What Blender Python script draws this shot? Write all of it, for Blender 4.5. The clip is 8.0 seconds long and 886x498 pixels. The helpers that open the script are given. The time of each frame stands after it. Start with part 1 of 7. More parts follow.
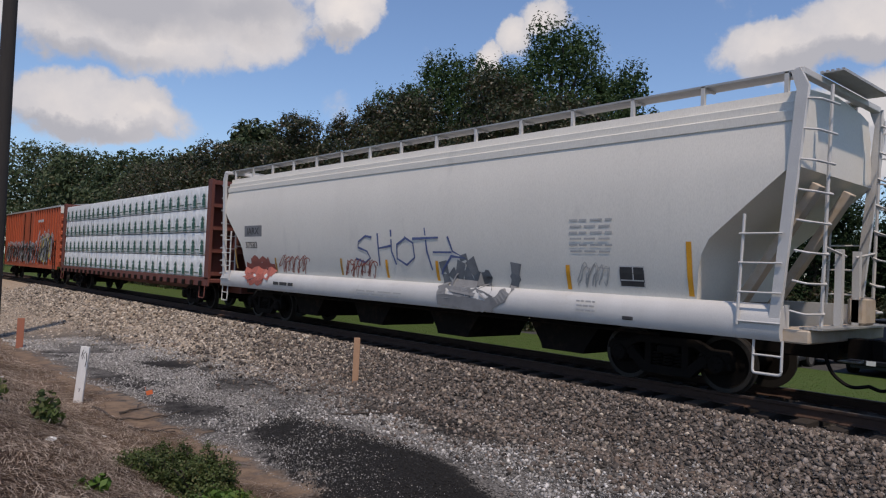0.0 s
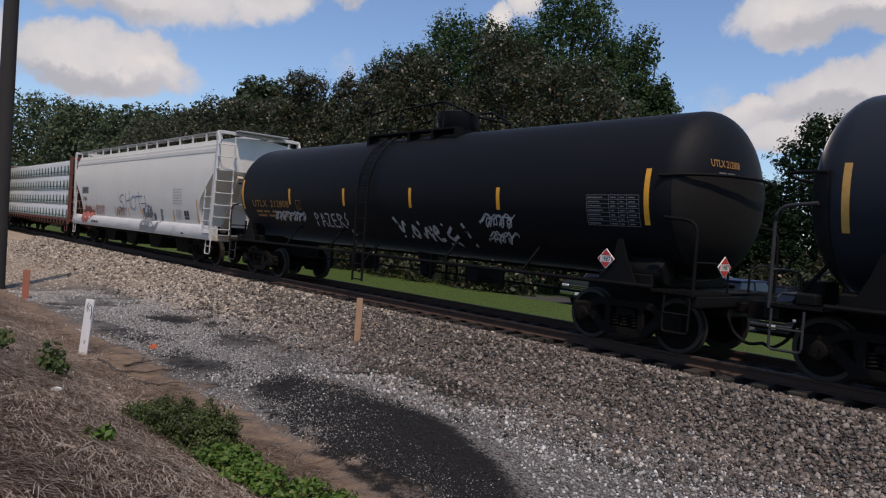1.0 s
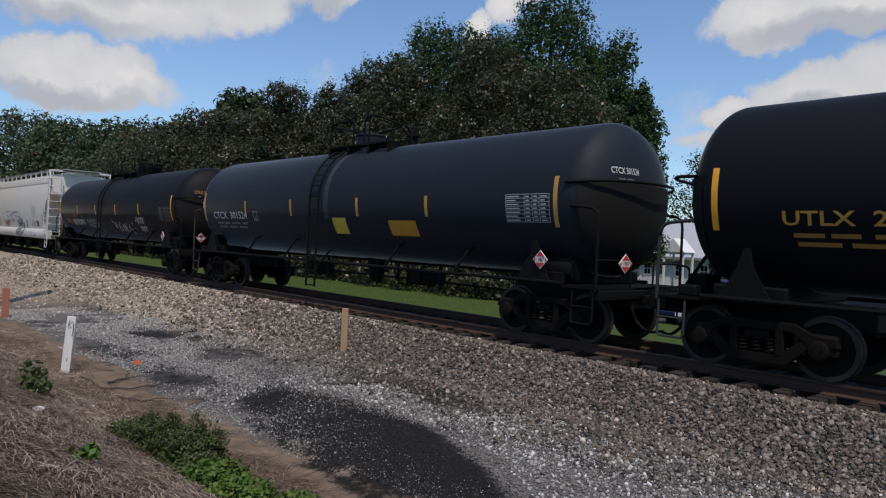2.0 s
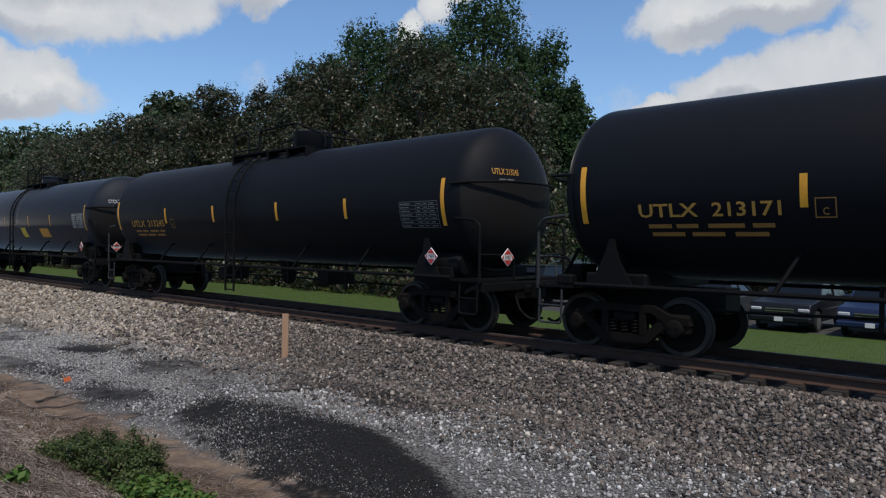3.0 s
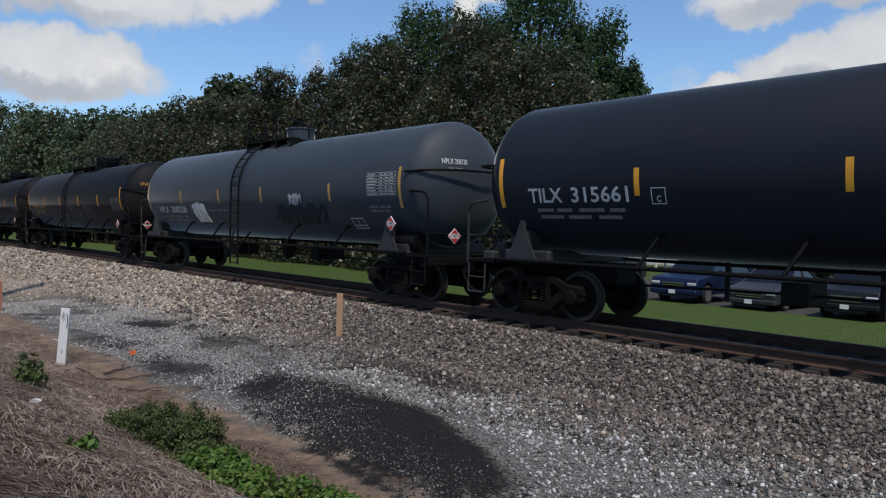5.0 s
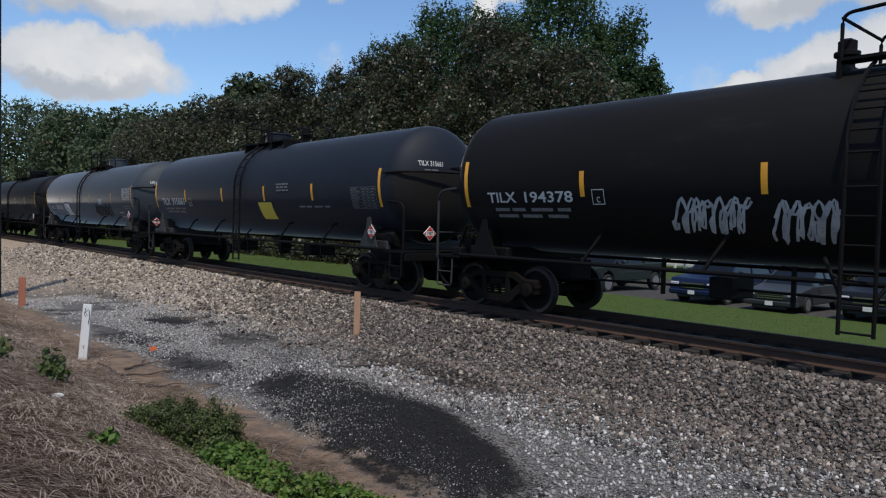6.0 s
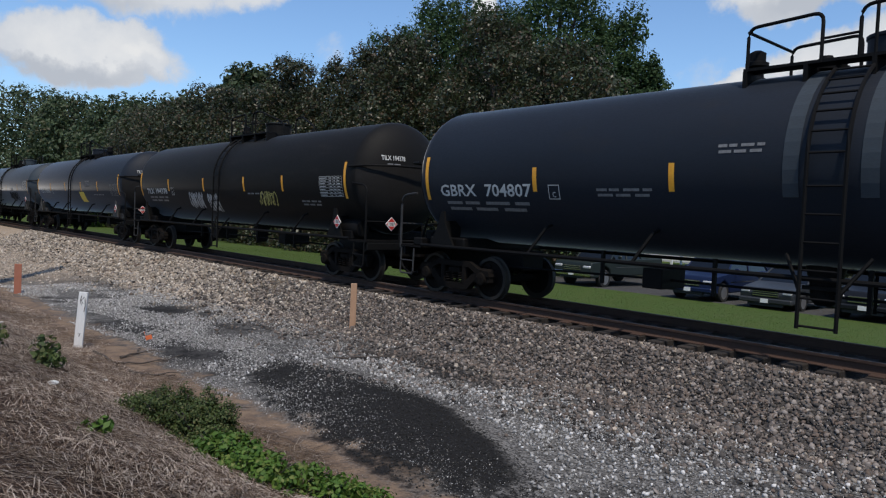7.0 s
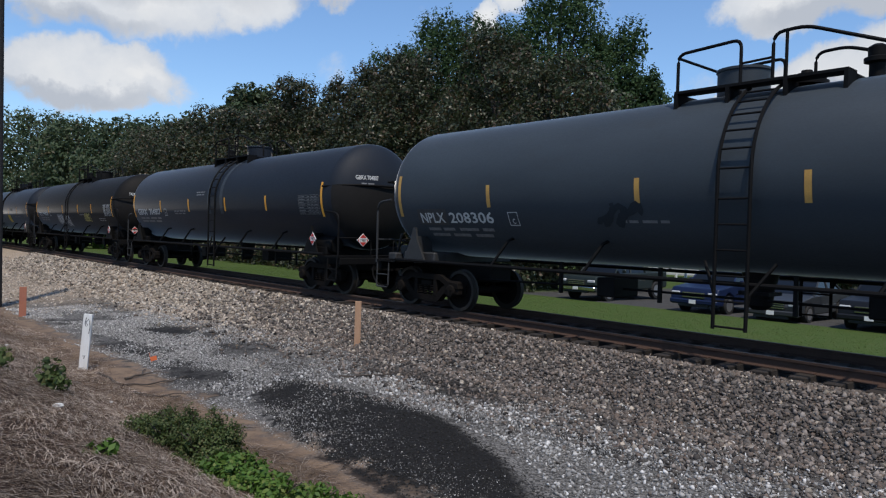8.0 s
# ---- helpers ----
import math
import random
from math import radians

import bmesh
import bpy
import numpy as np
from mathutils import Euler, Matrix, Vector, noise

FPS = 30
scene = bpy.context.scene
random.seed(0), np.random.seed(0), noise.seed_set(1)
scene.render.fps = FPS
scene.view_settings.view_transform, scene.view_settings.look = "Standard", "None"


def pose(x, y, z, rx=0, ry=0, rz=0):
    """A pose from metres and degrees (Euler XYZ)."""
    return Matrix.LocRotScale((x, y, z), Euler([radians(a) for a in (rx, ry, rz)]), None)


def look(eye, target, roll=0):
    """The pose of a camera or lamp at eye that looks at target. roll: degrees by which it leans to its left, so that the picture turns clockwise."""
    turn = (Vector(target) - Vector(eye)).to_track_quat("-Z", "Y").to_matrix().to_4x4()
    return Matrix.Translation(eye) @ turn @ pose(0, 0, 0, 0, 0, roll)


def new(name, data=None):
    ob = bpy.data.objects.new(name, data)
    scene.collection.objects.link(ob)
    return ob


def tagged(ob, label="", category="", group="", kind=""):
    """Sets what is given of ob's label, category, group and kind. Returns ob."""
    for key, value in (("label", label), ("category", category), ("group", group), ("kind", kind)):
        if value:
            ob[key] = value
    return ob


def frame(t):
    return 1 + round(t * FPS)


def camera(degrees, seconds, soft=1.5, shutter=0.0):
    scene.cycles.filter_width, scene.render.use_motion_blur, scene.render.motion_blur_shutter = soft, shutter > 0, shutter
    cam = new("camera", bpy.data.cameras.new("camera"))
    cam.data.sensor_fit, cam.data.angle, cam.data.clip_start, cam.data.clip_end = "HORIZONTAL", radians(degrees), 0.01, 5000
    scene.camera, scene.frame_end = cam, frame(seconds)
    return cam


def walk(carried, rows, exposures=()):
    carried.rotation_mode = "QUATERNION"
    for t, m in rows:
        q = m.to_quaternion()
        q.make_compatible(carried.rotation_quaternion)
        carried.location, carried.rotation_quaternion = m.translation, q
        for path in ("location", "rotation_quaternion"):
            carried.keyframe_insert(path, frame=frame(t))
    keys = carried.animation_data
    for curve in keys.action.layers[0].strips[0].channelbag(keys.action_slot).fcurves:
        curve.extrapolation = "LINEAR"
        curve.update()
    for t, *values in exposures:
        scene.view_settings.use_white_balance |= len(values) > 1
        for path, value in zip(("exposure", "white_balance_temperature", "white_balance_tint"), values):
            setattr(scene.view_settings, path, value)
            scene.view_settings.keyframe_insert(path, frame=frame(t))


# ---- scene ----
# ---- camera and its way ----
EYE = 1.739
cam = camera(64.2, 8.0, 1.2)
VIEW = [
    (0.0, 91.77, 48.73, 2.39), (0.2, 91.15, 48.58, 2.42), (0.5, 91.56, 48.92, 2.47), (0.7, 90.22, 48.71, 3.04),
    (0.8, 89.37, 48.93, 3.33), (1.0, 88.75, 48.89, 3.90), (1.2, 89.11, 49.21, 3.95), (2.3, 89.32, 47.01, 2.00),
    (2.5, 88.94, 46.11, 1.93), (2.7, 89.01, 44.01, 1.43), (3.0, 89.62, 42.80, 0.68), (3.2, 90.44, 44.78, 0.07),
    (3.3, 90.58, 45.24, -0.23), (3.5, 90.08, 44.88, -0.84), (3.7, 90.13, 44.53, -0.57), (4.0, 89.32, 46.02, -0.16),
    (4.2, 88.70, 45.82, 0.40), (4.3, 88.18, 45.64, 0.67), (4.5, 86.61, 44.54, 1.23), (4.7, 87.14, 45.83, 1.22),
    (5.0, 88.07, 47.08, 1.21), (5.2, 88.27, 47.57, 1.14), (6.3, 87.80, 48.73, 1.68), (6.5, 87.64, 48.84, 1.78),
    (6.7, 87.09, 48.60, 2.02), (7.0, 87.40, 48.25, 2.38), (7.2, 88.02, 48.16, 2.34), (7.5, 87.85, 48.27, 2.28),
    (7.7, 88.16, 48.33, 1.97), (8.0, 88.73, 48.59, 1.50)]
walk(cam, [(t, pose(0, 0, EYE, tilt, 0, yaw) @ pose(0, 0, 0, 0, 0, roll)) for t, tilt, yaw, roll in VIEW],
     [(0.0, -0.30, 6900, 17), (1.2, -0.30, 6900, 17), (2.5, -0.28, 6450, 10), (4.0, -0.25, 6400, 10), (5.2, -0.20, 6450, 10), (6.5, -0.15, 6450, 10), (8.0, -0.10, 6350, 10)])

# ---- plan: the track runs along x, rail top at z = 0, the train goes towards -x ----
TRACK_Y = 11.61
SPEED = 19.6
GAUGE = 0.7525
TANK_R = 1.484
TANK_Z = 2.696
WHEEL_R = 0.457
TRUCK_X = 6.98

# ---- world and light ----
SUN_ELEVATION, SUN_FROM = 62.0, (0.85, -0.527)
world = bpy.data.worlds.new("sky")
scene.world = world
world.use_nodes = True
wn, wl = world.node_tree.nodes, world.node_tree.links
wn.clear()


def direction(az, el):
    a, e = radians(az), radians(el)
    return (-math.sin(a) * math.cos(e), math.cos(a) * math.cos(e), math.sin(e))


def build_sky():
    out, bg = wn.new("ShaderNodeOutputWorld"), wn.new("ShaderNodeBackground")
    sky = wn.new("ShaderNodeTexSky")
    sky.sky_type, sky.sun_disc = "NISHITA", False
    sky.sun_elevation, sky.sun_rotation = radians(SUN_ELEVATION), math.atan2(SUN_FROM[0], SUN_FROM[1])
    sky.air_density, sky.dust_density, sky.ozone_density = 1.0, 0.6, 1.5
    bg.inputs["Strength"].default_value = 0.105
    geo = wn.new("ShaderNodeTexCoord")

    def math_node(op, a, b=None, c=None, clamp=False):
        n = wn.new("ShaderNodeMath")
        n.operation, n.use_clamp = op, clamp
        for k, v in enumerate((a, b, c)):
            if v is None:
                continue
            if isinstance(v, (int, float)):
                n.inputs[k].default_value = v
            else:
                wl.new(v, n.inputs[k])
        return n.outputs[0]

    warp = wn.new("ShaderNodeTexNoise")
    warp.inputs["Scale"].default_value, warp.inputs["Detail"].default_value, warp.inputs["Roughness"].default_value = 11.0, 10.0, 0.6
    wl.new(geo.outputs["Generated"], warp.inputs["Vector"])
    broad = wn.new("ShaderNodeTexNoise")
    broad.inputs["Scale"].default_value, broad.inputs["Detail"].default_value, broad.inputs["Roughness"].default_value = 2.6, 6.0, 0.5
    wl.new(geo.outputs["Generated"], broad.inputs["Vector"])
    # the outlines wander: heaps are laid out on a direction that two sizes of noise bend
    bend = wn.new("ShaderNodeTexNoise")
    bend.inputs["Scale"].default_value, bend.inputs["Detail"].default_value, bend.inputs["Roughness"].default_value = 7.0, 8.0, 0.62
    wl.new(geo.outputs["Generated"], bend.inputs["Vector"])
    shift = wn.new("ShaderNodeVectorMath")
    shift.operation = "MULTIPLY_ADD"
    wl.new(bend.outputs["Color"], shift.inputs[0])
    shift.inputs[1].default_value, shift.inputs[2].default_value = (0.11, 0.11, 0.11), (-0.055, -0.055, -0.055)
    bent_way = wn.new("ShaderNodeVectorMath")
    bent_way.operation = "ADD"
    wl.new(geo.outputs["Generated"], bent_way.inputs[0])
    wl.new(shift.outputs[0], bent_way.inputs[1])

    def heap_field(rows):
        """The strongest of soft ellipses: azimuth, elevation, half width and half height in degrees."""
        total = None
        for az, el, wide, high in rows:
            d = Vector(direction(az, el))
            side = Vector((math.cos(radians(az)), math.sin(radians(az)), 0))
            up = side.cross(d)
            vs = []
            for axis, size in ((side, wide), (up, high)):
                dot = wn.new("ShaderNodeVectorMath")
                dot.operation = "DOT_PRODUCT"
                wl.new(bent_way.outputs[0], dot.inputs[0])
                dot.inputs[1].default_value = axis / math.radians(size * 1.3)
                vs.append(math_node("MULTIPLY", dot.outputs["Value"], dot.outputs["Value"]))
            ahead = wn.new("ShaderNodeVectorMath")
            ahead.operation = "DOT_PRODUCT"
            wl.new(geo.outputs["Generated"], ahead.inputs[0])
            ahead.inputs[1].default_value = d
            front = math_node("GREATER_THAN", ahead.outputs["Value"], 0.5)
            fall = math_node("SUBTRACT", 1.0, math_node("ADD", vs[0], vs[1]), clamp=True)
            fall = math_node("MULTIPLY", fall, front)
            total = fall if total is None else math_node("MAXIMUM", total, fall)
        return total

    total = heap_field([(76.0, 10.9, 6.5, 2.1), (72.0, 11.0, 2.6, 0.9), (84.0, 11.0, 6.0, 2.6), (74.0, 17.4, 9.0, 3.6), (66.5, 18.2, 5.2, 3.2), (84.0, 18.0, 8.0, 3.8), (75.0, 22.5, 14.0, 3.6),
                        (58.0, 19.4, 2.6, 2.1), (56.4, 20.6, 1.6, 1.2), (41.2, 20.4, 1.9, 1.6), (43.4, 18.4, 1.5, 1.7), (45.4, 16.8, 1.3, 1.0),
                        (23.2, 17.2, 4.2, 1.9), (17.6, 18.0, 4.6, 2.4), (20.5, 11.8, 3.6, 2.0), (15.5, 12.2, 5.0, 2.6), (25.6, 10.8, 1.9, 1.0), (20.0, 9.0, 8.0, 1.4), (4.0, 15.0, 9.0, 4.0), (-15.0, 18.0, 10.0, 5.0)])
    # the shaded bellies of the heaps
    shade = heap_field([(74.0, 19.0, 10.0, 2.6), (77.0, 14.2, 5.0, 0.9), (66.0, 19.5, 4.0, 1.6), (77.0, 9.3, 6.0, 0.8), (58.6, 17.6, 2.2, 0.8), (20.0, 16.2, 6.0, 1.0), (18.0, 10.6, 7.0, 0.9), (84.0, 19.0, 8.0, 2.4)])
    # elsewhere in the sky the same scattered cloud goes on
    spread = math_node("MULTIPLY", math_node("SUBTRACT", broad.outputs[0], 0.56, clamp=True), 3.0)
    height = wn.new("ShaderNodeSeparateXYZ")
    wl.new(geo.outputs["Generated"], height.inputs[0])
    above = math_node("MULTIPLY", math_node("SUBTRACT", height.outputs["Z"], 0.36, clamp=True), 6.0, clamp=True)
    total = math_node("MAXIMUM", total, math_node("MULTIPLY", spread, above))
    body = math_node("ADD", total, math_node("MULTIPLY", math_node("SUBTRACT", warp.outputs[0], 0.5), 1.5))
    mask = wn.new("ShaderNodeMapRange")
    mask.interpolation_type = "SMOOTHSTEP"
    mask.inputs["From Min"].default_value, mask.inputs["From Max"].default_value = 0.10, 0.52
    wl.new(body, mask.inputs["Value"])
    thick = wn.new("ShaderNodeMapRange")
    thick.inputs["From Min"].default_value, thick.inputs["From Max"].default_value = 0.35, 1.15
    wl.new(body, thick.inputs["Value"])
    ramp = wn.new("ShaderNodeValToRGB")
    ramp.color_ramp.elements[0].color = (6.4, 6.8, 7.4, 1)
    ramp.color_ramp.elements[1].color = (9.0, 8.95, 8.8, 1)
    wl.new(thick.outputs[0], ramp.inputs[0])
    hollow = wn.new("ShaderNodeMapRange")
    hollow.inputs["From Min"].default_value, hollow.inputs["From Max"].default_value = 0.42, 0.62
    hollow.inputs["To Min"].default_value, hollow.inputs["To Max"].default_value = 0.0, 0.62
    wl.new(broad.outputs[0], hollow.inputs["Value"])
    greyed = wn.new("ShaderNodeMix")
    greyed.data_type = "RGBA"
    dim = math_node("ADD", math_node("MULTIPLY", hollow.outputs[0], 0.45), math_node("MULTIPLY", shade, 1.0), clamp=True)
    wl.new(dim, greyed.inputs["Factor"])
    wl.new(ramp.outputs[0], greyed.inputs["A"])
    greyed.inputs["B"].default_value = (5.0, 5.35, 5.95, 1)
    mix = wn.new("ShaderNodeMix")
    mix.data_type = "RGBA"
    wl.new(mask.outputs[0], mix.inputs["Factor"])
    tint = wn.new("ShaderNodeMix")
    tint.data_type, tint.blend_type = "RGBA", "MULTIPLY"
    tint.inputs["Factor"].default_value, tint.inputs["B"].default_value = 1.0, (1.25, 1.47, 1.68, 1)
    wl.new(sky.outputs[0], tint.inputs["A"])
    wl.new(tint.outputs["Result"], mix.inputs["A"])
    wl.new(greyed.outputs["Result"], mix.inputs["B"])
    wl.new(mix.outputs["Result"], bg.inputs["Color"])
    wl.new(bg.outputs[0], out.inputs["Surface"])


build_sky()
sun = new("sun", bpy.data.lights.new("sun", "SUN"))
sun.data.energy, sun.data.angle, sun.data.color = 3.9, radians(1.5), (1.0, 0.90, 0.77)
sun_h = math.cos(radians(SUN_ELEVATION))
sun_way = Vector((SUN_FROM[0] * sun_h, SUN_FROM[1] * sun_h, math.sin(radians(SUN_ELEVATION))))
sun.matrix_world = look(sun_way * 50, (0, 0, 0))


# ---- materials ----
def material(name, base, rough=0.6, metal=0.0, second=None, scale=4.0, fine=60.0, amount=0.5, bump=0.15, bump_scale=80.0, islands=0.0,
             objects=0.0, stretch=(1, 1, 1), third=None, third_scale=1.2, third_cut=(0.52, 0.66), spec=0.5, depth=0.01):
    """A worn surface: base and second colour by coarse and fine noise, stains of a third colour, fine relief."""
    m = bpy.data.materials.new(name)
    m.use_nodes = True
    nt = m.node_tree
    n, l = nt.nodes, nt.links
    b = n["Principled BSDF"]
    b.inputs["Roughness"].default_value, b.inputs["Metallic"].default_value = rough, metal
    b.inputs["Specular IOR Level"].default_value = spec
    second = second or tuple(c * 0.72 for c in base)
    co = n.new("ShaderNodeTexCoord")
    mp = n.new("ShaderNodeMapping")
    mp.inputs["Scale"].default_value = stretch
    l.new(co.outputs["Object"], mp.inputs["Vector"])

    def noise_at(s, detail=6.0, rgh=0.6):
        t = n.new("ShaderNodeTexNoise")
        t.inputs["Scale"].default_value, t.inputs["Detail"].default_value, t.inputs["Roughness"].default_value = s, detail, rgh
        l.new(mp.outputs[0], t.inputs["Vector"])
        return t.outputs[0]

    def mixed(f, a, c):
        x = n.new("ShaderNodeMix")
        x.data_type = "RGBA"
        for sock, v in (("Factor", f), ("A", a), ("B", c)):
            if isinstance(v, tuple):
                x.inputs[sock].default_value = (*v, 1)
            elif isinstance(v, float):
                x.inputs[sock].default_value = v
            else:
                l.new(v, x.inputs[sock])
        return x.outputs["Result"]

    def mapped(v, lo, hi, top=1.0):
        r = n.new("ShaderNodeMapRange")
        r.inputs["From Min"].default_value, r.inputs["From Max"].default_value, r.inputs["To Max"].default_value = lo, hi, top
        l.new(v, r.inputs["Value"])
        return r.outputs[0]

    col = mixed(mapped(noise_at(scale), 0.35, 0.65, amount), base, second)
    col = mixed(mapped(noise_at(fine), 0.4, 0.75, amount * 0.6), col, tuple(c * 0.6 for c in second))
    if third:
        col = mixed(mapped(noise_at(third_scale, 8.0, 0.65), *third_cut), col, third)
    if islands or objects:
        if islands:
            g = n.new("ShaderNodeNewGeometry")
            val, k = g.outputs["Random Per Island"], islands
        else:
            g = n.new("ShaderNodeObjectInfo")
            val, k = g.outputs["Random"], objects
        hsv = n.new("ShaderNodeHueSaturation")
        r = n.new("ShaderNodeMapRange")
        r.inputs["To Min"].default_value, r.inputs["To Max"].default_value = 1 - k, 1 + k
        l.new(val, r.inputs["Value"])
        l.new(r.outputs[0], hsv.inputs["Value"])
        l.new(col, hsv.inputs["Color"])
        col = hsv.outputs[0]
    l.new(col, b.inputs["Base Color"])
    l.new(mapped(noise_at(fine * 0.5), 0.2, 0.8, 1.0), b.inputs["Roughness"])
    rr = [x for x in n if x.type == "MAP_RANGE"][-1]
    rr.inputs["To Min"].default_value, rr.inputs["To Max"].default_value = max(rough - 0.1, 0.03), min(rough + 0.12, 1.0)
    if bump:
        bp = n.new("ShaderNodeBump")
        bp.inputs["Strength"].default_value, bp.inputs["Distance"].default_value = bump, depth
        l.new(noise_at(bump_scale, 5.0), bp.inputs["Height"])
        l.new(bp.outputs[0], b.inputs["Normal"])
    return m


M = {}
M["tank_black"] = material("black_tank_paint", (0.0036, 0.0043, 0.0066), 0.62, second=(0.0054, 0.0057, 0.0076), spec=0.15, scale=1.2, stretch=(0.5, 1, 2.5), third=(0.009, 0.0085, 0.008), third_cut=(0.60, 0.80), bump=0.05)
M["tank_brown"] = material("sooty_tank_paint", (0.0048, 0.0044, 0.004), 0.66, second=(0.008, 0.007, 0.0062), spec=0.15, scale=1.2, stretch=(0.5, 1, 2.5), third=(0.016, 0.0145, 0.0125), third_cut=(0.58, 0.80), bump=0.05)
M["tank_grey"] = material("faded_grey_tank_paint", (0.034, 0.044, 0.054), 0.62, second=(0.020, 0.027, 0.035), spec=0.3, scale=0.9, stretch=(0.4, 1, 1.5), third=(0.028, 0.032, 0.036), third_cut=(0.55, 0.8), bump=0.05)
M["tank_slate"] = material("slate_tank_paint", (0.0105, 0.0145, 0.0225), 0.62, second=(0.0072, 0.010, 0.0155), spec=0.2, scale=0.9, stretch=(0.4, 1, 1.5), third=(0.015, 0.0155, 0.017), third_cut=(0.55, 0.8), bump=0.05)
# dust on the faded paint catches light at a low angle
for key, dust in (("tank_grey", 1.0), ("tank_slate", 0.75), ("tank_brown", 0.35), ("tank_black", 0.28)):
    coat = M[key].node_tree.nodes["Principled BSDF"].inputs
    coat["Sheen Weight"].default_value, coat["Sheen Roughness"].default_value = dust, 0.22
    coat["Sheen Tint"].default_value = (0.80, 0.82, 0.86, 1)
M["steel"] = material("grimy_steel", (0.008, 0.007, 0.0065), 0.8, second=(0.013, 0.0105, 0.009), spec=0.08, scale=6, third=(0.024, 0.016, 0.012), third_scale=3.0, bump=0.2)
M["cast"] = material("cast_steel_truck", (0.010, 0.0082, 0.0072), 0.85, second=(0.005, 0.0045, 0.0042), spec=0.08, scale=5, third=(0.026, 0.016, 0.011), third_scale=2.0, third_cut=(0.6, 0.8), bump=0.3)
M["shield"] = material("dusty_head_shield", (0.0135, 0.0125, 0.012), 0.75, second=(0.009, 0.0085, 0.0085), spec=0.15, scale=2.0, third=(0.022, 0.02, 0.018), third_cut=(0.55, 0.8), bump=0.1)
M["tread"] = material("bright_wheel_steel", (0.028, 0.025, 0.022), 0.65, 0.4, second=(0.025, 0.021, 0.018), bump=0.05)
M["black_iron"] = material("black_painted_iron", (0.0045, 0.0045, 0.005), 0.65, second=(0.008, 0.0075, 0.007), spec=0.1, bump=0.1)
M["grey_iron"] = material("grey_painted_iron", (0.032, 0.033, 0.035), 0.6, second=(0.018, 0.0175, 0.017), spec=0.3, bump=0.1)
M["reflect"] = material("amber_reflective_tape", (0.78, 0.36, 0.02), 0.45, second=(0.62, 0.27, 0.02), scale=9, bump=0.0, amount=0.6)
M["reflect_dull"] = material("dusty_amber_tape", (0.50, 0.28, 0.06), 0.6, second=(0.36, 0.2, 0.05), scale=7, bump=0.0, amount=0.7)
M["mark_white"] = material("white_stencil_paint", (0.55, 0.55, 0.53), 0.6, second=(0.35, 0.35, 0.34), scale=8, bump=0.0)
M["mark_faint"] = material("worn_white_stencil", (0.20, 0.20, 0.20), 0.6, second=(0.10, 0.10, 0.10), scale=14, bump=0.0, amount=0.8)
M["mark_amber"] = material("amber_stencil_paint", (0.50, 0.26, 0.04), 0.6, second=(0.36, 0.18, 0.03), scale=8, bump=0.0)
M["mark_rust"] = material("dull_amber_stencil", (0.30, 0.15, 0.03), 0.6, second=(0.2, 0.10, 0.025), scale=9, bump=0.0)
M["mark_black"] = material("black_stencil_paint", (0.025, 0.025, 0.027), 0.6, second=(0.05, 0.05, 0.05), scale=8, bump=0.0)
M["spray_white"] = material("white_spray_paint", (0.48, 0.49, 0.49), 0.7, second=(0.22, 0.22, 0.23), scale=5, bump=0.0, amount=0.8)
M["spray_grey"] = material("grey_spray_paint", (0.20, 0.205, 0.21), 0.7, second=(0.13, 0.135, 0.14), scale=3, bump=0.0, amount=0.8)
M["spray_blue"] = material("blue_spray_paint", (0.06, 0.09, 0.22), 0.7, second=(0.10, 0.13, 0.26), scale=5, bump=0.0, amount=0.8)
M["spray_red"] = material("red_spray_paint", (0.36, 0.09, 0.06), 0.7, second=(0.28, 0.10, 0.08), scale=5, bump=0.0, amount=0.8)
M["spray_yellow"] = material("yellow_spray_paint", (0.45, 0.40, 0.12), 0.7, second=(0.3, 0.26, 0.08), scale=5, bump=0.0, amount=0.8)
M["soot"] = material("flat_black_overspray", (0.021, 0.026, 0.031), 0.8, spec=0.2, bump=0.0)
M["spray_black"] = material("black_spray_paint", (0.03, 0.035, 0.035), 0.7, bump=0.0)
M["spray_green"] = material("dark_green_spray_paint", (0.02, 0.07, 0.05), 0.7, bump=0.0)
M["placard_red"] = material("red_placard", (0.50, 0.035, 0.03), 0.5, bump=0.0)
M["placard_white"] = material("white_placard", (0.72, 0.72, 0.70), 0.5, bump=0.0, amount=0.2)
M["yellow_sign"] = material("yellow_notice", (0.60, 0.46, 0.05), 0.5, bump=0.0, amount=0.3)
M["orange_sign"] = material("orange_notice", (0.50, 0.24, 0.02), 0.5, bump=0.0, amount=0.3)
M["hopper"] = material("pale_grey_hopper_paint", (0.70, 0.67, 0.60), 0.55, second=(0.62, 0.592, 0.53), scale=0.7, stretch=(1, 1, 0.35), third=(0.46, 0.445, 0.41), third_scale=0.9, third_cut=(0.60, 0.85), bump=0.04)
M["hopper_sill"] = material("pale_grey_sill_paint", (0.55, 0.545, 0.53), 0.5, second=(0.44, 0.435, 0.42), scale=1.5, third=(0.35, 0.32, 0.28), third_cut=(0.62, 0.85), bump=0.05)
M["hopper_rust"] = material("rusty_primer", (0.42, 0.32, 0.22), 0.7, second=(0.55, 0.52, 0.47), scale=3, bump=0.1)
M["galv"] = material("galvanised_grating", (0.40, 0.40, 0.39), 0.5, 0.3, second=(0.28, 0.28, 0.28), bump=0.1)
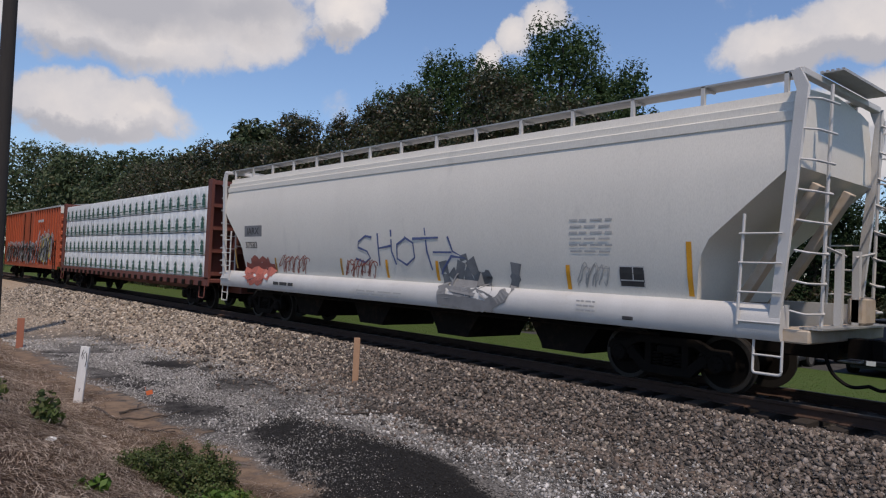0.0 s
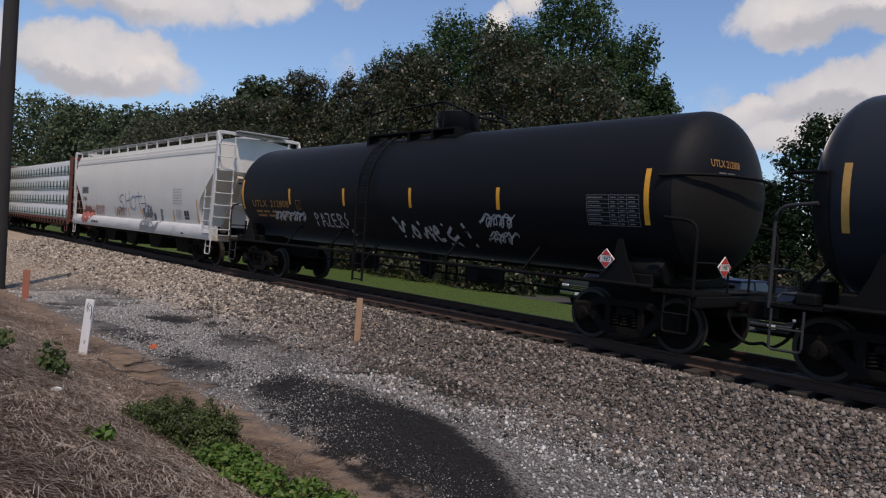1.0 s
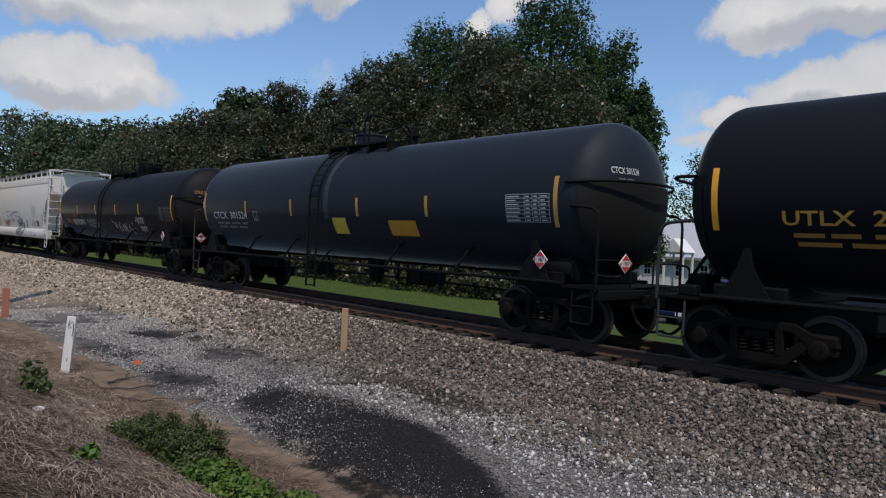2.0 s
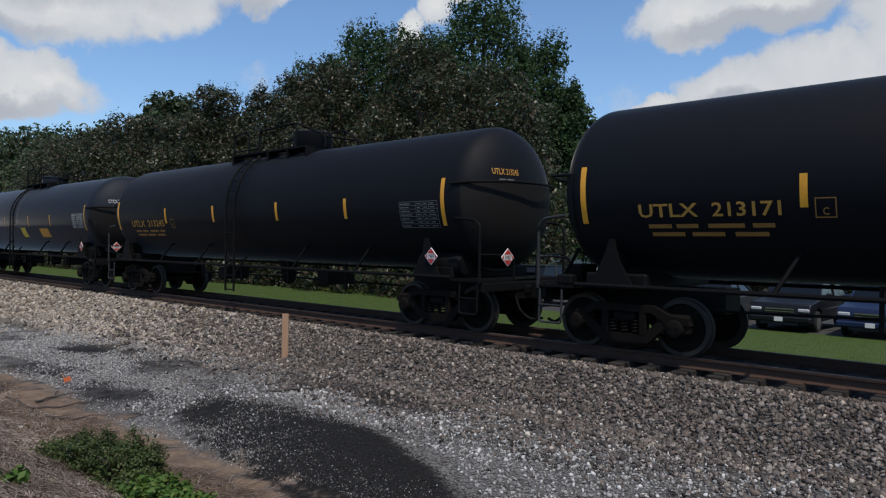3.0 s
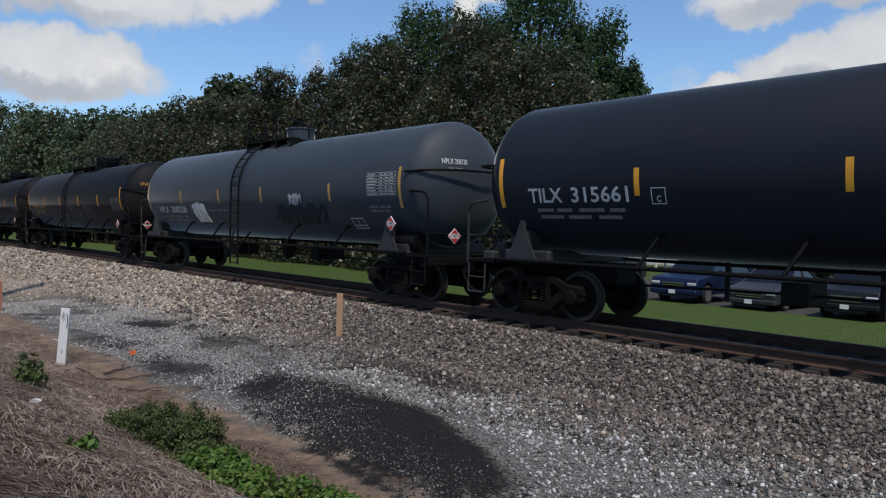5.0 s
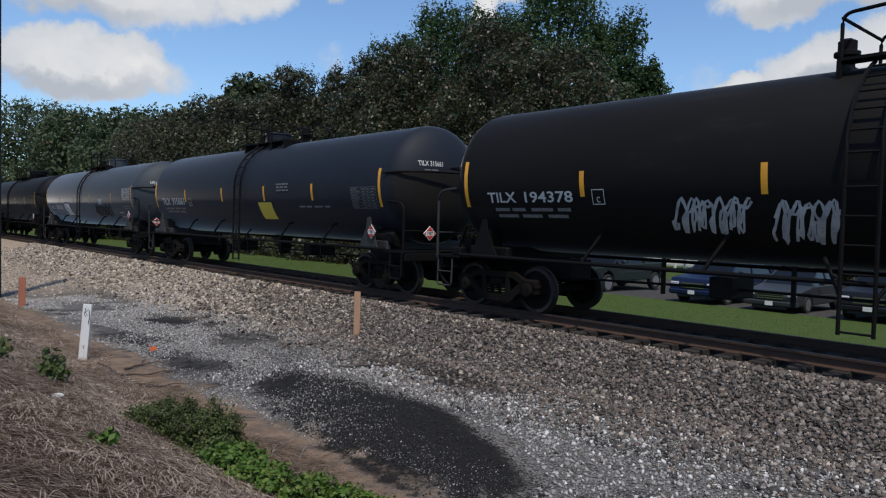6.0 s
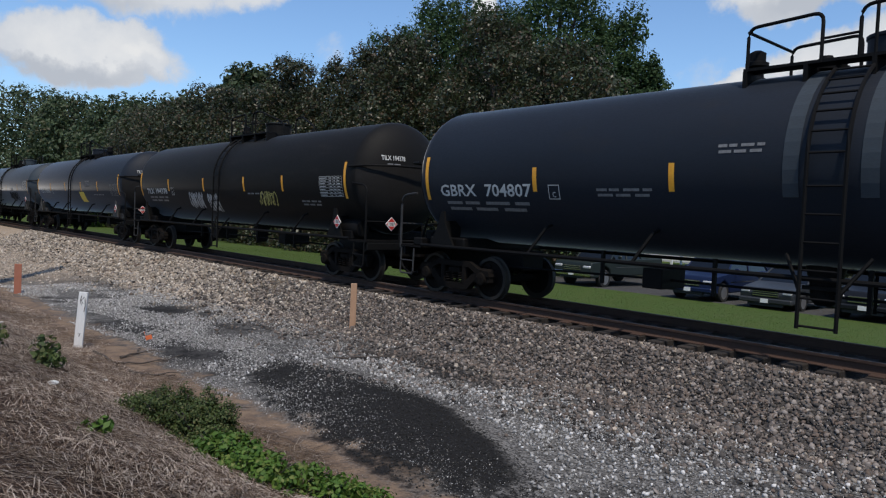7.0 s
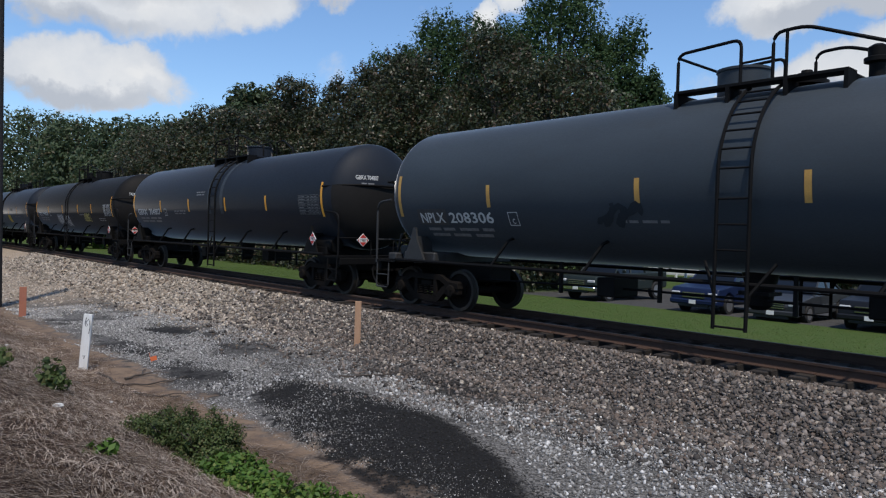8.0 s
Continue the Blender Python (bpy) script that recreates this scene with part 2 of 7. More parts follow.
M["oxide"] = material("red_oxide_paint", (0.14, 0.040, 0.028), 0.65, second=(0.10, 0.032, 0.024), scale=2, third=(0.06, 0.035, 0.03), third_cut=(0.6, 0.8), bump=0.1)
M["box_orange"] = material("faded_orange_boxcar_paint", (0.42, 0.085, 0.03), 0.65, second=(0.30, 0.06, 0.028), scale=1.5, stretch=(1, 1, 0.4), third=(0.16, 0.06, 0.04), third_cut=(0.58, 0.8), bump=0.1)
M["wrap"] = material("white_lumber_wrap", (0.80, 0.81, 0.80), 0.35, second=(0.70, 0.72, 0.72), scale=3.5, fine=18, stretch=(1, 1, 0.6), bump=0.9, bump_scale=5.0, depth=0.05, objects=0.06)
M["wrap_green"] = material("dark_green_print", (0.015, 0.10, 0.07), 0.45, second=(0.02, 0.07, 0.055), bump=0.0)
M["wrap_grey"] = material("grey_print", (0.20, 0.22, 0.22), 0.45, bump=0.0)
M["rail"] = material("rusty_rail", (0.055, 0.027, 0.017), 0.9, second=(0.03, 0.017, 0.012), scale=6, bump=0.2)
M["rail_top"] = material("worn_rail_head", (0.10, 0.085, 0.075), 0.6, 0.5, second=(0.11, 0.09, 0.08), bump=0.05)
M["tie"] = material("creosoted_tie", (0.024, 0.0175, 0.0135), 0.95, second=(0.013, 0.010, 0.008), scale=3, stretch=(6, 1, 6), bump=0.5, bump_scale=20, objects=0.3)
M["stake_wood"] = material("raw_pine_stake", (0.42, 0.25, 0.15), 0.8, second=(0.30, 0.17, 0.10), scale=5, stretch=(8, 8, 1), bump=0.3, bump_scale=25)
M["stake_red"] = material("reddish_stake", (0.36, 0.13, 0.075), 0.8, second=(0.28, 0.11, 0.07), scale=5, stretch=(8, 8, 1), bump=0.3)
M["stake_white"] = material("white_painted_stake", (0.72, 0.71, 0.69), 0.7, second=(0.58, 0.56, 0.53), scale=5, stretch=(6, 6, 1), bump=0.2)
M["flag"] = material("orange_flag", (0.72, 0.16, 0.05), 0.6, bump=0.1)
M["pole"] = material("creosoted_pole", (0.022, 0.019, 0.018), 0.9, second=(0.035, 0.03, 0.026), scale=3, stretch=(6, 6, 0.6), bump=0.4)
M["bark"] = material("dark_bark", (0.07, 0.055, 0.045), 0.95, second=(0.045, 0.037, 0.03), scale=4, stretch=(4, 4, 1), bump=0.6, bump_scale=14, depth=0.03)
M["stencil_grey"] = material("faded_grey_stencil", (0.36, 0.365, 0.36), 0.6, second=(0.44, 0.44, 0.43), scale=9, bump=0.0)


# ---- mesh helpers ----
class Shape:
    """Collects vertices and faces of one part."""

    def __init__(self):
        self.v, self.f = [], []

    def add(self, verts, faces):
        k = len(self.v)
        self.v += [tuple(p) for p in verts]
        self.f += [tuple(i + k for i in q) for q in faces]
        return self

    def box(self, x0, x1, y0, y1, z0, z1, c=0.0, turn=None):
        """A box; c chamfers its long edges."""
        if c <= 0:
            vs = [(x, y, z) for x in (x0, x1) for y in (y0, y1) for z in (z0, z1)]
            fs = [(0, 1, 3, 2), (4, 6, 7, 5), (0, 4, 5, 1), (2, 3, 7, 6), (0, 2, 6, 4), (1, 5, 7, 3)]
        else:
            bm = bmesh.new()
            for x, sx in ((x0, 1), (x1, -1)):
                for y, sy in ((y0, 1), (y1, -1)):
                    for z, sz in ((z0, 1), (z1, -1)):
                        for a in range(3):
                            o = [sx * c, sy * c, sz * c]
                            o[a] = 0
                            bm.verts.new((x + o[0], y + o[1], z + o[2]))
            bmesh.ops.convex_hull(bm, input=bm.verts)
            bmesh.ops.dissolve_limit(bm, angle_limit=0.02, verts=bm.verts, edges=bm.edges)
            bm.verts.index_update()
            vs, fs = [tuple(p.co) for p in bm.verts], [tuple(p.index for p in q.verts) for q in bm.faces]
            bm.free()
        if turn is not None:
            vs = [turn @ Vector(p) for p in vs]
        return self.add(vs, fs)

    def prism(self, outline, y0, y1, axis="y"):
        """An outline in two axes, drawn out along the third."""
        n = len(outline)
        put = {"y": lambda a, b, d: (a, d, b), "x": lambda a, b, d: (d, a, b), "z": lambda a, b, d: (a, b, d)}[axis]
        vs = [put(a, b, y0) for a, b in outline] + [put(a, b, y1) for a, b in outline]
        fs = [tuple(range(n))[::-1], tuple(range(n, 2 * n))] + [(i, (i + 1) % n, n + (i + 1) % n, n + i) for i in range(n)]
        return self.add(vs, fs)

    def tube(self, points, r, seg=8, closed=False):
        """A round bar along points."""
        pts = [Vector(p) for p in points]
        n = len(pts)
        rings = []
        for i, p in enumerate(pts):
            a, b = pts[max(i - 1, 0)], pts[min(i + 1, n - 1)]
            if closed:
                a, b = pts[i - 1], pts[(i + 1) % n]
            d = (b - a).normalized()
            u = d.orthogonal().normalized() if abs(d.z) > 0.99 else d.cross(Vector((0, 0, 1))).normalized()
            w = d.cross(u)
            rad = r[i] if isinstance(r, (list, tuple)) else r
            rings.append([p + (u * math.cos(2 * math.pi * k / seg) + w * math.sin(2 * math.pi * k / seg)) * rad for k in range(seg)])
        vs = [q for ring in rings for q in ring]
        fs = []
        for i in range(n if closed else n - 1):
            j = (i + 1) % n
            fs += [(i * seg + k, i * seg + (k + 1) % seg, j * seg + (k + 1) % seg, j * seg + k) for k in range(seg)]
        if not closed:
            fs += [tuple(range(seg))[::-1], tuple((n - 1) * seg + k for k in range(seg))]
        return self.add(vs, fs)

    def lathe(self, profile, seg=32, centre=(0, 0, 0), axis="x"):
        """(along, radius) rows turned about an axis through centre."""
        vs, fs = [], []
        c = Vector(centre)
        for a, r in profile:
            for k in range(seg):
                p, q = r * math.cos(2 * math.pi * k / seg), r * math.sin(2 * math.pi * k / seg)
                vs.append(c + Vector({"x": (a, p, q), "y": (p, a, q), "z": (p, q, a)}[axis]))
        for i in range(len(profile) - 1):
            fs += [(i * seg + k, i * seg + (k + 1) % seg, (i + 1) * seg + (k + 1) % seg, (i + 1) * seg + k) for k in range(seg)]
        fs += [tuple(range(seg))[::-1], tuple((len(profile) - 1) * seg + k for k in range(seg))]
        return self.add(vs, fs)

    def ribbon(self, points, half, put):
        """A flat stroke through points of a plane, laid on a surface by put(a, b)."""
        pts = [Vector(p) for p in points]
        left, right = [], []
        for i, p in enumerate(pts):
            d = (pts[min(i + 1, len(pts) - 1)] - pts[max(i - 1, 0)]).normalized()
            w = Vector((-d.y, d.x)) * half * (0.75 + 0.5 * random.random())
            left.append(put(*(p + w)))
            right.append(put(*(p - w)))
        n = len(pts)
        return self.add(left + right, [(i, i + 1, n + i + 1, n + i) for i in range(n - 1)])

    def mesh(self, name, mat, smooth=35):
        me = bpy.data.meshes.new(name)
        me.from_pydata(self.v, [], self.f)
        for m in mat if isinstance(mat, (list, tuple)) else (mat,):
            me.materials.append(m)
        bm = bmesh.new()
        bm.from_mesh(me)
        bmesh.ops.recalc_face_normals(bm, faces=bm.faces)
        bm.to_mesh(me)
        bm.free()
        if smooth:
            me.shade_smooth()
            me.set_sharp_from_angle(angle=radians(smooth))
        return me


def part(name, shape, mat, parent, label="", smooth=35):
    ob = new(name, shape.mesh(name, mat, smooth) if isinstance(shape, Shape) else shape)
    ob.parent = parent
    return tagged(ob, label)


def thing(name, shape, mat, label, category, group="", kind="", smooth=35):
    ob = new(name, shape.mesh(name, mat, smooth) if isinstance(shape, Shape) else shape)
    return tagged(ob, label, category, group, kind)


def empty(name, label, category, group=""):
    return tagged(new(name), label, category, group)


def bent(points, r=0.12, n=4):
    """The same polyline with rounded corners."""
    pts = [Vector(p) for p in points]
    out = [pts[0]]
    for a, b, c in zip(pts, pts[1:], pts[2:]):
        u, w = (a - b), (c - b)
        k = min(r, u.length / 2.2, w.length / 2.2)
        p, q = b + u.normalized() * k, b + w.normalized() * k
        for i in range(n + 1):
            s = i / n
            out.append(p * (1 - s) ** 2 + b * 2 * s * (1 - s) + q * s * s)
    return out + [pts[-1]]


def letters(text, size):
    """Vertices and faces of a line of writing, from (0, 0) to the right, and its width."""
    cu = bpy.data.curves.new("writing", "FONT")
    cu.body, cu.size, cu.resolution_u, cu.offset = text, size / 0.72, 2, 0.022 * size
    ob = bpy.data.objects.new("writing", cu)
    scene.collection.objects.link(ob)
    bpy.context.view_layer.update()
    me = ob.evaluated_get(bpy.context.evaluated_depsgraph_get()).to_mesh()
    vs, fs = [tuple(v.co) for v in me.vertices], [tuple(p.vertices) for p in me.polygons]
    wide = max((v[0] for v in vs), default=1.0)
    bpy.data.objects.remove(ob)
    bpy.data.curves.remove(cu)
    return vs, fs, wide


def lettering(shape, text, x0, x1, z, high, put):
    vs, fs, wide = letters(text, high)
    k = (x1 - x0) / wide
    shape.add([put(x0 + v[0] * k, z + v[1]) for v in vs], fs)
    return shape


def bars(shape, x0, x1, z, high, put, cuts=(0.0, 0.3, 0.35, 0.7, 0.75, 1.0)):
    """Writing too small to read: bars of its size."""
    for a, b in zip(cuts[::2], cuts[1::2]):
        xa, xb = x0 + (x1 - x0) * a, x0 + (x1 - x0) * b
        shape.add([put(xa, z), put(xb, z), put(xb, z + high), put(xa, z + high)], [(0, 1, 2, 3)])
    return shape


# ---- ground, one sheet from the track bank to the horizon ----
def smooth_step(a, b, x):
    t = min(max((x - a) / (b - a), 0.0), 1.0)
    return t * t * (3 - 2 * t)


def lerp_rows(rows, x):
    if x <= rows[0][0]:
        return rows[0][1]
    for (a, p), (b, q) in zip(rows, rows[1:]):
        if x <= b:
            return p + (q - p) * (x - a) / (b - a)
    return rows[-1][1]


PROFILE = [(-30, 0.9), (-3, 0.35), (0.6, 0.12), (1.6, -0.12), (2.35, -0.42), (3.0, -0.70), (3.6, -0.79), (5.0, -0.80), (7.4, -0.78), (8.5, -0.72), (9.8, -0.20), (10.15, -0.21),
           (10.4, -0.28), (12.7, -0.27), (13.2, -0.16), (13.6, -0.2), (14.7, -0.62), (16.0, -0.72), (22.5, -0.95), (26, -1.02), (60, -1.7), (120, -1.9), (3000, -1.9)]


def ground_z(x, y):
    z = lerp_rows(PROFILE, y)
    if y < 9.0:
        z += 0.05 * noise.noise((x * 0.5, y * 0.5, 0)) + (0.03 * noise.noise((x * 1.7, y * 1.7, 3)) if y < 4 else 0.0)
    # the low heap of spilled dark millings
    r = ((x + 7.4) / 3.0) ** 2 + ((y + 0.15 * (x + 7.4) - 5.3) / 1.1) ** 2
    return z + 0.16 * max(0.0, 1 - r)


def steps(rows):
    out = []
    for a, b, d in rows:
        out += list(np.arange(a, b, d))
    return out + [rows[-1][1]]


def build_ground():
    xs = steps([(-3000, -400, 400), (-400, -120, 40), (-120, -40, 4), (-40, -18, 0.5), (-18, 4, 0.22), (4, 20, 1), (20, 100, 10), (100, 400, 50), (400, 3000, 400)])
    ys = steps([(-3000, -200, 400), (-200, -20, 30), (-20, 0, 2), (0, 2, 0.3), (2, 9.2, 0.18), (9.2, 14.8, 0.2), (14.8, 30, 0.8), (30, 120, 10), (120, 400, 50), (400, 3000, 400)])
    nx = len(xs)
    s = Shape()
    s.v = [(x, y, ground_z(x, y)) for y in ys for x in xs]
    s.f = [(j * nx + i, j * nx + i + 1, (j + 1) * nx + i + 1, (j + 1) * nx + i) for j in range(len(ys) - 1) for i in range(nx - 1)]
    me = bpy.data.meshes.new("ground")
    me.from_pydata(s.v, [], s.f)
    me.shade_smooth()
    me.materials.append(ground_material())
    return tagged(new("ground", me), "gravel trackside with straw bank, dirt and mown grass", "ground", kind="structure")


def ground_material():
    m = bpy.data.materials.new("trackside_ground")
    m.use_nodes = True
    n, l = m.node_tree.nodes, m.node_tree.links
    b = n["Principled BSDF"]
    b.inputs["Roughness"].default_value = 0.95
    b.inputs["Specular IOR Level"].default_value = 0.2
    geo = n.new("ShaderNodeTexCoord")
    sep = n.new("ShaderNodeSeparateXYZ")
    l.new(geo.outputs["Object"], sep.inputs[0])

    def tex(kind, scale, detail=6.0):
        t = n.new(kind)
        t.inputs["Scale"].default_value = scale
        if kind == "ShaderNodeTexNoise":
            t.inputs["Detail"].default_value, t.inputs["Roughness"].default_value = detail, 0.62
        l.new(geo.outputs["Object"], t.inputs["Vector"])
        return t

    def op(kind, a, c, clamp=False):
        q = n.new("ShaderNodeMath")
        q.operation, q.use_clamp = kind, clamp
        for k, v in enumerate((a, c)):
            if isinstance(v, (int, float)):
                q.inputs[k].default_value = v
            else:
                l.new(v, q.inputs[k])
        return q.outputs[0]

    def ranged(v, lo, hi):
        r = n.new("ShaderNodeMapRange")
        r.interpolation_type = "SMOOTHSTEP"
        r.inputs["From Min"].default_value, r.inputs["From Max"].default_value = lo, hi
        l.new(v, r.inputs["Value"])
        return r.outputs[0]

    def mixed(f, a, c):
        x = n.new("ShaderNodeMix")
        x.data_type = "RGBA"
        for sock, v in (("Factor", f), ("A", a), ("B", c)):
            if isinstance(v, tuple):
                x.inputs[sock].default_value = (*v, 1)
            else:
                l.new(v, x.inputs[sock])
        return x.outputs["Result"]

    big, mid, small = tex("ShaderNodeTexNoise", 0.6), tex("ShaderNodeTexNoise", 3.0), tex("ShaderNodeTexNoise", 40.0)
    stones = tex("ShaderNodeTexVoronoi", 24.0)
    fine = tex("ShaderNodeTexVoronoi", 45.0)
    edge_y = op("ADD", sep.outputs["Y"], op("MULTIPLY", op("SUBTRACT", mid.outputs[0], 0.5), 1.4))
    sepc = n.new("ShaderNodeSeparateColor")
    l.new(stones.outputs["Color"], sepc.inputs[0])
    # dark base paints the shade in the gaps between the ballast stones
    gravel = mixed(sepc.outputs[0], (0.018, 0.0165, 0.0155), (0.095, 0.085, 0.077))
    sepf = n.new("ShaderNodeSeparateColor")
    l.new(fine.outputs["Color"], sepf.inputs[0])
    chips = mixed(sepf.outputs[0], (0.022, 0.021, 0.020), (0.20, 0.192, 0.182))
    tar = mixed(ranged(small.outputs[0], 0.56, 0.72), (0.011, 0.0105, 0.0105), (0.034, 0.033, 0.033))
    flat = mixed(ranged(big.outputs[0], 0.46, 0.60), chips, mixed(ranged(mid.outputs[0], 0.4, 0.62), tar, chips))
    # dark millings heap
    lean_y = op("ADD", edge_y, op("MULTIPLY", op("ADD", sep.outputs["X"], 7.4), 0.15))
    hx, hy = op("DIVIDE", op("ADD", sep.outputs["X"], 7.3), 3.3), op("DIVIDE", op("SUBTRACT", lean_y, 5.3), 1.05)
    heap = op("SUBTRACT", 1.0, op("ADD", op("MULTIPLY", hx, hx), op("MULTIPLY", hy, hy)))
    heap = op("ADD", heap, op("MULTIPLY", op("SUBTRACT", mid.outputs[0], 0.5), 1.2))
    flat = mixed(ranged(heap, 0.05, 0.35), flat, tar)
    # thin smears of the same millings farther on
    for cx, cy, wide, deep in ((-13.6, 4.9, 3.2, 0.8), (-16.5, 6.3, 4.5, 1.1), (-8.7, 7.8, 2.8, 0.42), (-5.2, 7.0, 1.6, 0.25)):
        hx, hy = op("DIVIDE", op("SUBTRACT", sep.outputs["X"], cx), wide), op("DIVIDE", op("SUBTRACT", edge_y, cy), deep)
        smear = op("SUBTRACT", 1.0, op("ADD", op("MULTIPLY", hx, hx), op("MULTIPLY", hy, hy)))
        smear = op("ADD", smear, op("MULTIPLY", op("SUBTRACT", mid.outputs[0], 0.5), 1.8))
        flat = mixed(ranged(smear, -0.1, 1.3), flat, tar)
    dirt = mixed(ranged(mid.outputs[0], 0.35, 0.65), (0.20, 0.142, 0.098), (0.115, 0.083, 0.062))
    straw = mixed(ranged(small.outputs[0], 0.35, 0.65), (0.062, 0.040, 0.029), (0.022, 0.0145, 0.0115))
    grass = mixed(ranged(small.outputs[0], 0.3, 0.7), (0.034, 0.066, 0.010), (0.058, 0.096, 0.018))
    grass = mixed(ranged(mid.outputs[0], 0.35, 0.75), grass, (0.064, 0.084, 0.022))
    # asphalt darkened: the tree shade over the lot is in the colour
    lot = mixed(ranged(mid.outputs[0], 0.3, 0.7), (0.065, 0.064, 0.063), (0.045, 0.0445, 0.044))
    col = mixed(ranged(edge_y, 2.6, 3.0), straw, dirt)
    col = mixed(ranged(edge_y, 4.0, 4.45), col, flat)
    col = mixed(ranged(edge_y, 7.4, 8.6), col, gravel)
    # towards the far end sunlight is painted in: the fine stone turns tan and pale
    sunlit = mixed(ranged(mid.outputs[0], 0.35, 0.65), mixed(sepc.outputs[0], (0.17, 0.14, 0.108), (0.42, 0.36, 0.295)), (0.30, 0.23, 0.165))
    far_end = op("ADD", op("MULTIPLY", sep.outputs["X"], -1.0), op("MULTIPLY", op("SUBTRACT", big.outputs[0], 0.5), 8.0))
    col = mixed(op("MULTIPLY", ranged(far_end, 14.5, 22.0), op("MAXIMUM", ranged(edge_y, 6.7, 7.7), op("MULTIPLY", ranged(far_end, 22.0, 30.0), ranged(edge_y, 2.9, 4.2)))), col, sunlit)
    col = mixed(ranged(op("ADD", sep.outputs["Y"], op("MULTIPLY", mid.outputs[0], 0.4)), 14.7, 14.9), col, grass)
    paved = op("MULTIPLY", op("GREATER_THAN", sep.outputs["Y"], 24.75), op("LESS_THAN", sep.outputs["Y"], 46.0))
    paved = op("MULTIPLY", paved, ranged(sep.outputs["X"], -24.0, -22.5))
    col = mixed(paved, col, lot)
    l.new(col, b.inputs["Base Color"])
    bp = n.new("ShaderNodeBump")
    bp.inputs["Strength"].default_value, bp.inputs["Distance"].default_value = 0.8, 0.03
    l.new(op("ADD", stones.outputs["Distance"], op("MULTIPLY", small.outputs[0], 0.5)), bp.inputs["Height"])
    l.new(bp.outputs[0], b.inputs["Normal"])
    return m


build_ground()


# ---- track ----
def build_track():
    profile = [(-0.076, -0.171), (0.076, -0.171), (0.076, -0.158), (0.012, -0.14), (0.010, -0.05), (0.037, -0.038), (0.037, -0.006), (0.028, 0.0),
               (-0.028, 0.0), (-0.037, -0.006), (-0.037, -0.038), (-0.010, -0.05), (-0.012, -0.14), (-0.076, -0.158)]
    for side in (-1, 1):
        s = Shape().prism([(a + TRACK_Y + side * GAUGE, b) for a, b in profile], -420, 260, "x")
        rail = thing("rail", s, M["rail"], "rusty steel rail spiked to dark ties", "rail", "rails of the track")
        part("rail_head", Shape().box(-420, 260, TRACK_Y + side * GAUGE - 0.03, TRACK_Y + side * GAUGE + 0.03, 0.0, 0.003), M["rail_top"], rail, "worn bright running surface")
    tie = Shape().box(-0.115, 0.115, -1.3, 1.3, -0.34, -0.172, 0.012).mesh("tie", M["tie"], 0)
    plate = Shape().box(-0.1, 0.1, -0.17, 0.17, -0.173, -0.150, 0.006).mesh("tie_plate", M["rail"], 0)
    for i in range(150):
        ob = tagged(new("tie", tie), "dark creosoted wooden tie bedded in gravel", "railway tie", "ties of the track")
        ob.matrix_basis = pose(6 - i * 0.535 + random.uniform(-0.03, 0.03), TRACK_Y + random.uniform(-0.07, 0.07), random.uniform(-0.012, 0.012), 0, 0, random.uniform(-1.5, 1.5))
        for side in (-1, 1):
            p = new("tie_plate", plate)
            p.parent, p.location = ob, (0, side * GAUGE, 0)


build_track()


# ---- rolling stock ----
def wheelset_mesh():
    s = Shape()
    for side in (-1, 1):
        y = side * GAUGE
        tread = [(y - side * 0.065, 0.36), (y - side * 0.065, WHEEL_R + 0.026), (y - side * 0.04, WHEEL_R + 0.026), (y - side * 0.03, WHEEL_R), (y + side * 0.07, WHEEL_R - 0.004),
                 (y + side * 0.07, 0.385), (y + side * 0.03, 0.36), (y + side * 0.015, 0.17), (y + side * 0.075, 0.14), (y + side * 0.075, 0.08)]
        s.lathe(tread, 36, axis="y")
    s.lathe([(-1.0, 0.07), (-0.95, 0.085), (0.95, 0.085), (1.0, 0.07)], 16, axis="y")
    # forging lugs on the disc
    for side in (-1, 1):
        for k in range(2):
            a = math.pi * k
            s.box(-0.03 + 0.27 * math.cos(a), 0.03 + 0.27 * math.cos(a), side * (GAUGE + 0.028), side * (GAUGE + 0.045), 0.27 * math.sin(a) - 0.03, 0.27 * math.sin(a) + 0.03)
    me = s.mesh("wheelset", (M["cast"], M["tread"]))
    for p in me.polygons:
        if math.hypot(p.center[0], p.center[2]) > 0.415:
            p.material_index = 1
    return me


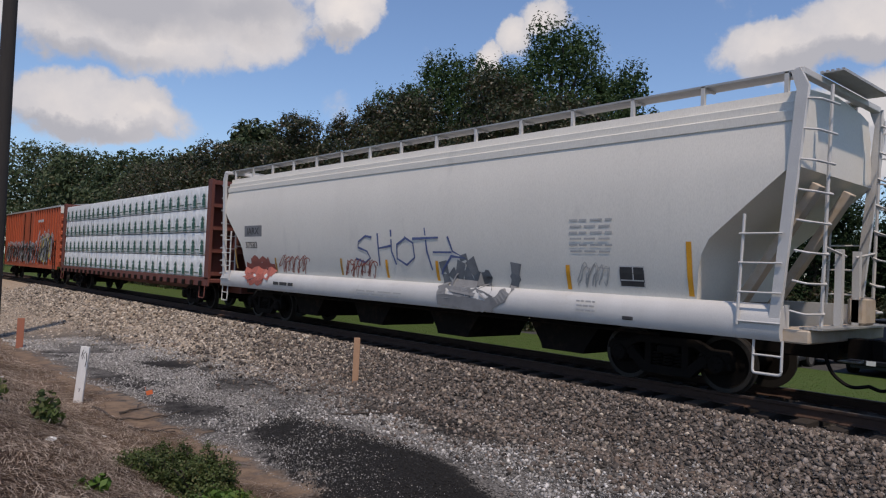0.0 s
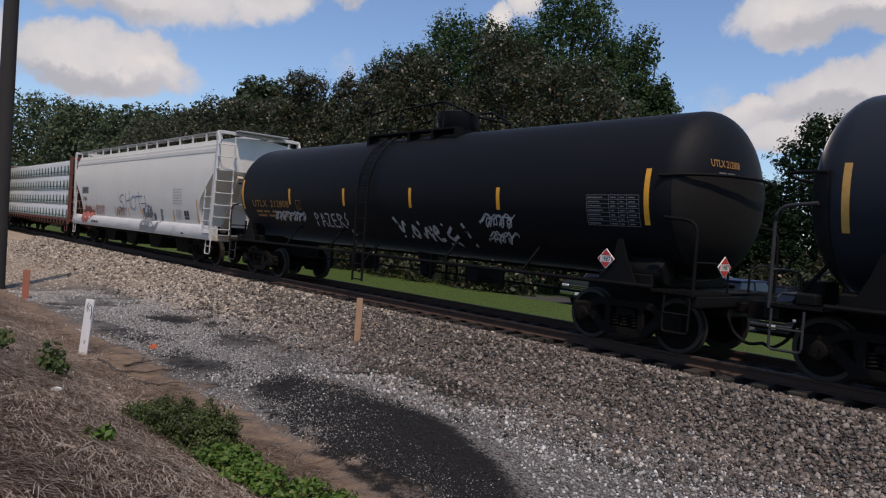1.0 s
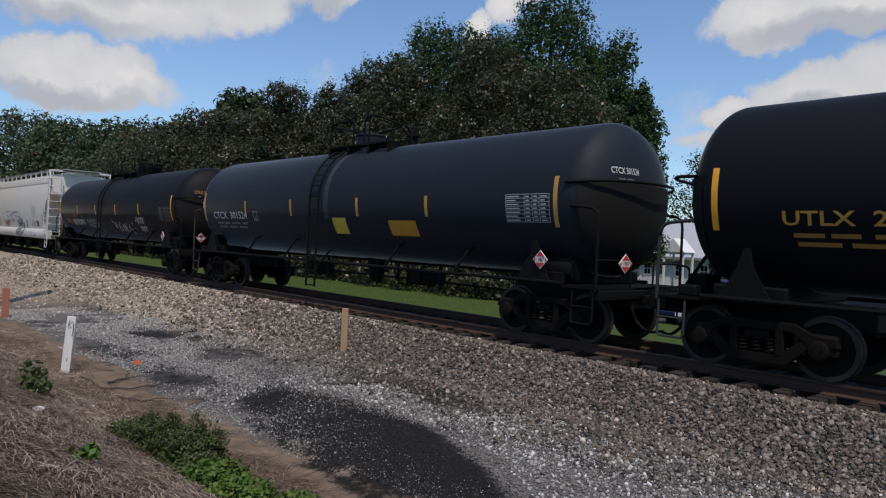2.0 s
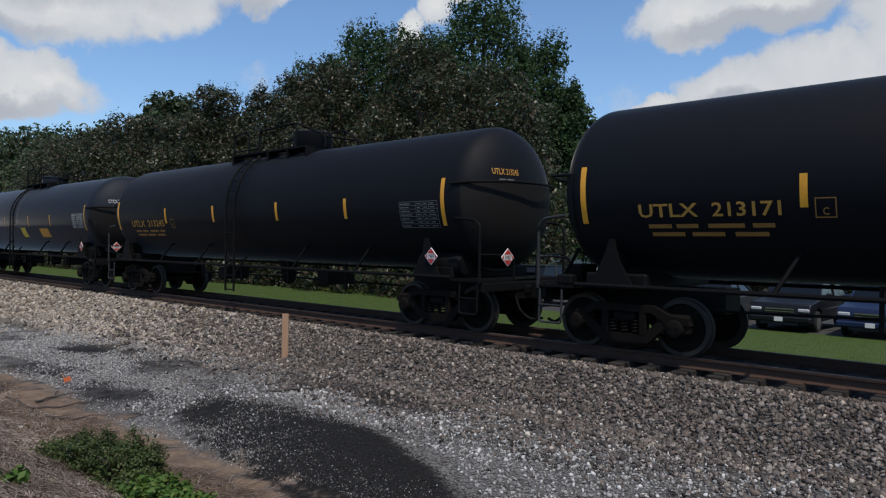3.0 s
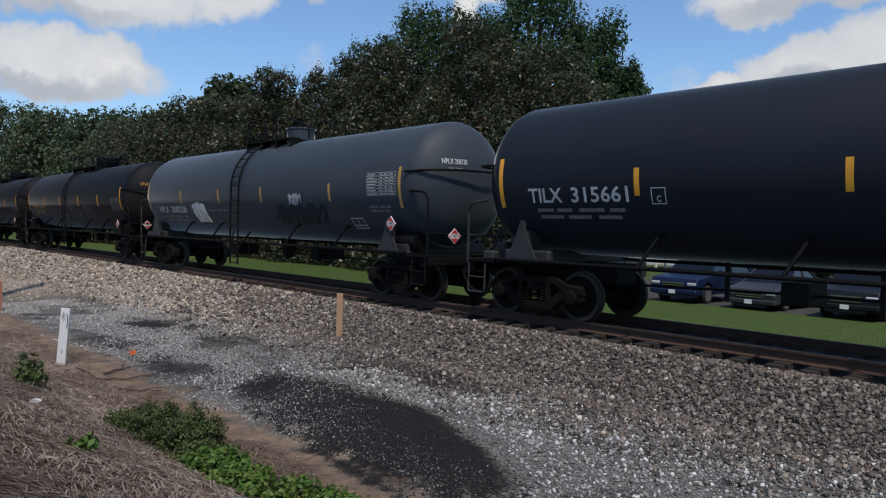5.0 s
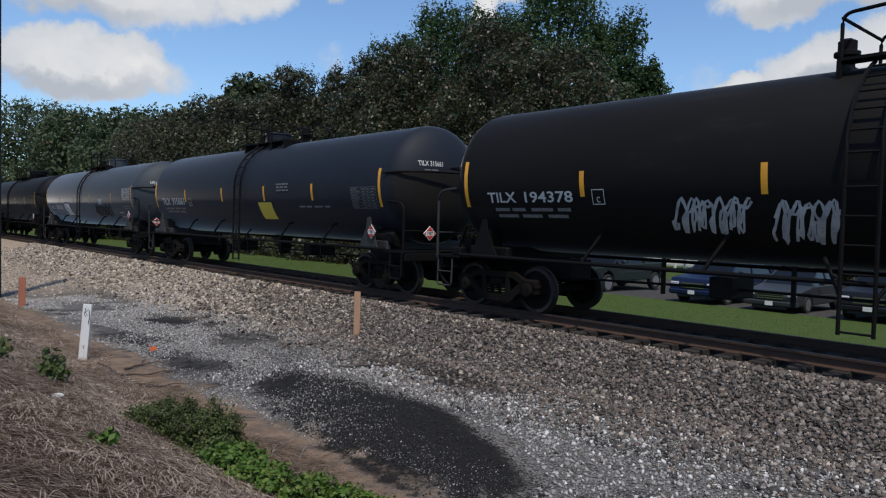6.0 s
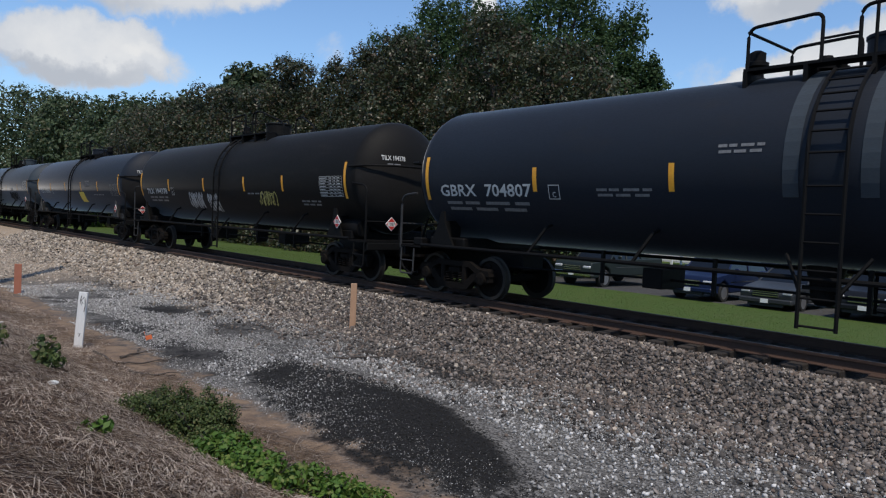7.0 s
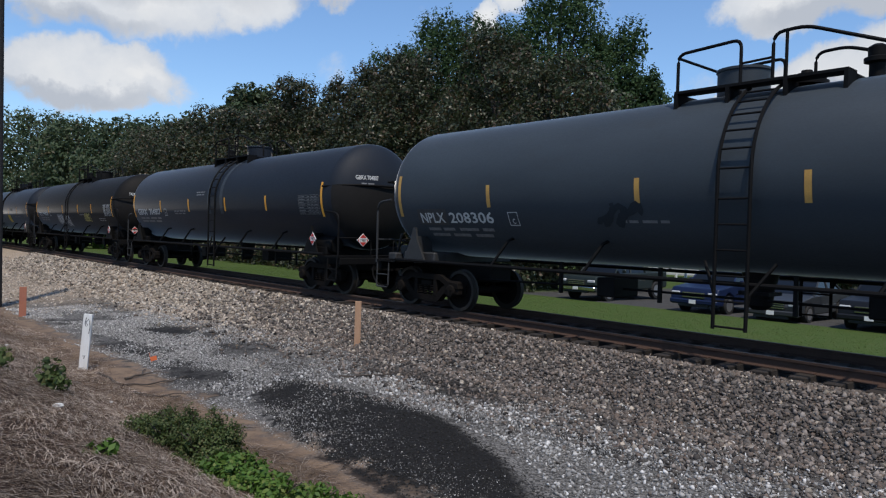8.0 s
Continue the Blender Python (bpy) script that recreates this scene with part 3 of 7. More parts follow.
def side_frame_mesh():
    s = Shape()
    # top and bottom members, columns and jaws, each a bar of its own depth
    y0, y1 = -1.10, -0.93
    s.prism([(-1.13, 0.52), (-1.10, 0.63), (-0.80, 0.66), (-0.52, 0.80), (0.52, 0.80), (0.80, 0.66), (1.10, 0.63), (1.13, 0.52), (0.80, 0.52), (0.50, 0.68), (-0.50, 0.68), (-0.80, 0.52)], y0, y1)
    s.prism([(-0.80, 0.52), (-0.62, 0.56), (-0.34, 0.32), (0.34, 0.32), (0.62, 0.56), (0.80, 0.52), (0.44, 0.19), (-0.44, 0.19)], y0 + 0.01, y1)
    for side in (-1, 1):
        s.box(side * 0.34 - 0.06, side * 0.34 + 0.06, y0 + 0.005, y1, 0.30, 0.70, 0.015)
        s.lathe([(-1.15, 0.10), (-1.14, 0.13), (-1.05, 0.16), (-0.90, 0.16)], 20, (side * 0.89, 0, WHEEL_R), "y")
        s.box(side * 0.89 - 0.22, side * 0.89 + 0.22, -1.10, -0.88, 0.48, 0.68, 0.04)
        s.box(side * 0.67 - 0.05, side * 0.67 + 0.06, -1.08, -0.90, 0.36, 0.60, 0.02)
        for k in range(3):
            a = 2.1 * k + 0.5
            s.lathe([(-1.165, 0.018), (-1.13, 0.02)], 6, (side * 0.89 + 0.075 * math.cos(a), 0, WHEEL_R + 0.075 * math.sin(a)), "y")
        s.box(side * 1.06 - 0.04, side * 1.06 + 0.05, -1.08, -0.92, 0.38, 0.58, 0.02)
    return s


def springs_shape(side):
    s = Shape()
    for k in range(3):
        x = -0.2 + 0.2 * k
        pts = [(x + 0.075 * math.cos(a), side * 1.0 + 0.075 * math.sin(a), 0.32 + 0.22 * a / (2 * math.pi * 4)) for a in np.linspace(0, 2 * math.pi * 4, 33)]
        s.tube(pts, 0.018, 5)
    return s


WHEELSETS = []
RUN = {}


def parts_cache():
    frame_near = side_frame_mesh()
    RUN["frame_near"] = frame_near.mesh("side_frame", M["cast"])
    far = Shape()
    far.add([(x, -y, z) for x, y, z in frame_near.v], frame_near.f)
    RUN["frame_far"] = far.mesh("side_frame", M["cast"])
    RUN["bolster"] = Shape().box(-0.2, 0.2, -1.06, 1.06, 0.52, 0.66, 0.03).box(-0.35, 0.35, -0.3, 0.3, 0.6, 0.78, 0.03).mesh("bolster", M["cast"])
    RUN["spring_near"], RUN["spring_far"] = springs_shape(-1).mesh("spring_nest", M["cast"]), springs_shape(1).mesh("spring_nest", M["cast"])
    RUN["wheelset"] = wheelset_mesh()
    RUN["brake_beam"] = Shape().tube([(-0.4, -0.75, 0.40), (-0.4, 0.75, 0.40)], 0.035).tube([(0.4, -0.75, 0.40), (0.4, 0.75, 0.40)], 0.035).box(-0.45, -0.41, -0.83, -0.67, 0.28, 0.55).box(0.41, 0.45, -0.83, -0.67, 0.28, 0.55).mesh("brake_beam", M["steel"])


parts_cache()


def bogie(car, x):
    b = new("truck", RUN["bolster"])
    b.parent, b.location = car, (x, 0, 0)
    tagged(b, "cast steel four-wheel truck")
    for name in ("frame_near", "frame_far"):
        o = new("side_frame", RUN[name])
        o.parent = b
    for name in ("spring_near", "spring_far"):
        o = new("spring_nest", RUN[name])
        o.parent = b
    o = new("brake_beam", RUN["brake_beam"])
    o.parent = b
    for k in (-0.89, 0.89):
        w = new("wheelset", RUN["wheelset"])
        w.parent = b
        w.location = (k, 0, WHEEL_R)
        WHEELSETS.append(w)
    return b


def coupler_shape(end):
    """Knuckle coupler and its shank at one end of a car; end is the pulling face's x."""
    d = 1 if end > 0 else -1
    s = Shape()
    s.box(min(end - d * 1.5, end - d * 0.22), max(end - d * 1.5, end - d * 0.22), -0.08, 0.08, 0.76, 0.93, 0.02)
    s.prism([(end - d * 0.30, -0.16), (end - d * 0.02, -0.17), (end + d * 0.05, -0.09), (end - d * 0.05, -0.02), (end - d * 0.05, 0.06), (end + d * 0.06, 0.10), (end + d * 0.02, 0.18), (end - d * 0.30, 0.14)], 0.70, 0.99, "z")
    return s


def hose_shape(end):
    d = 1 if end > 0 else -1
    return Shape().tube(bent([(end - d * 0.55, -0.34, 0.74), (end - d * 0.45, -0.34, 0.45), (end - d * 0.2, -0.3, 0.28), (end + d * 0.01, -0.2, 0.33)], 0.2), 0.028, 6)


def on_tank(x, z, lift=0.008):
    """The place on the near side of a tank at height z."""
    r = TANK_R + lift
    a = math.asin(max(-0.98, min(0.98, (z - TANK_Z) / TANK_R)))
    return (x, -r * math.cos(a), TANK_Z + r * math.sin(a))


HEAD = 0.76
TAIL = 7.75


def on_head(y, z, lift=0.012, more=0.0):
    rr = min(((y * y + (z - TANK_Z) ** 2) / TANK_R ** 2), 0.98)
    return (TAIL + more + HEAD * math.sqrt(1 - rr) + lift, y, z)


def patch(shape, x0, x1, z0, z1, put=on_tank, n=8, lift=0.006):
    zs = [z0 + (z1 - z0) * i / n for i in range(n + 1)]
    vs = [put(x, z, lift) for z in zs for x in (x0, x1)]
    return shape.add(vs, [(2 * i, 2 * i + 1, 2 * i + 3, 2 * i + 2) for i in range(n)])


def tank_shape(more=0.0):
    rows = []
    for k in range(15):
        a = math.pi / 2 * k / 14
        rows.append((-7.55 - HEAD * math.cos(a), max(TANK_R * math.sin(a), 0.02)))
    for k in range(15):
        a = math.pi / 2 * (1 - k / 14)
        rows.append((TAIL + more + HEAD * math.cos(a), max(TANK_R * math.sin(a), 0.02)))
    s = Shape().lathe(rows, 64, (0, 0, TANK_Z))
    return s


def head_shield(d, more):
    """The dusty half shell over the lower part of a tank head."""
    s = Shape()
    n, m = 20, 14
    base = TAIL + more if d > 0 else 7.55
    r = TANK_R * 0.975
    grid = []
    for j in range(m + 1):
        z = -r * 0.99 + (0.26 + r * 0.99) * j / m
        w = math.sqrt(r * r - z * z)
        for i in range(n + 1):
            y = w * math.sin(math.pi / 2 * (2 * i / n - 1))
            grid.append((d * (base + HEAD * math.sqrt(1 - (y * y + z * z) / TANK_R ** 2) + 0.025), y, TANK_Z + z))
    k = n + 1
    return s.add(grid, [(j * k + i, j * k + i + 1, (j + 1) * k + i + 1, (j + 1) * k + i) for j in range(m) for i in range(n)])


def tank_ladder(car, iron, x, near, width=0.42, low=0.42):
    """A ladder that follows the tank from the platform down, then hangs free."""
    s = Shape()
    sg = -1 if near else 1

    def at(a, gap):
        r = TANK_R + gap
        return (sg * r * math.sin(a), TANK_Z + r * math.cos(a))

    rail_pts = [at(a, 0.10) for a in np.linspace(0.42, 1.58, 12)]
    y, z = rail_pts[-1]
    rail_pts += [(y, 2.2), (y, low)]
    for dx in (-width / 2, width / 2):
        s.tube([(x + dx, p, q) for p, q in rail_pts], 0.030, 6)
    ladder = part("ladder", s, iron, car)
    rung = Shape().tube([(-width / 2, 0, 0), (width / 2, 0, 0)], 0.018, 6).mesh("rung", iron)
    steps = [at(a, 0.10) for a in np.linspace(0.55, 1.5, 6)] + [(sg * (TANK_R + 0.10), z) for z in np.arange(low + 0.04, 2.4, 0.38)]
    for p, q in steps:
        part("rung", rung, iron, ladder).location = (x, p, q)
    # side braces at the running rail
    for d in (-1, 1):
        s = Shape().tube([(x + d * width / 2, sg * (TANK_R + 0.10), 0.55), (x + d * (width / 2 + 0.02), sg * (TANK_R + 0.06), 0.95), (x + d * (width / 2 + 0.3), sg * 1.32, 1.42)], 0.028, 6)
        part("brace", s, iron, ladder)


def rail_loop(s, pts, r=0.03, corner=0.16):
    return s.tube(bent(pts, corner), r, 8)


def comb(a, b, teeth, z0, z1):
    """The outline of a grating: a thin sheet with raised bars."""
    out, w = [(a, z0)], (b - a) / (2 * teeth - 1)
    for k in range(2 * teeth - 1):
        z = z1 if k % 2 == 0 else z0 + 0.35 * (z1 - z0)
        out += [(a + k * w, z), (a + (k + 1) * w, z)]
    return out + [(b, z0)]


def tank_end(car, d, iron, tall):
    """Draft sill, platform, handrails and the small gear at one end; d is the end's direction."""
    e = 9.03 * d
    s = Shape().box(min(d * 5.6, d * 8.5), max(d * 5.6, d * 8.5), -0.33, 0.33, 0.66, 1.08, 0.02)
    s.box(min(d * 8.3, d * 8.52), max(d * 8.3, d * 8.52), -1.40, 1.40, 0.84, 1.02, 0.015)
    part("end_sill", s, iron, car)
    part("end_platform", Shape().prism(comb(d * 7.7, d * 8.5, 9, 1.03, 1.075), -1.44, 1.44), iron, car)
    part("coupler", coupler_shape(e), M["cast"], car)
    part("air_hose", hose_shape(e), M["black_iron"], car)
    top = 2.45 if tall else 2.2
    for sg in (-1, 1):
        # a cane-shaped stanchion that bends over towards the tank, with a low bar across
        h = rail_loop(Shape(), [(d * 8.44, sg * 1.42, 1.0), (d * 8.44, sg * 1.42, top), (d * 7.86, sg * 1.46, top + 0.05)], 0.028, 0.22)
        rail_loop(h, [(d * 8.44, sg * 1.42, 1.55), (d * 8.46, sg * 0.9, 1.55), (d * 8.46, sg * 0.38, 1.5), (d * 8.46, sg * 0.38, 1.04)], 0.02, 0.1)
        part("end_handrail", h, iron if d > 0 else M["grey_iron"], car, "cane-shaped pipe handrail")
    part("end_grab", rail_loop(Shape(), [(d * 7.74, -1.52, 2.92), (d * 8.24, -1.32, 2.95), (d * 8.58, -0.78, 2.97), (d * 8.74, 0, 2.97), (d * 8.58, 0.78, 2.97), (d * 8.24, 1.32, 2.95), (d * 7.74, 1.52, 2.92)], 0.028, 0.3), iron, car, "rail bent round the tank head")
    # stirrup step under the platform's corner
    for sg in (-1, 1):
        st = rail_loop(Shape(), [(d * 7.95, sg * 1.42, 1.0), (d * 7.95, sg * 1.44, 0.42), (d * 8.4, sg * 1.44, 0.42), (d * 8.4, sg * 1.42, 1.0)], 0.02, 0.06)
        st.tube([(d * 7.95, sg * 1.44, 0.72), (d * 8.4, sg * 1.44, 0.72)], 0.016, 6)
        part("stirrup_step", st, iron if d > 0 else M["grey_iron"], car)
    # saddle gusset
    gs = Shape()
    for sg in (-1, 1):
        gs.prism([(d * 6.62, 1.06), (d * 7.42, 1.06), (d * 7.16, 1.58), (d * 7.06, 1.86), (d * 6.98, 1.86), (d * 6.93, 1.58)], sg * 1.42, sg * 1.37)
        gs.box(min(d * 6.98, d * 7.06), max(d * 6.98, d * 7.06), min(sg * 0.9, sg * 1.37), max(sg * 0.9, sg * 1.37), 1.04, 1.66)
    gs.box(min(d * 6.5, d * 7.6), max(d * 6.5, d * 7.6), -1.25, 1.25, 1.06, 1.30, 0.03)
    return gs


def near_rail(car, iron, xs):
    """The running rail along both sides, with its raking struts."""
    for sg in (-1, 1):
        part("side_rail", Shape().tube([(-7.7, sg * 1.42, 1.10), (-7.0, sg * 1.44, 1.10), (7.0, sg * 1.44, 1.10), (7.7, sg * 1.42, 1.10)], 0.036, 8), iron, car)
    for x in xs:
        for sg in (-1, 1):
            part("strut", Shape().tube([(x - 0.02, sg * 1.44, 1.10), (x + 0.22, sg * 1.20, 1.62), (x + 0.25, sg * 1.0, 1.70)], 0.032, 6), iron, car)


def dome_top(car, style, x, iron, paint):
    """Platform, manway and fittings on top of the tank."""
    top = TANK_Z + TANK_R
    p = Shape()
    x0, x1 = (x - (2.2 if style == "pot" else 1.35), x + 1.35)
    for ya, yb in ((-0.82, -0.5), (0.5, 0.82)):
        part("platform", Shape().prism(comb(ya, yb, 6, top + 0.0, top + 0.045), x0, x1, "x"), iron, car, "grating walkway on the tank's top")
    for xx in (x0, x - 0.45, x + 0.45, x1 - 0.06):
        part("bearer", Shape().box(xx, xx + 0.06, -0.83, 0.83, top - 0.30, top + 0.003), iron, car)
    h = Shape()
    if style == "pot":
        # housing with rounded base, handrail raking down to a post
        part("manway", Shape().lathe([(0, 0.42), (0.08, 0.48), (0.46, 0.55), (0.54, 0.55), (0.56, 0.48)], 32, (x + 0.5, 0, top - 0.03), "z"), paint, car, "round protective housing over the manway")
        lug = Shape().tube(bent([(x + 0.98, -0.1, top + 0.46), (x + 1.16, -0.1, top + 0.47), (x + 1.24, -0.1, top + 0.36)], 0.06), 0.03, 6)
        lug.box(x - 0.1, x + 0.0, -0.16, 0.02, top + 0.32, top + 0.50, 0.02)
        part("latch", lug, iron, car)
        part("valve_cover", Shape().lathe([(0, 0.30), (0.08, 0.28), (0.12, 0.14), (0.16, 0.12)], 20, (x - 0.75, -0.1, top), "z"), iron, car)
        for sg in (-1, 1):
            rail_loop(h, [(x - 0.83, sg * 0.80, top), (x - 0.83, sg * 0.80, top + 0.60), (x + 0.85, sg * 0.80, top + 0.66), (x + 1.75, sg * 0.55, top + 0.28), (x + 1.75, sg * 0.55, top - 0.02)], 0.028, 0.14)
            h.tube([(x + 0.85, sg * 0.80, top + 0.66), (x + 0.85, sg * 0.80, top)], 0.026, 6)
            rail_loop(h, [(x - 2.12, sg * 0.80, top - 0.02), (x - 2.12, sg * 0.80, top + 0.58), (x - 1.36, sg * 0.80, top + 0.64), (x - 1.36, sg * 0.80, top - 0.02)], 0.028, 0.12)
            rail_loop(h, [(x - 2.12, sg * 0.80, top + 0.12), (x - 0.83, sg * 0.80, top + 0.14)], 0.022, 0.08)
        h.tube([(x + 1.75, -0.55, top + 0.26), (x + 1.75, 0.55, top + 0.26)], 0.026, 6)
    else:
        part("manway", Shape().lathe([(0, 0.42), (0.40, 0.42), (0.42, 0.44), (0.46, 0.44), (0.47, 0.40)], 32, (x - 0.55 if style == "drum" else x + 0.55, 0, top - 0.04), "z"), paint, car, "round manway housing with a flat lid")
        v = Shape().lathe([(0, 0.32), (0.06, 0.32), (0.07, 0.26), (0.14, 0.24), (0.16, 0.1), (0.24, 0.08)], 20, (x + 0.5 if style == "drum" else x - 0.4, -0.1, top), "z")
        for k in range(8):
            a = k * math.pi / 4
            v.lathe([(0, 0.025), (0.1, 0.025)], 6, ((x + 0.5 if style == "drum" else x - 0.4) + 0.27 * math.cos(a), -0.1 + 0.27 * math.sin(a), top + 0.05), "z")
        part("valve_cover", v, iron, car)
        part("relief_valve", Shape().lathe([(0, 0.11), (0.2, 0.11), (0.22, 0.18), (0.28, 0.18), (0.30, 0.13), (0.44, 0.13), (0.48, 0.06)], 16, (x + (1.5 if style == "drum" else -1.45), -0.15, top - 0.02), "z"), iron, car)
        for sg in (-1, 1):
            rail_loop(h, [(x - 1.3, sg * 0.80, top), (x - 1.3, sg * 0.80, top + 0.66), (x - 0.22, sg * 0.80, top + 0.72), (x - 0.22, sg * 0.80, top)], 0.028, 0.14)
            rail_loop(h, [(x + 0.28, sg * 0.80, top), (x + 0.28, sg * 0.80, top + 0.72), (x + 0.75, sg * 0.80, top + 0.74), (x + 1.9, sg * 0.55, top + 0.32), (x + 1.9, sg * 0.55, top - 0.02)], 0.028, 0.16)
            rail_loop(h, [(x - 0.22, sg * 0.8, top + 0.34), (x + 0.28, sg * 0.8, top + 0.36)], 0.02)
        h.tube([(x - 1.3, -0.8, top + 0.60), (x - 1.3, 0.8, top + 0.60)], 0.024, 6)
        h.tube([(x + 0.48, -0.80, top), (x + 0.48, -0.80, top + 0.72)], 0.026, 6)
    part("handrail", h, iron, car, "round pipe handrail round the platform")
    for dx, r, h_ in ((2.7, 0.03, 0.12), (2.95, 0.02, 0.16)):
        part("fitting", Shape().tube([(x + dx, 0, top - 0.02), (x + dx, 0, top + h_)], r, 6), iron, car)


def placard(car, x, y, z, turn=0):
    s = Shape().box(-0.125, 0.125, -0.008, 0.008, -0.125, 0.125, 0.004, pose(0, 0, 0, 0, 45, 0))
    p = part("placard", s, M["placard_white"], car, "red and white diamond hazard placard")
    p.matrix_basis = pose(x, y, z, 0, 0, turn)
    r = Shape().prism([(0, 0.158), (0.102, 0.056), (-0.102, 0.056)], -0.012, -0.009)
    r.prism([(0, -0.158), (0.102, -0.056), (-0.102, -0.056)], -0.012, -0.009)
    r.prism([(-0.158, 0), (-0.112, 0.046), (-0.112, -0.046)], -0.012, -0.009).prism([(0.158, 0), (0.112, 0.046), (0.112, -0.046)], -0.012, -0.009)
    part("red_field", r, M["placard_red"], p, smooth=0)
    part("numerals", lettering(Shape(), "1987", -0.098, 0.098, -0.042, 0.084, lambda a, b: (a, -0.013, b)), M["mark_black"], p, smooth=0)
    return p


def table_decal(car, x0, x1, z0, z1, mat):
    """The ruled test panel, its rows of writing too small to read."""
    s = Shape()
    for i in range(8):
        z = z0 + (z1 - z0) * i / 7
        patch(s, x0, x1, z - 0.004, z + 0.004, n=1)
    for f in (0, 0.44, 0.62, 0.78, 1.0):
        x = x0 + (x1 - x0) * f
        patch(s, x - 0.004, x + 0.004, z0, z1, n=6)
    for i in range(7):
        z = z0 + (z1 - z0) * (i + 0.3) / 7
        h = (z1 - z0) / 7 * 0.26
        for a, b in ((0.02, 0.38), (0.47, 0.59), (0.65, 0.75), (0.81, 0.96)):
            patch(s, x0 + (x1 - x0) * a, x0 + (x1 - x0) * (a + (b - a) * random.uniform(0.6, 1)), z, z + h, n=1)
    return part("test_panel", s, mat, car, smooth=0)


def small_lines(car, x0, x1, z, rows, mat, high=0.06, gap=0.12, put=None):
    put = put or (lambda a, b: on_tank(a, b, 0.008))
    s = Shape()
    for k in range(rows):
        bars(s, x0, x1, z - k * gap, high, put, (0.0, 0.2, 0.24, 0.42, 0.5, 0.78, 0.84, 1.0) if k % 2 == 0 else (0.02, 0.3, 0.36, 0.62, 0.7, 0.95))
    return part("stencil_lines", s, mat, car, smooth=0)


def strokes(seed, x0, x1, z0, z1, count, half, put, slant=0.25):
    """Looping scribbled lines of spray paint in a strip, no letters."""
    r = random.Random(seed)
    s = Shape()
    wide, high = x1 - x0, z1 - z0
    for line in range(2):
        turns_, ph = count * (1.1 if line else 0.8), r.uniform(0, 6)
        a1, a2, lag = r.uniform(0.30, 0.44), r.uniform(0.06, 0.16), r.uniform(0.4, 1.2)
        pts = []
        n = int(16 * turns_)
        for i in range(n + 1):
            t = 2 * math.pi * turns_ * i / n
            x = x0 + wide * (0.06 + 0.88 * i / n) + wide / count * 0.42 * math.sin(t + lag + ph)
            z = (z0 + z1) / 2 + high * (a1 * math.cos(t + ph) + a2 * math.sin(2.7 * t + ph * 2))
            pts.append((x + slant * (z - z0) * 0.4, z))
        s.ribbon(pts, half, put)
    return s


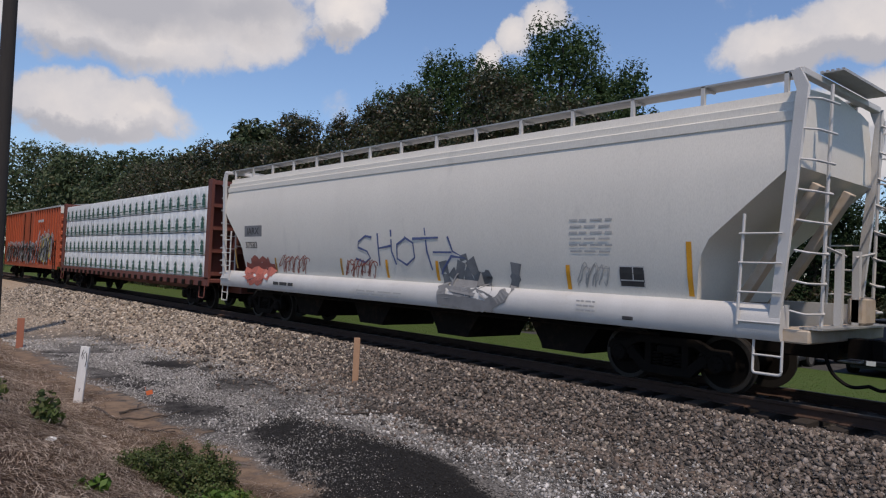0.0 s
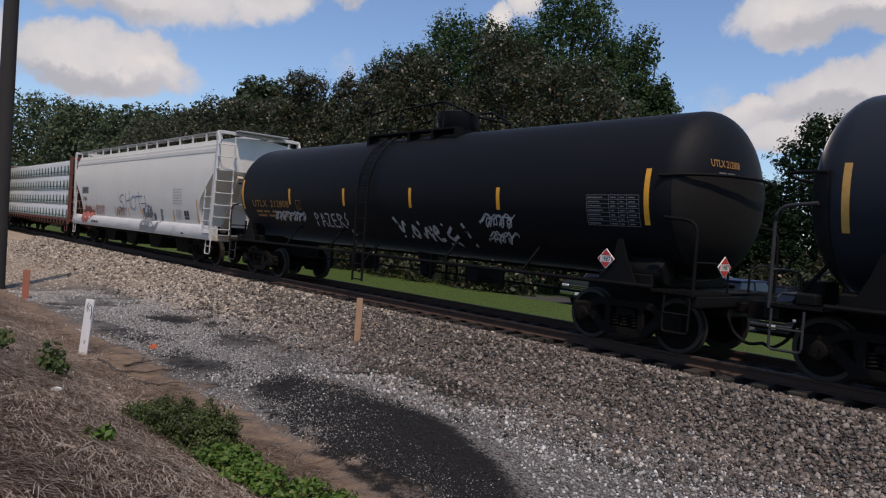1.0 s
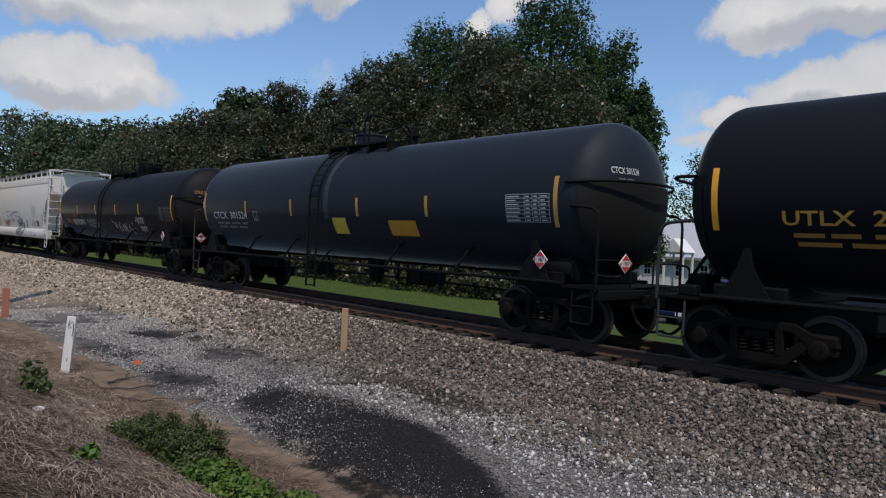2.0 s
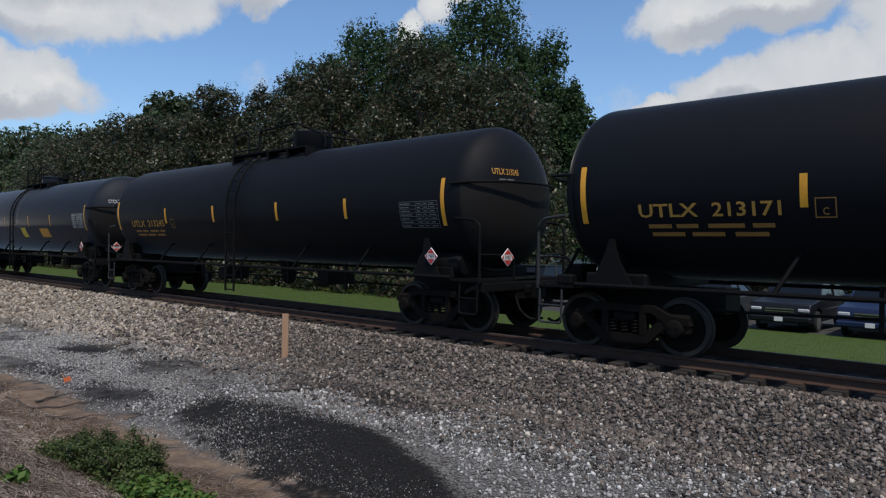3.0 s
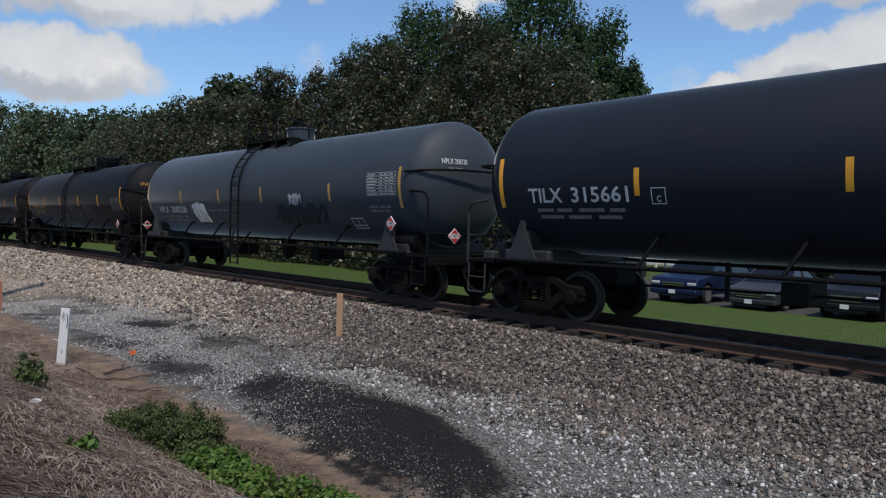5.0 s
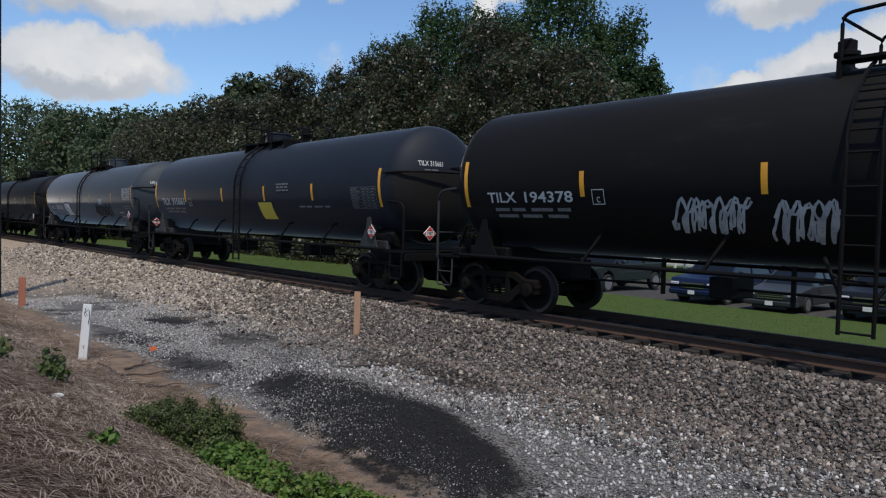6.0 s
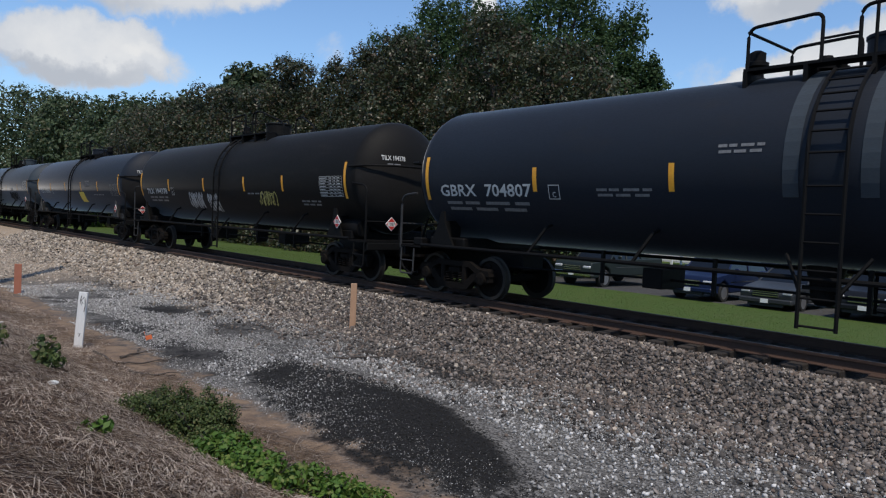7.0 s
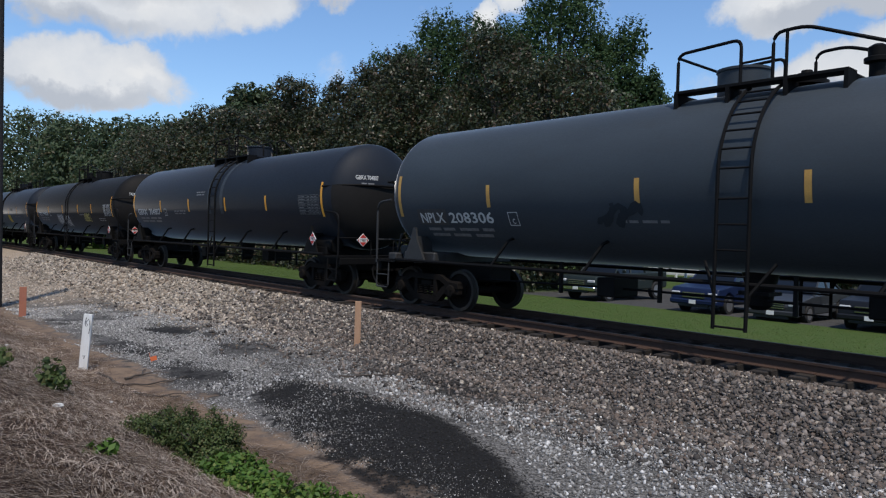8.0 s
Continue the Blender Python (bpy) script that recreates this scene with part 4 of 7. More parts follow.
def tank_car(spec):
    car = empty("tank_car", spec["label"], "tank car", "tank cars of the train")
    paint, iron = M[spec["paint"]], M[spec.get("iron", "black_iron")]
    more = spec.get("longer", 0.0)
    tank = part("tank", tank_shape(more), paint, car, spec["tank_label"], smooth=22)
    for d in (-1, 1):
        gusset = tank_end(car, d, iron, spec.get("tall", False))
        part("head_shield", head_shield(d, more), paint if spec["paint"] == "tank_grey" else M["shield"], car, "half-height head shield")
        part("saddle", gusset, M[spec.get("gusset", "black_iron")], car, "triangular bolster gussets")
        bogie(car, d * TRUCK_X)
    near_rail(car, iron, spec.get("struts", (-4.5, -2.2, 2.5, 4.85)))
    lx = spec["ladder"]
    for near in (True, False):
        tank_ladder(car, iron, lx, near, spec.get("ladder_wide", 0.42))
    if spec.get("bands"):
        for dx in spec["bands"]:
            b = Shape()
            for a0, a1 in zip(np.linspace(0.2, 1.9, 14), np.linspace(0.2, 1.9, 14)[1:]):
                r = TANK_R + 0.012
                b.add([(lx + dx + w, -r * math.sin(a), TANK_Z + r * math.cos(a)) for a in (a0, a1) for w in (-0.11, 0.11)], [(0, 1, 3, 2)])
            part("ladder_band", b, M["tank_grey"] if spec["paint"] != "tank_grey" else M["tank_black"], car, "worn paint band beside the ladder")
    dome_top(car, spec.get("dome", "pot"), spec.get("dome_x", 0.9), iron, paint)
    # underside: outlet, brake gear
    u = Shape().lathe([(0.62, 0.12), (0.70, 0.2), (0.95, 0.22), (1.25, 0.3)], 16, (0.3, 0, 0), "z")
    part("bottom_outlet", u.box(0.05, 0.55, -0.25, 0.25, 0.86, 0.92), iron, car)
    part("air_reservoir", Shape().lathe([(-0.6, 0.05), (-0.58, 0.2), (-0.5, 0.24), (0.5, 0.24), (0.58, 0.2), (0.6, 0.05)], 20, (7.15, -1.0, 1.34)), iron, car)
    g = Shape().box(-2.6, -2.2, -0.5, 0.3, 0.62, 0.98, 0.02).box(2.0, 2.45, -0.3, 0.6, 0.66, 1.0, 0.02)
    g.tube([(-6.4, -0.5, 0.72), (-2.6, -0.2, 0.78), (2.2, -0.1, 0.78), (6.4, 0.4, 0.70)], 0.025, 6)
    for x in (-3.4, -1.2, 1.1, 3.5):
        g.box(x - 0.03, x + 0.03, -0.6, -0.54, 0.62, 1.24)
    part("brake_gear", g, iron, car)
    part("brake_stand", Shape().box(-8.2, -7.9, -0.9, -0.35, 1.07, 1.42, 0.03).box(-8.15, -7.85, -1.3, -1.05, 1.07, 1.25, 0.03).tube([(-8.3, -0.95, 1.07), (-7.75, -1.2, 1.7)], 0.03, 6), M["grey_iron"] if spec.get("gusset") == "grey_iron" else iron, car)
    # reflective stripes
    mat = M[spec.get("stripe", "reflect")]
    for x, tall in [(-7.52, 1), (spec["s"][0], 0), (spec["s"][1], 0), (spec["s"][2], 0), (spec["s"][3], 0), (7.52 + more, 1)]:
        part("reflective_stripe", patch(Shape(), x - 0.05, x + 0.05, 2.11 if tall else 2.29, 3.04 if tall else 2.74), mat, car, smooth=60)
    # writing
    put = lambda a, b: on_tank(a, b, 0.009)
    ink = M[spec["ink"]]
    zt = spec.get("text_z", 2.2)
    for k in (0, 1):
        part("lettering", lettering(Shape(), spec["mark"][k], spec["tx"][2 * k], spec["tx"][2 * k + 1], zt, spec.get("text_h", 0.2), put), ink, car, smooth=0)
    small_lines(car, spec["tx"][0] + 0.15, spec["tx"][3] - 0.1, zt - 0.17, 2, M[spec.get("small", "mark_faint")])
    bx = spec["tx"][3] + 0.42
    f = Shape()
    for a, b, c, d in ((0, 0.26, 0, 0.015), (0, 0.26, 0.25, 0.265), (0, 0.015, 0, 0.265), (0.245, 0.26, 0, 0.265)):
        patch(f, bx + a, bx + b, zt - 0.05 + c, zt - 0.05 + d, n=2)
    lettering(f, "C", bx + 0.09, bx + 0.17, zt - 0.01, 0.10, put)
    part("plate_mark", f, ink if spec["paint"] != "tank_black" or spec["ink"] == "mark_white" else M["mark_rust"], car, smooth=0)
    if spec.get("table"):
        table_decal(car, 6.3 + more, 7.38 + more, 2.08 + spec.get("table_dz", 0), 2.60 + spec.get("table_dz", 0), M[spec["table"]])
    if spec.get("notes"):
        for x0, x1, z, n in spec["notes"]:
            small_lines(car, x0, x1, z, n, M[spec.get("note_ink", "mark_faint")], 0.045, 0.09)
    e = Shape()
    he = lambda a, b: on_head(a, b, 0.012, more)
    lettering(e, spec["mark"][0] + " " + spec["mark"][1], -0.92, -0.28, 3.12, 0.12, he)
    part("end_lettering", e, ink, car, smooth=0)
    e2 = Shape()
    for k in range(3):
        bars(e2, -0.78, -0.42, 3.0 - 0.085 * k, 0.035, he, (0, 0.4, 0.5, 1.0))
    part("end_lines", e2, M["mark_faint"], car, smooth=0)
    placard(car, spec.get("placard_x", 7.22), -1.46, spec.get("placard_z", 1.5))
    placard(car, 8.56, -0.72, 1.5, 82)
    return car


TANKS = [
    dict(x=5.462, paint="tank_black", ink="mark_rust", small="mark_rust", mark=("UTLX", "212808"), tx=(-6.88, -5.9, -5.7, -4.55), s=(-4.45, -1.58, 1.23, 4.09), placard_x=6.8, ladder=-0.55, dome="pot", dome_x=0.6, table="mark_faint",
         label="matt black tank car with white graffiti tags and amber stripes", tank_label="dull black painted tank"),
    dict(x=23.527, paint="tank_slate", ink="mark_white", mark=("CTCX", "301524"), tx=(-6.9, -5.9, -5.7, -4.55), s=(-4.6, -1.88, 1.31, 3.92), ladder=-0.5, bands=(0.42,), dome="drum", dome_x=0.3, table="mark_white", table_dz=0.12, text_h=0.22,
         stripe="reflect_dull", label="dark slate tank car with white stencils and yellow notices", tank_label="dark slate painted tank", tall=True),
    dict(x=41.594, paint="tank_black", ink="mark_amber", small="mark_rust", mark=("UTLX", "213245"), tx=(-6.55, -5.6, -5.4, -4.27), s=(-4.12, -1.27, 1.83, 4.53), ladder=-0.15, dome="pot", dome_x=0.85, table="mark_faint",
         label="matt black tank car with amber lettering and stripes", tank_label="dull black painted tank"),
    dict(x=59.81, paint="tank_black", ink="mark_amber", small="mark_rust", mark=("UTLX", "213171"), tx=(-6.56, -5.6, -5.4, -4.44), s=(-4.15, -1.37, 1.73, 4.62), ladder=-0.15, dome="pot", dome_x=0.85, table="mark_faint",
         label="matt black tank car with amber lettering and a scrawled white tag", tank_label="dull black painted tank"),
    dict(x=78.094, paint="tank_grey", ink="mark_white", mark=("NPLX", "208328"), tx=(-6.7, -5.85, -5.65, -4.32), s=(-4.58, -1.64, 1.13, 4.69), placard_z=1.75, ladder=-0.28, ladder_wide=0.5, dome="lid", dome_x=0.35, table="mark_white", table_dz=0.33, text_z=2.0, text_h=0.22,
         gusset="grey_iron", stripe="reflect_dull", notes=((-2.6, -1.2, 2.05, 1), (6.3, 7.1, 2.12, 2)), label="faded grey tank car with a bubble-letter graffiti piece", tank_label="faded blue-grey tank, dark towards the belly", tall=True),
    dict(x=96.238, paint="tank_slate", ink="mark_white", mark=("TILX", "315661"), tx=(-6.85, -6.08, -5.9, -4.72), s=(-4.55, -1.4, 1.6, 4.4), ladder=0.0, dome="drum", dome_x=0.3, table="mark_faint", text_h=0.26, notes=((2.4, 3.1, 2.75, 3), (3.6, 5.2, 2.1, 1)),
         gusset="grey_iron", label="dark slate tank car with pale lettering and a yellow notice", tank_label="dark slate painted tank"),
    dict(x=114.343, paint="tank_brown", ink="mark_white", mark=("TILX", "194378"), tx=(-6.91, -6.15, -6.0, -4.76), s=(-4.54, -1.31, 1.8, 4.27), ladder=0.0, dome="lid", dome_x=0.7, table="mark_white", table_dz=0.08, notes=((2.0, 3.0, 2.2, 1), (5.2, 6.2, 2.0, 2)),
         label="sooty black tank car with white and yellow graffiti tags", tank_label="sooty black painted tank", tall=True),
    dict(x=132.645, paint="tank_slate", ink="mark_white", mark=("GBRX", "704807"), tx=(-7.1, -6.0, -5.75, -4.5), s=(-4.4, -1.55, 1.56, 4.45), longer=0.13, ladder=0.78, ladder_wide=0.5, bands=(-0.5, 0.5), dome="lid", dome_x=0.55, table="mark_faint", table_dz=0.1, text_h=0.24, text_z=2.2,
         notes=((-3.0, -1.9, 2.3, 2), (-0.8, -0.1, 2.95, 2)), label="dark slate tank car with pale bands beside the ladder", tank_label="dark slate painted tank"),
    dict(x=151.256, paint="tank_grey", ink="mark_white", mark=("NPLX", "208306"), tx=(-6.87, -6.05, -5.9, -4.56), s=(-4.62, -1.14, 1.57, 4.5), ladder=0.57, ladder_wide=0.5, dome="drum", dome_x=0.45, table="mark_white", table_dz=0.3, text_z=1.98, text_h=0.22,
         gusset="grey_iron", stripe="reflect_dull", notes=((-1.6, -0.6, 2.0, 1),), label="faded grey tank car with white stencilled lettering", tank_label="faded blue-grey tank", tall=True),
]
TRAIN = []
for spec in TANKS:
    TRAIN.append((tank_car(spec), spec["x"]))


# ---- hopper car ----
def hopper_half(z):
    """Half width of the bowed body at height z."""
    return lerp_rows([(1.40, 1.36), (1.8, 1.47), (2.4, 1.555), (3.0, 1.58), (3.5, 1.56), (4.05, 1.47)], z)


def on_hopper(x, z, lift=0.006):
    return (x, -hopper_half(z) - lift, z)


def hopper_low(x):
    a = abs(x)
    return lerp_rows([(7.72, 1.42), (7.79, 1.85), (7.86, 2.16), (8.0, 2.40), (9.2, 3.42)], a)


def hopper_car():
    car = empty("hopper_car", "pale grey covered hopper car with blue, red and grey graffiti", "hopper car", "other cars of the train")
    s = Shape()
    xs = [-9.2, -8.9, -8.6, -8.3, -8.0, -7.86, -7.80, -7.72] + list(np.linspace(-7.2, 7.2, 13)) + [7.72, 7.80, 7.86, 8.0, 8.3, 8.6, 8.9, 9.2]
    n = 10
    rows = []
    for x in xs:
        lo = hopper_low(x)
        ring = []
        for k in range(n + 1):
            z = lo + (4.06 - lo) * k / n
            ring.append((x, -hopper_half(z), z))
        ring += [(x, -1.49, 4.06), (x, -1.49, 4.20), (x, -1.44, 4.22), (x, -1.44, 4.34), (x, -1.38, 4.36), (x, -1.36, 4.50), (x, -1.0, 4.58), (x, 0, 4.66)]
        ring += [(x, -y, z) for _, y, z in ring[-2::-1]]
        rows.append(ring)
    m = len(rows[0])
    fs = []
    for i in range(len(xs) - 1):
        fs += [(i * m + k, i * m + k + 1, (i + 1) * m + k + 1, (i + 1) * m + k) for k in range(m - 1)]
        fs.append((i * m + m - 1, i * m, (i + 1) * m, (i + 1) * m + m - 1))
    fs += [tuple(range(m)), tuple((len(xs) - 1) * m + k for k in range(m))]
    s.add([p for r in rows for p in r], fs)
    body = part("body", s, M["hopper"], car, "smooth bowed pale grey body", smooth=30)
    for sg in (-1, 1):
        out = [(sg * 1.30, 0.95), (sg * 1.57, 0.95), (sg * 1.62, 1.02), (sg * 1.61, 1.25), (sg * 1.56, 1.38), (sg * 1.46, 1.46), (sg * 1.30, 1.46)]
        part("side_sill", Shape().prism(out, -9.15, 9.1, "x"), M["hopper_sill"], car, "rounded white side sill", smooth=50)
        # roof running board on its supports
        part("running_board", Shape().prism(comb(sg * 0.95, sg * 1.36, 6, 4.78, 4.81), -9.25, 9.25, "x"), M["galv"], car, "grey grating running board")
        for k in range(15):
            x = -9.0 + 18.0 * k / 14
            part("board_bracket", Shape().box(x - 0.03, x + 0.03, min(sg * 1.30, sg * 1.36), max(sg * 1.30, sg * 1.36), 4.48, 4.80).box(x - 0.02, x + 0.02, min(sg * 0.98, sg * 1.33), max(sg * 0.98, sg * 1.33), 4.75, 4.785), M["hopper_sill"], car)
    hatch = Shape().box(-8.6, 8.6, -0.36, 0.36, 4.62, 4.76, 0.03)
    part("hatch_cover", hatch, M["galv"], car, "long trough hatch on the roof")
    for d in (-1, 1):
        x = d * 9.28
        part("end_sill", Shape().box(min(d * 8.9, d * 9.45), max(d * 8.9, d * 9.45), -1.5, 1.5, 0.94, 1.13, 0.02), M["hopper_rust"], car, "scraped end sill")
        part("center_sill", Shape().box(min(d * 6, d * 9.4), max(d * 6, d * 9.4), -0.3, 0.3, 0.66, 1.05, 0.02), M["steel"], car)
        part("coupler", coupler_shape(9.78 * d), M["cast"], car)
        part("air_hose", hose_shape(9.78 * d), M["black_iron"], car)
        for sg in (-1, 1):
            part("corner_post", Shape().prism([(d * 8.92, 1.0), (d * 9.06, 1.0), (d * 9.40, 4.50), (d * 9.28, 4.76), (d * 9.16, 4.72), (d * 9.24, 4.46)], sg * 1.60, sg * 1.52), M["hopper_sill"], car, "slim corner post")
            part("end_stile", Shape().tube([(d * 9.42, sg * 1.02, 1.1), (d * 9.5, sg * 1.02, 4.6)], 0.028, 6), M["hopper_sill"], car)
            for k in range(8):
                z = 1.35 + 0.42 * k
                xx = d * (9.27 + 0.02 * k)
                part("rung", Shape().tube(bent([(xx - d * 0.06, sg * 1.56, z + 0.04), (xx + d * 0.14, sg * 1.56, z), (xx + d * 0.20, sg * 1.02, z), (xx + d * 0.1, sg * 0.98, z + 0.05)], 0.05), 0.017, 6), M["hopper_sill"], car)
            part("side_stile", Shape().tube([(d * 8.50, sg * 1.63, 1.15), (d * 8.56, sg * 1.60, 2.75)], 0.024, 6), M["hopper_sill"], car)
            for k in range(4):
                part("side_rung", Shape().tube([(d * 8.5, sg * 1.63, 1.2 + 0.42 * k), (d * 9.12, sg * 1.63, 1.2 + 0.42 * k)], 0.016, 6), M["hopper_sill"], car)
            part("stirrup_step", rail_loop(Shape(), [(d * 8.72, sg * 1.55, 0.96), (d * 8.72, sg * 1.57, 0.48), (d * 9.12, sg * 1.57, 0.48), (d * 9.12, sg * 1.55, 0.96)], 0.02, 0.05).tube([(d * 8.72, sg * 1.57, 0.74), (d * 9.12, sg * 1.57, 0.74)], 0.015, 5), M["hopper_sill"], car)
            part("slope_brace", Shape().box(-0.07, 0.07, -0.11, 0.11, 0, 2.35, 0.01, pose(d * 7.95, sg * 0.62, 1.25, 0, d * 32, 0)), M["hopper_rust"], car, "tan slope-sheet brace")
            part("platform_rail", Shape().tube(bent([(d * 9.44, sg * 1.02, 2.3), (d * 9.44, sg * 0.2, 2.2)], 0.05), 0.02, 6), M["hopper_sill"], car)
            part("inner_post", Shape().box(min(d * 9.36, d * 9.46), max(d * 9.36, d * 9.46), sg * 0.35 - 0.05, sg * 0.35 + 0.05, 1.1, 2.3), M["hopper_sill"], car)
        part("top_beam", Shape().box(min(d * 9.2, d * 9.32), max(d * 9.2, d * 9.32), -1.56, 1.56, 4.68, 4.78, 0.01), M["hopper_sill"], car)
        part("end_walk", Shape().prism(comb(d * 9.3, d * 9.62, 5, 4.80, 4.84), -0.95, 0.95), M["galv"], car)
        part("crossover_step", Shape().prism(comb(d * 9.3, d * 9.6, 5, 1.14, 1.17), -1.45, 1.45), M["galv"], car)
        bogie(car, d * 7.05)
    part("brake_box", Shape().box(9.3, 9.55, 0.3, 0.8, 1.17, 1.6, 0.04), M["hopper_rust"], car)
    for x in (-4.75, -1.6, 1.55, 4.7):
        o = [(x - 1.25, 1.42), (x + 1.25, 1.42), (x + 0.55, 0.42), (x + 0.5, 0.30), (x - 0.5, 0.30), (x - 0.55, 0.42)]
        part("discharge_gate", Shape().prism(o, -0.85, 0.85), M["steel"], car, "dark sloping discharge hopper")
    part("train_line", Shape().tube([(-7, -1.2, 0.85), (7, -1.2, 0.85)], 0.03, 6), M["steel"], car)
    # stripes, stencils and graffiti
    for x, z0, z1, m in ((-8.35, 1.55, 2.2, "reflect_dull"), (-5.7, 1.52, 1.92, "reflect_dull"), (-2.16, 1.52, 1.95, "reflect_dull"), (-0.19, 1.52, 1.95, "reflect"), (1.65, 1.52, 1.95, "reflect"), (5.27, 1.5, 1.94, "reflect"), (7.66, 1.5, 2.35, "reflect")):
        part("reflective_stripe", patch(Shape(), x - 0.045, x + 0.045, z0, z1, on_hopper), M[m], car, smooth=60)
    put = lambda a, b: on_hopper(a, b, 0.008)
    part("mark_panel", patch(Shape(), -7.66, -6.5, 2.56, 2.9, on_hopper, lift=0.003), M["spray_grey"], car, smooth=0)
    part("lettering", lettering(lettering(Shape(), "IARX", -7.5, -6.68, 2.63, 0.21, put), "37583", -7.6, -6.8, 2.2, 0.2, put), M["mark_black"], car, smooth=0)
    sill = lambda a, b: (a, -1.632, b)
    part("maker_mark", bars(Shape(), -5.5, -4.35, 1.13, 0.09, sill, (0, 0.28, 0.33, 0.7, 0.75, 1.0)), M["mark_black"], car, smooth=0)
    for x0, x1, z, k in ((5.33, 6.25, 2.72, 6),):
        small_lines(car, x0, x1, z, k, M["stencil_grey"], 0.035, 0.11, put)
    small_lines(car, -1.2, 0.6, 1.16, 2, M["stencil_grey"], 0.03, 0.08, sill)
    small_lines(car, 5.6, 6.0, 1.3, 3, M["stencil_grey"], 0.03, 0.08, sill)
    part("panel_mark", patch(Shape(), 6.37, 6.84, 1.60, 1.94, on_hopper, n=3, lift=0.004), M["mark_black"], car, smooth=0)
    f = Shape()
    for a, b, c, e in ((6.36, 6.85, 1.59, 1.61), (6.36, 6.85, 1.93, 1.95), (6.36, 6.38, 1.59, 1.95), (6.83, 6.85, 1.59, 1.95), (6.38, 6.83, 1.70, 1.72), (6.62, 6.64, 1.72, 1.93)):
        patch(f, a, b, c, e, on_hopper, n=1, lift=0.009)
    part("panel_lines", f, M["mark_white"], car, smooth=0)
    part("vent", Shape().box(6.55, 6.75, -1.64, -1.60, 1.06, 1.12, 0.01), M["mark_black"], car)
    word = Shape()
    for pts in TAG_SHOT:
        word.ribbon([(-1.46 + a, 1.86 + b) for a, b in pts], 0.026, put)
    part("graffiti", word, M["spray_blue"], car, "blue sprayed tag", smooth=0)
    part("graffiti", strokes(5, -5.5, -3.8, 1.5, 2.0, 5, 0.013, put), M["spray_red"], car, "thin red sprayed tag", smooth=0)
    part("graffiti", strokes(8, -2.1, -0.6, 1.48, 1.95, 5, 0.013, put), M["spray_red"], car, "thin red sprayed tag", smooth=0)
    part("graffiti", strokes(12, 5.45, 6.15, 1.55, 2.0, 4, 0.008, put), M["stencil_grey"], car, "faint grey scrawl", smooth=0)
    both = lambda a, b: on_hopper(a, b, 0.007) if b > 1.46 else (a, -1.634 + max(0.0, b - 1.25) * 0.5, b)
    heart = Shape()
    for k in range(5):
        z = 1.18 + 0.16 * k
        w = (0.5, 0.85, 1.0, 0.95, 0.6)[k]
        heart.ribbon([(-6.7 - w + 2 * w * i / 12, z + 0.05 * math.sin(i * 1.3 + k)) for i in range(13)], 0.095, both)
    part("graffiti", heart, M["spray_red"], car, "red sprayed patch", smooth=0)
    grey = Shape()
    blobs = [[(1.85, 1.95), (1.95, 1.4), (2.0, 1.05)], [(2.1, 1.75), (2.3, 1.5), (2.45, 1.95)], [(2.5, 2.1), (2.65, 1.5), (2.75, 1.2)], [(2.7, 2.0), (2.95, 1.55), (3.3, 1.72), (3.05, 1.45), (3.4, 1.3)],
             [(1.9, 1.15), (2.6, 1.1), (3.3, 1.05), (3.7, 1.2), (3.95, 1.55), (4.0, 1.95)], [(2.0, 1.3), (2.9, 1.3), (3.5, 1.15)], [(2.2, 1.45), (3.0, 1.4)]]
    for b in blobs:
        grey.ribbon([(p[0], p[1]) for p in bent([(a, c, 0) for a, c in b], 0.25, 5)], 0.125, both)
    part("graffiti", grey, M["spray_grey"], car, "large grey sprayed piece", smooth=0)
    return car


TAG_SHOT = [
    [(0.72, 0.62), (0.45, 0.66), (0.15, 0.52), (0.12, 0.38), (0.5, 0.28), (0.62, 0.12), (0.40, 0.0), (0.0, 0.10)],
    [(0.95, 0.72), (0.98, 0.3), (1.0, -0.06)], [(1.0, 0.36), (1.5, 0.42)], [(1.48, 0.80), (1.5, 0.3), (1.66, -0.02)],
    [(2.05, 0.60), (1.72, 0.45), (1.70, 0.12), (2.05, -0.02), (2.35, 0.15), (2.32, 0.48), (2.0, 0.62)],
    [(2.3, 0.58), (3.2, 0.60)], [(2.72, 0.82), (2.8, 0.3), (2.95, -0.12)],
    [(3.0, 0.28), (3.62, 0.28)], [(3.5, 0.62), (3.65, 0.3), (4.05, 0.16), (3.6, 0.2), (3.3, -0.1), (3.25, -0.2)]]


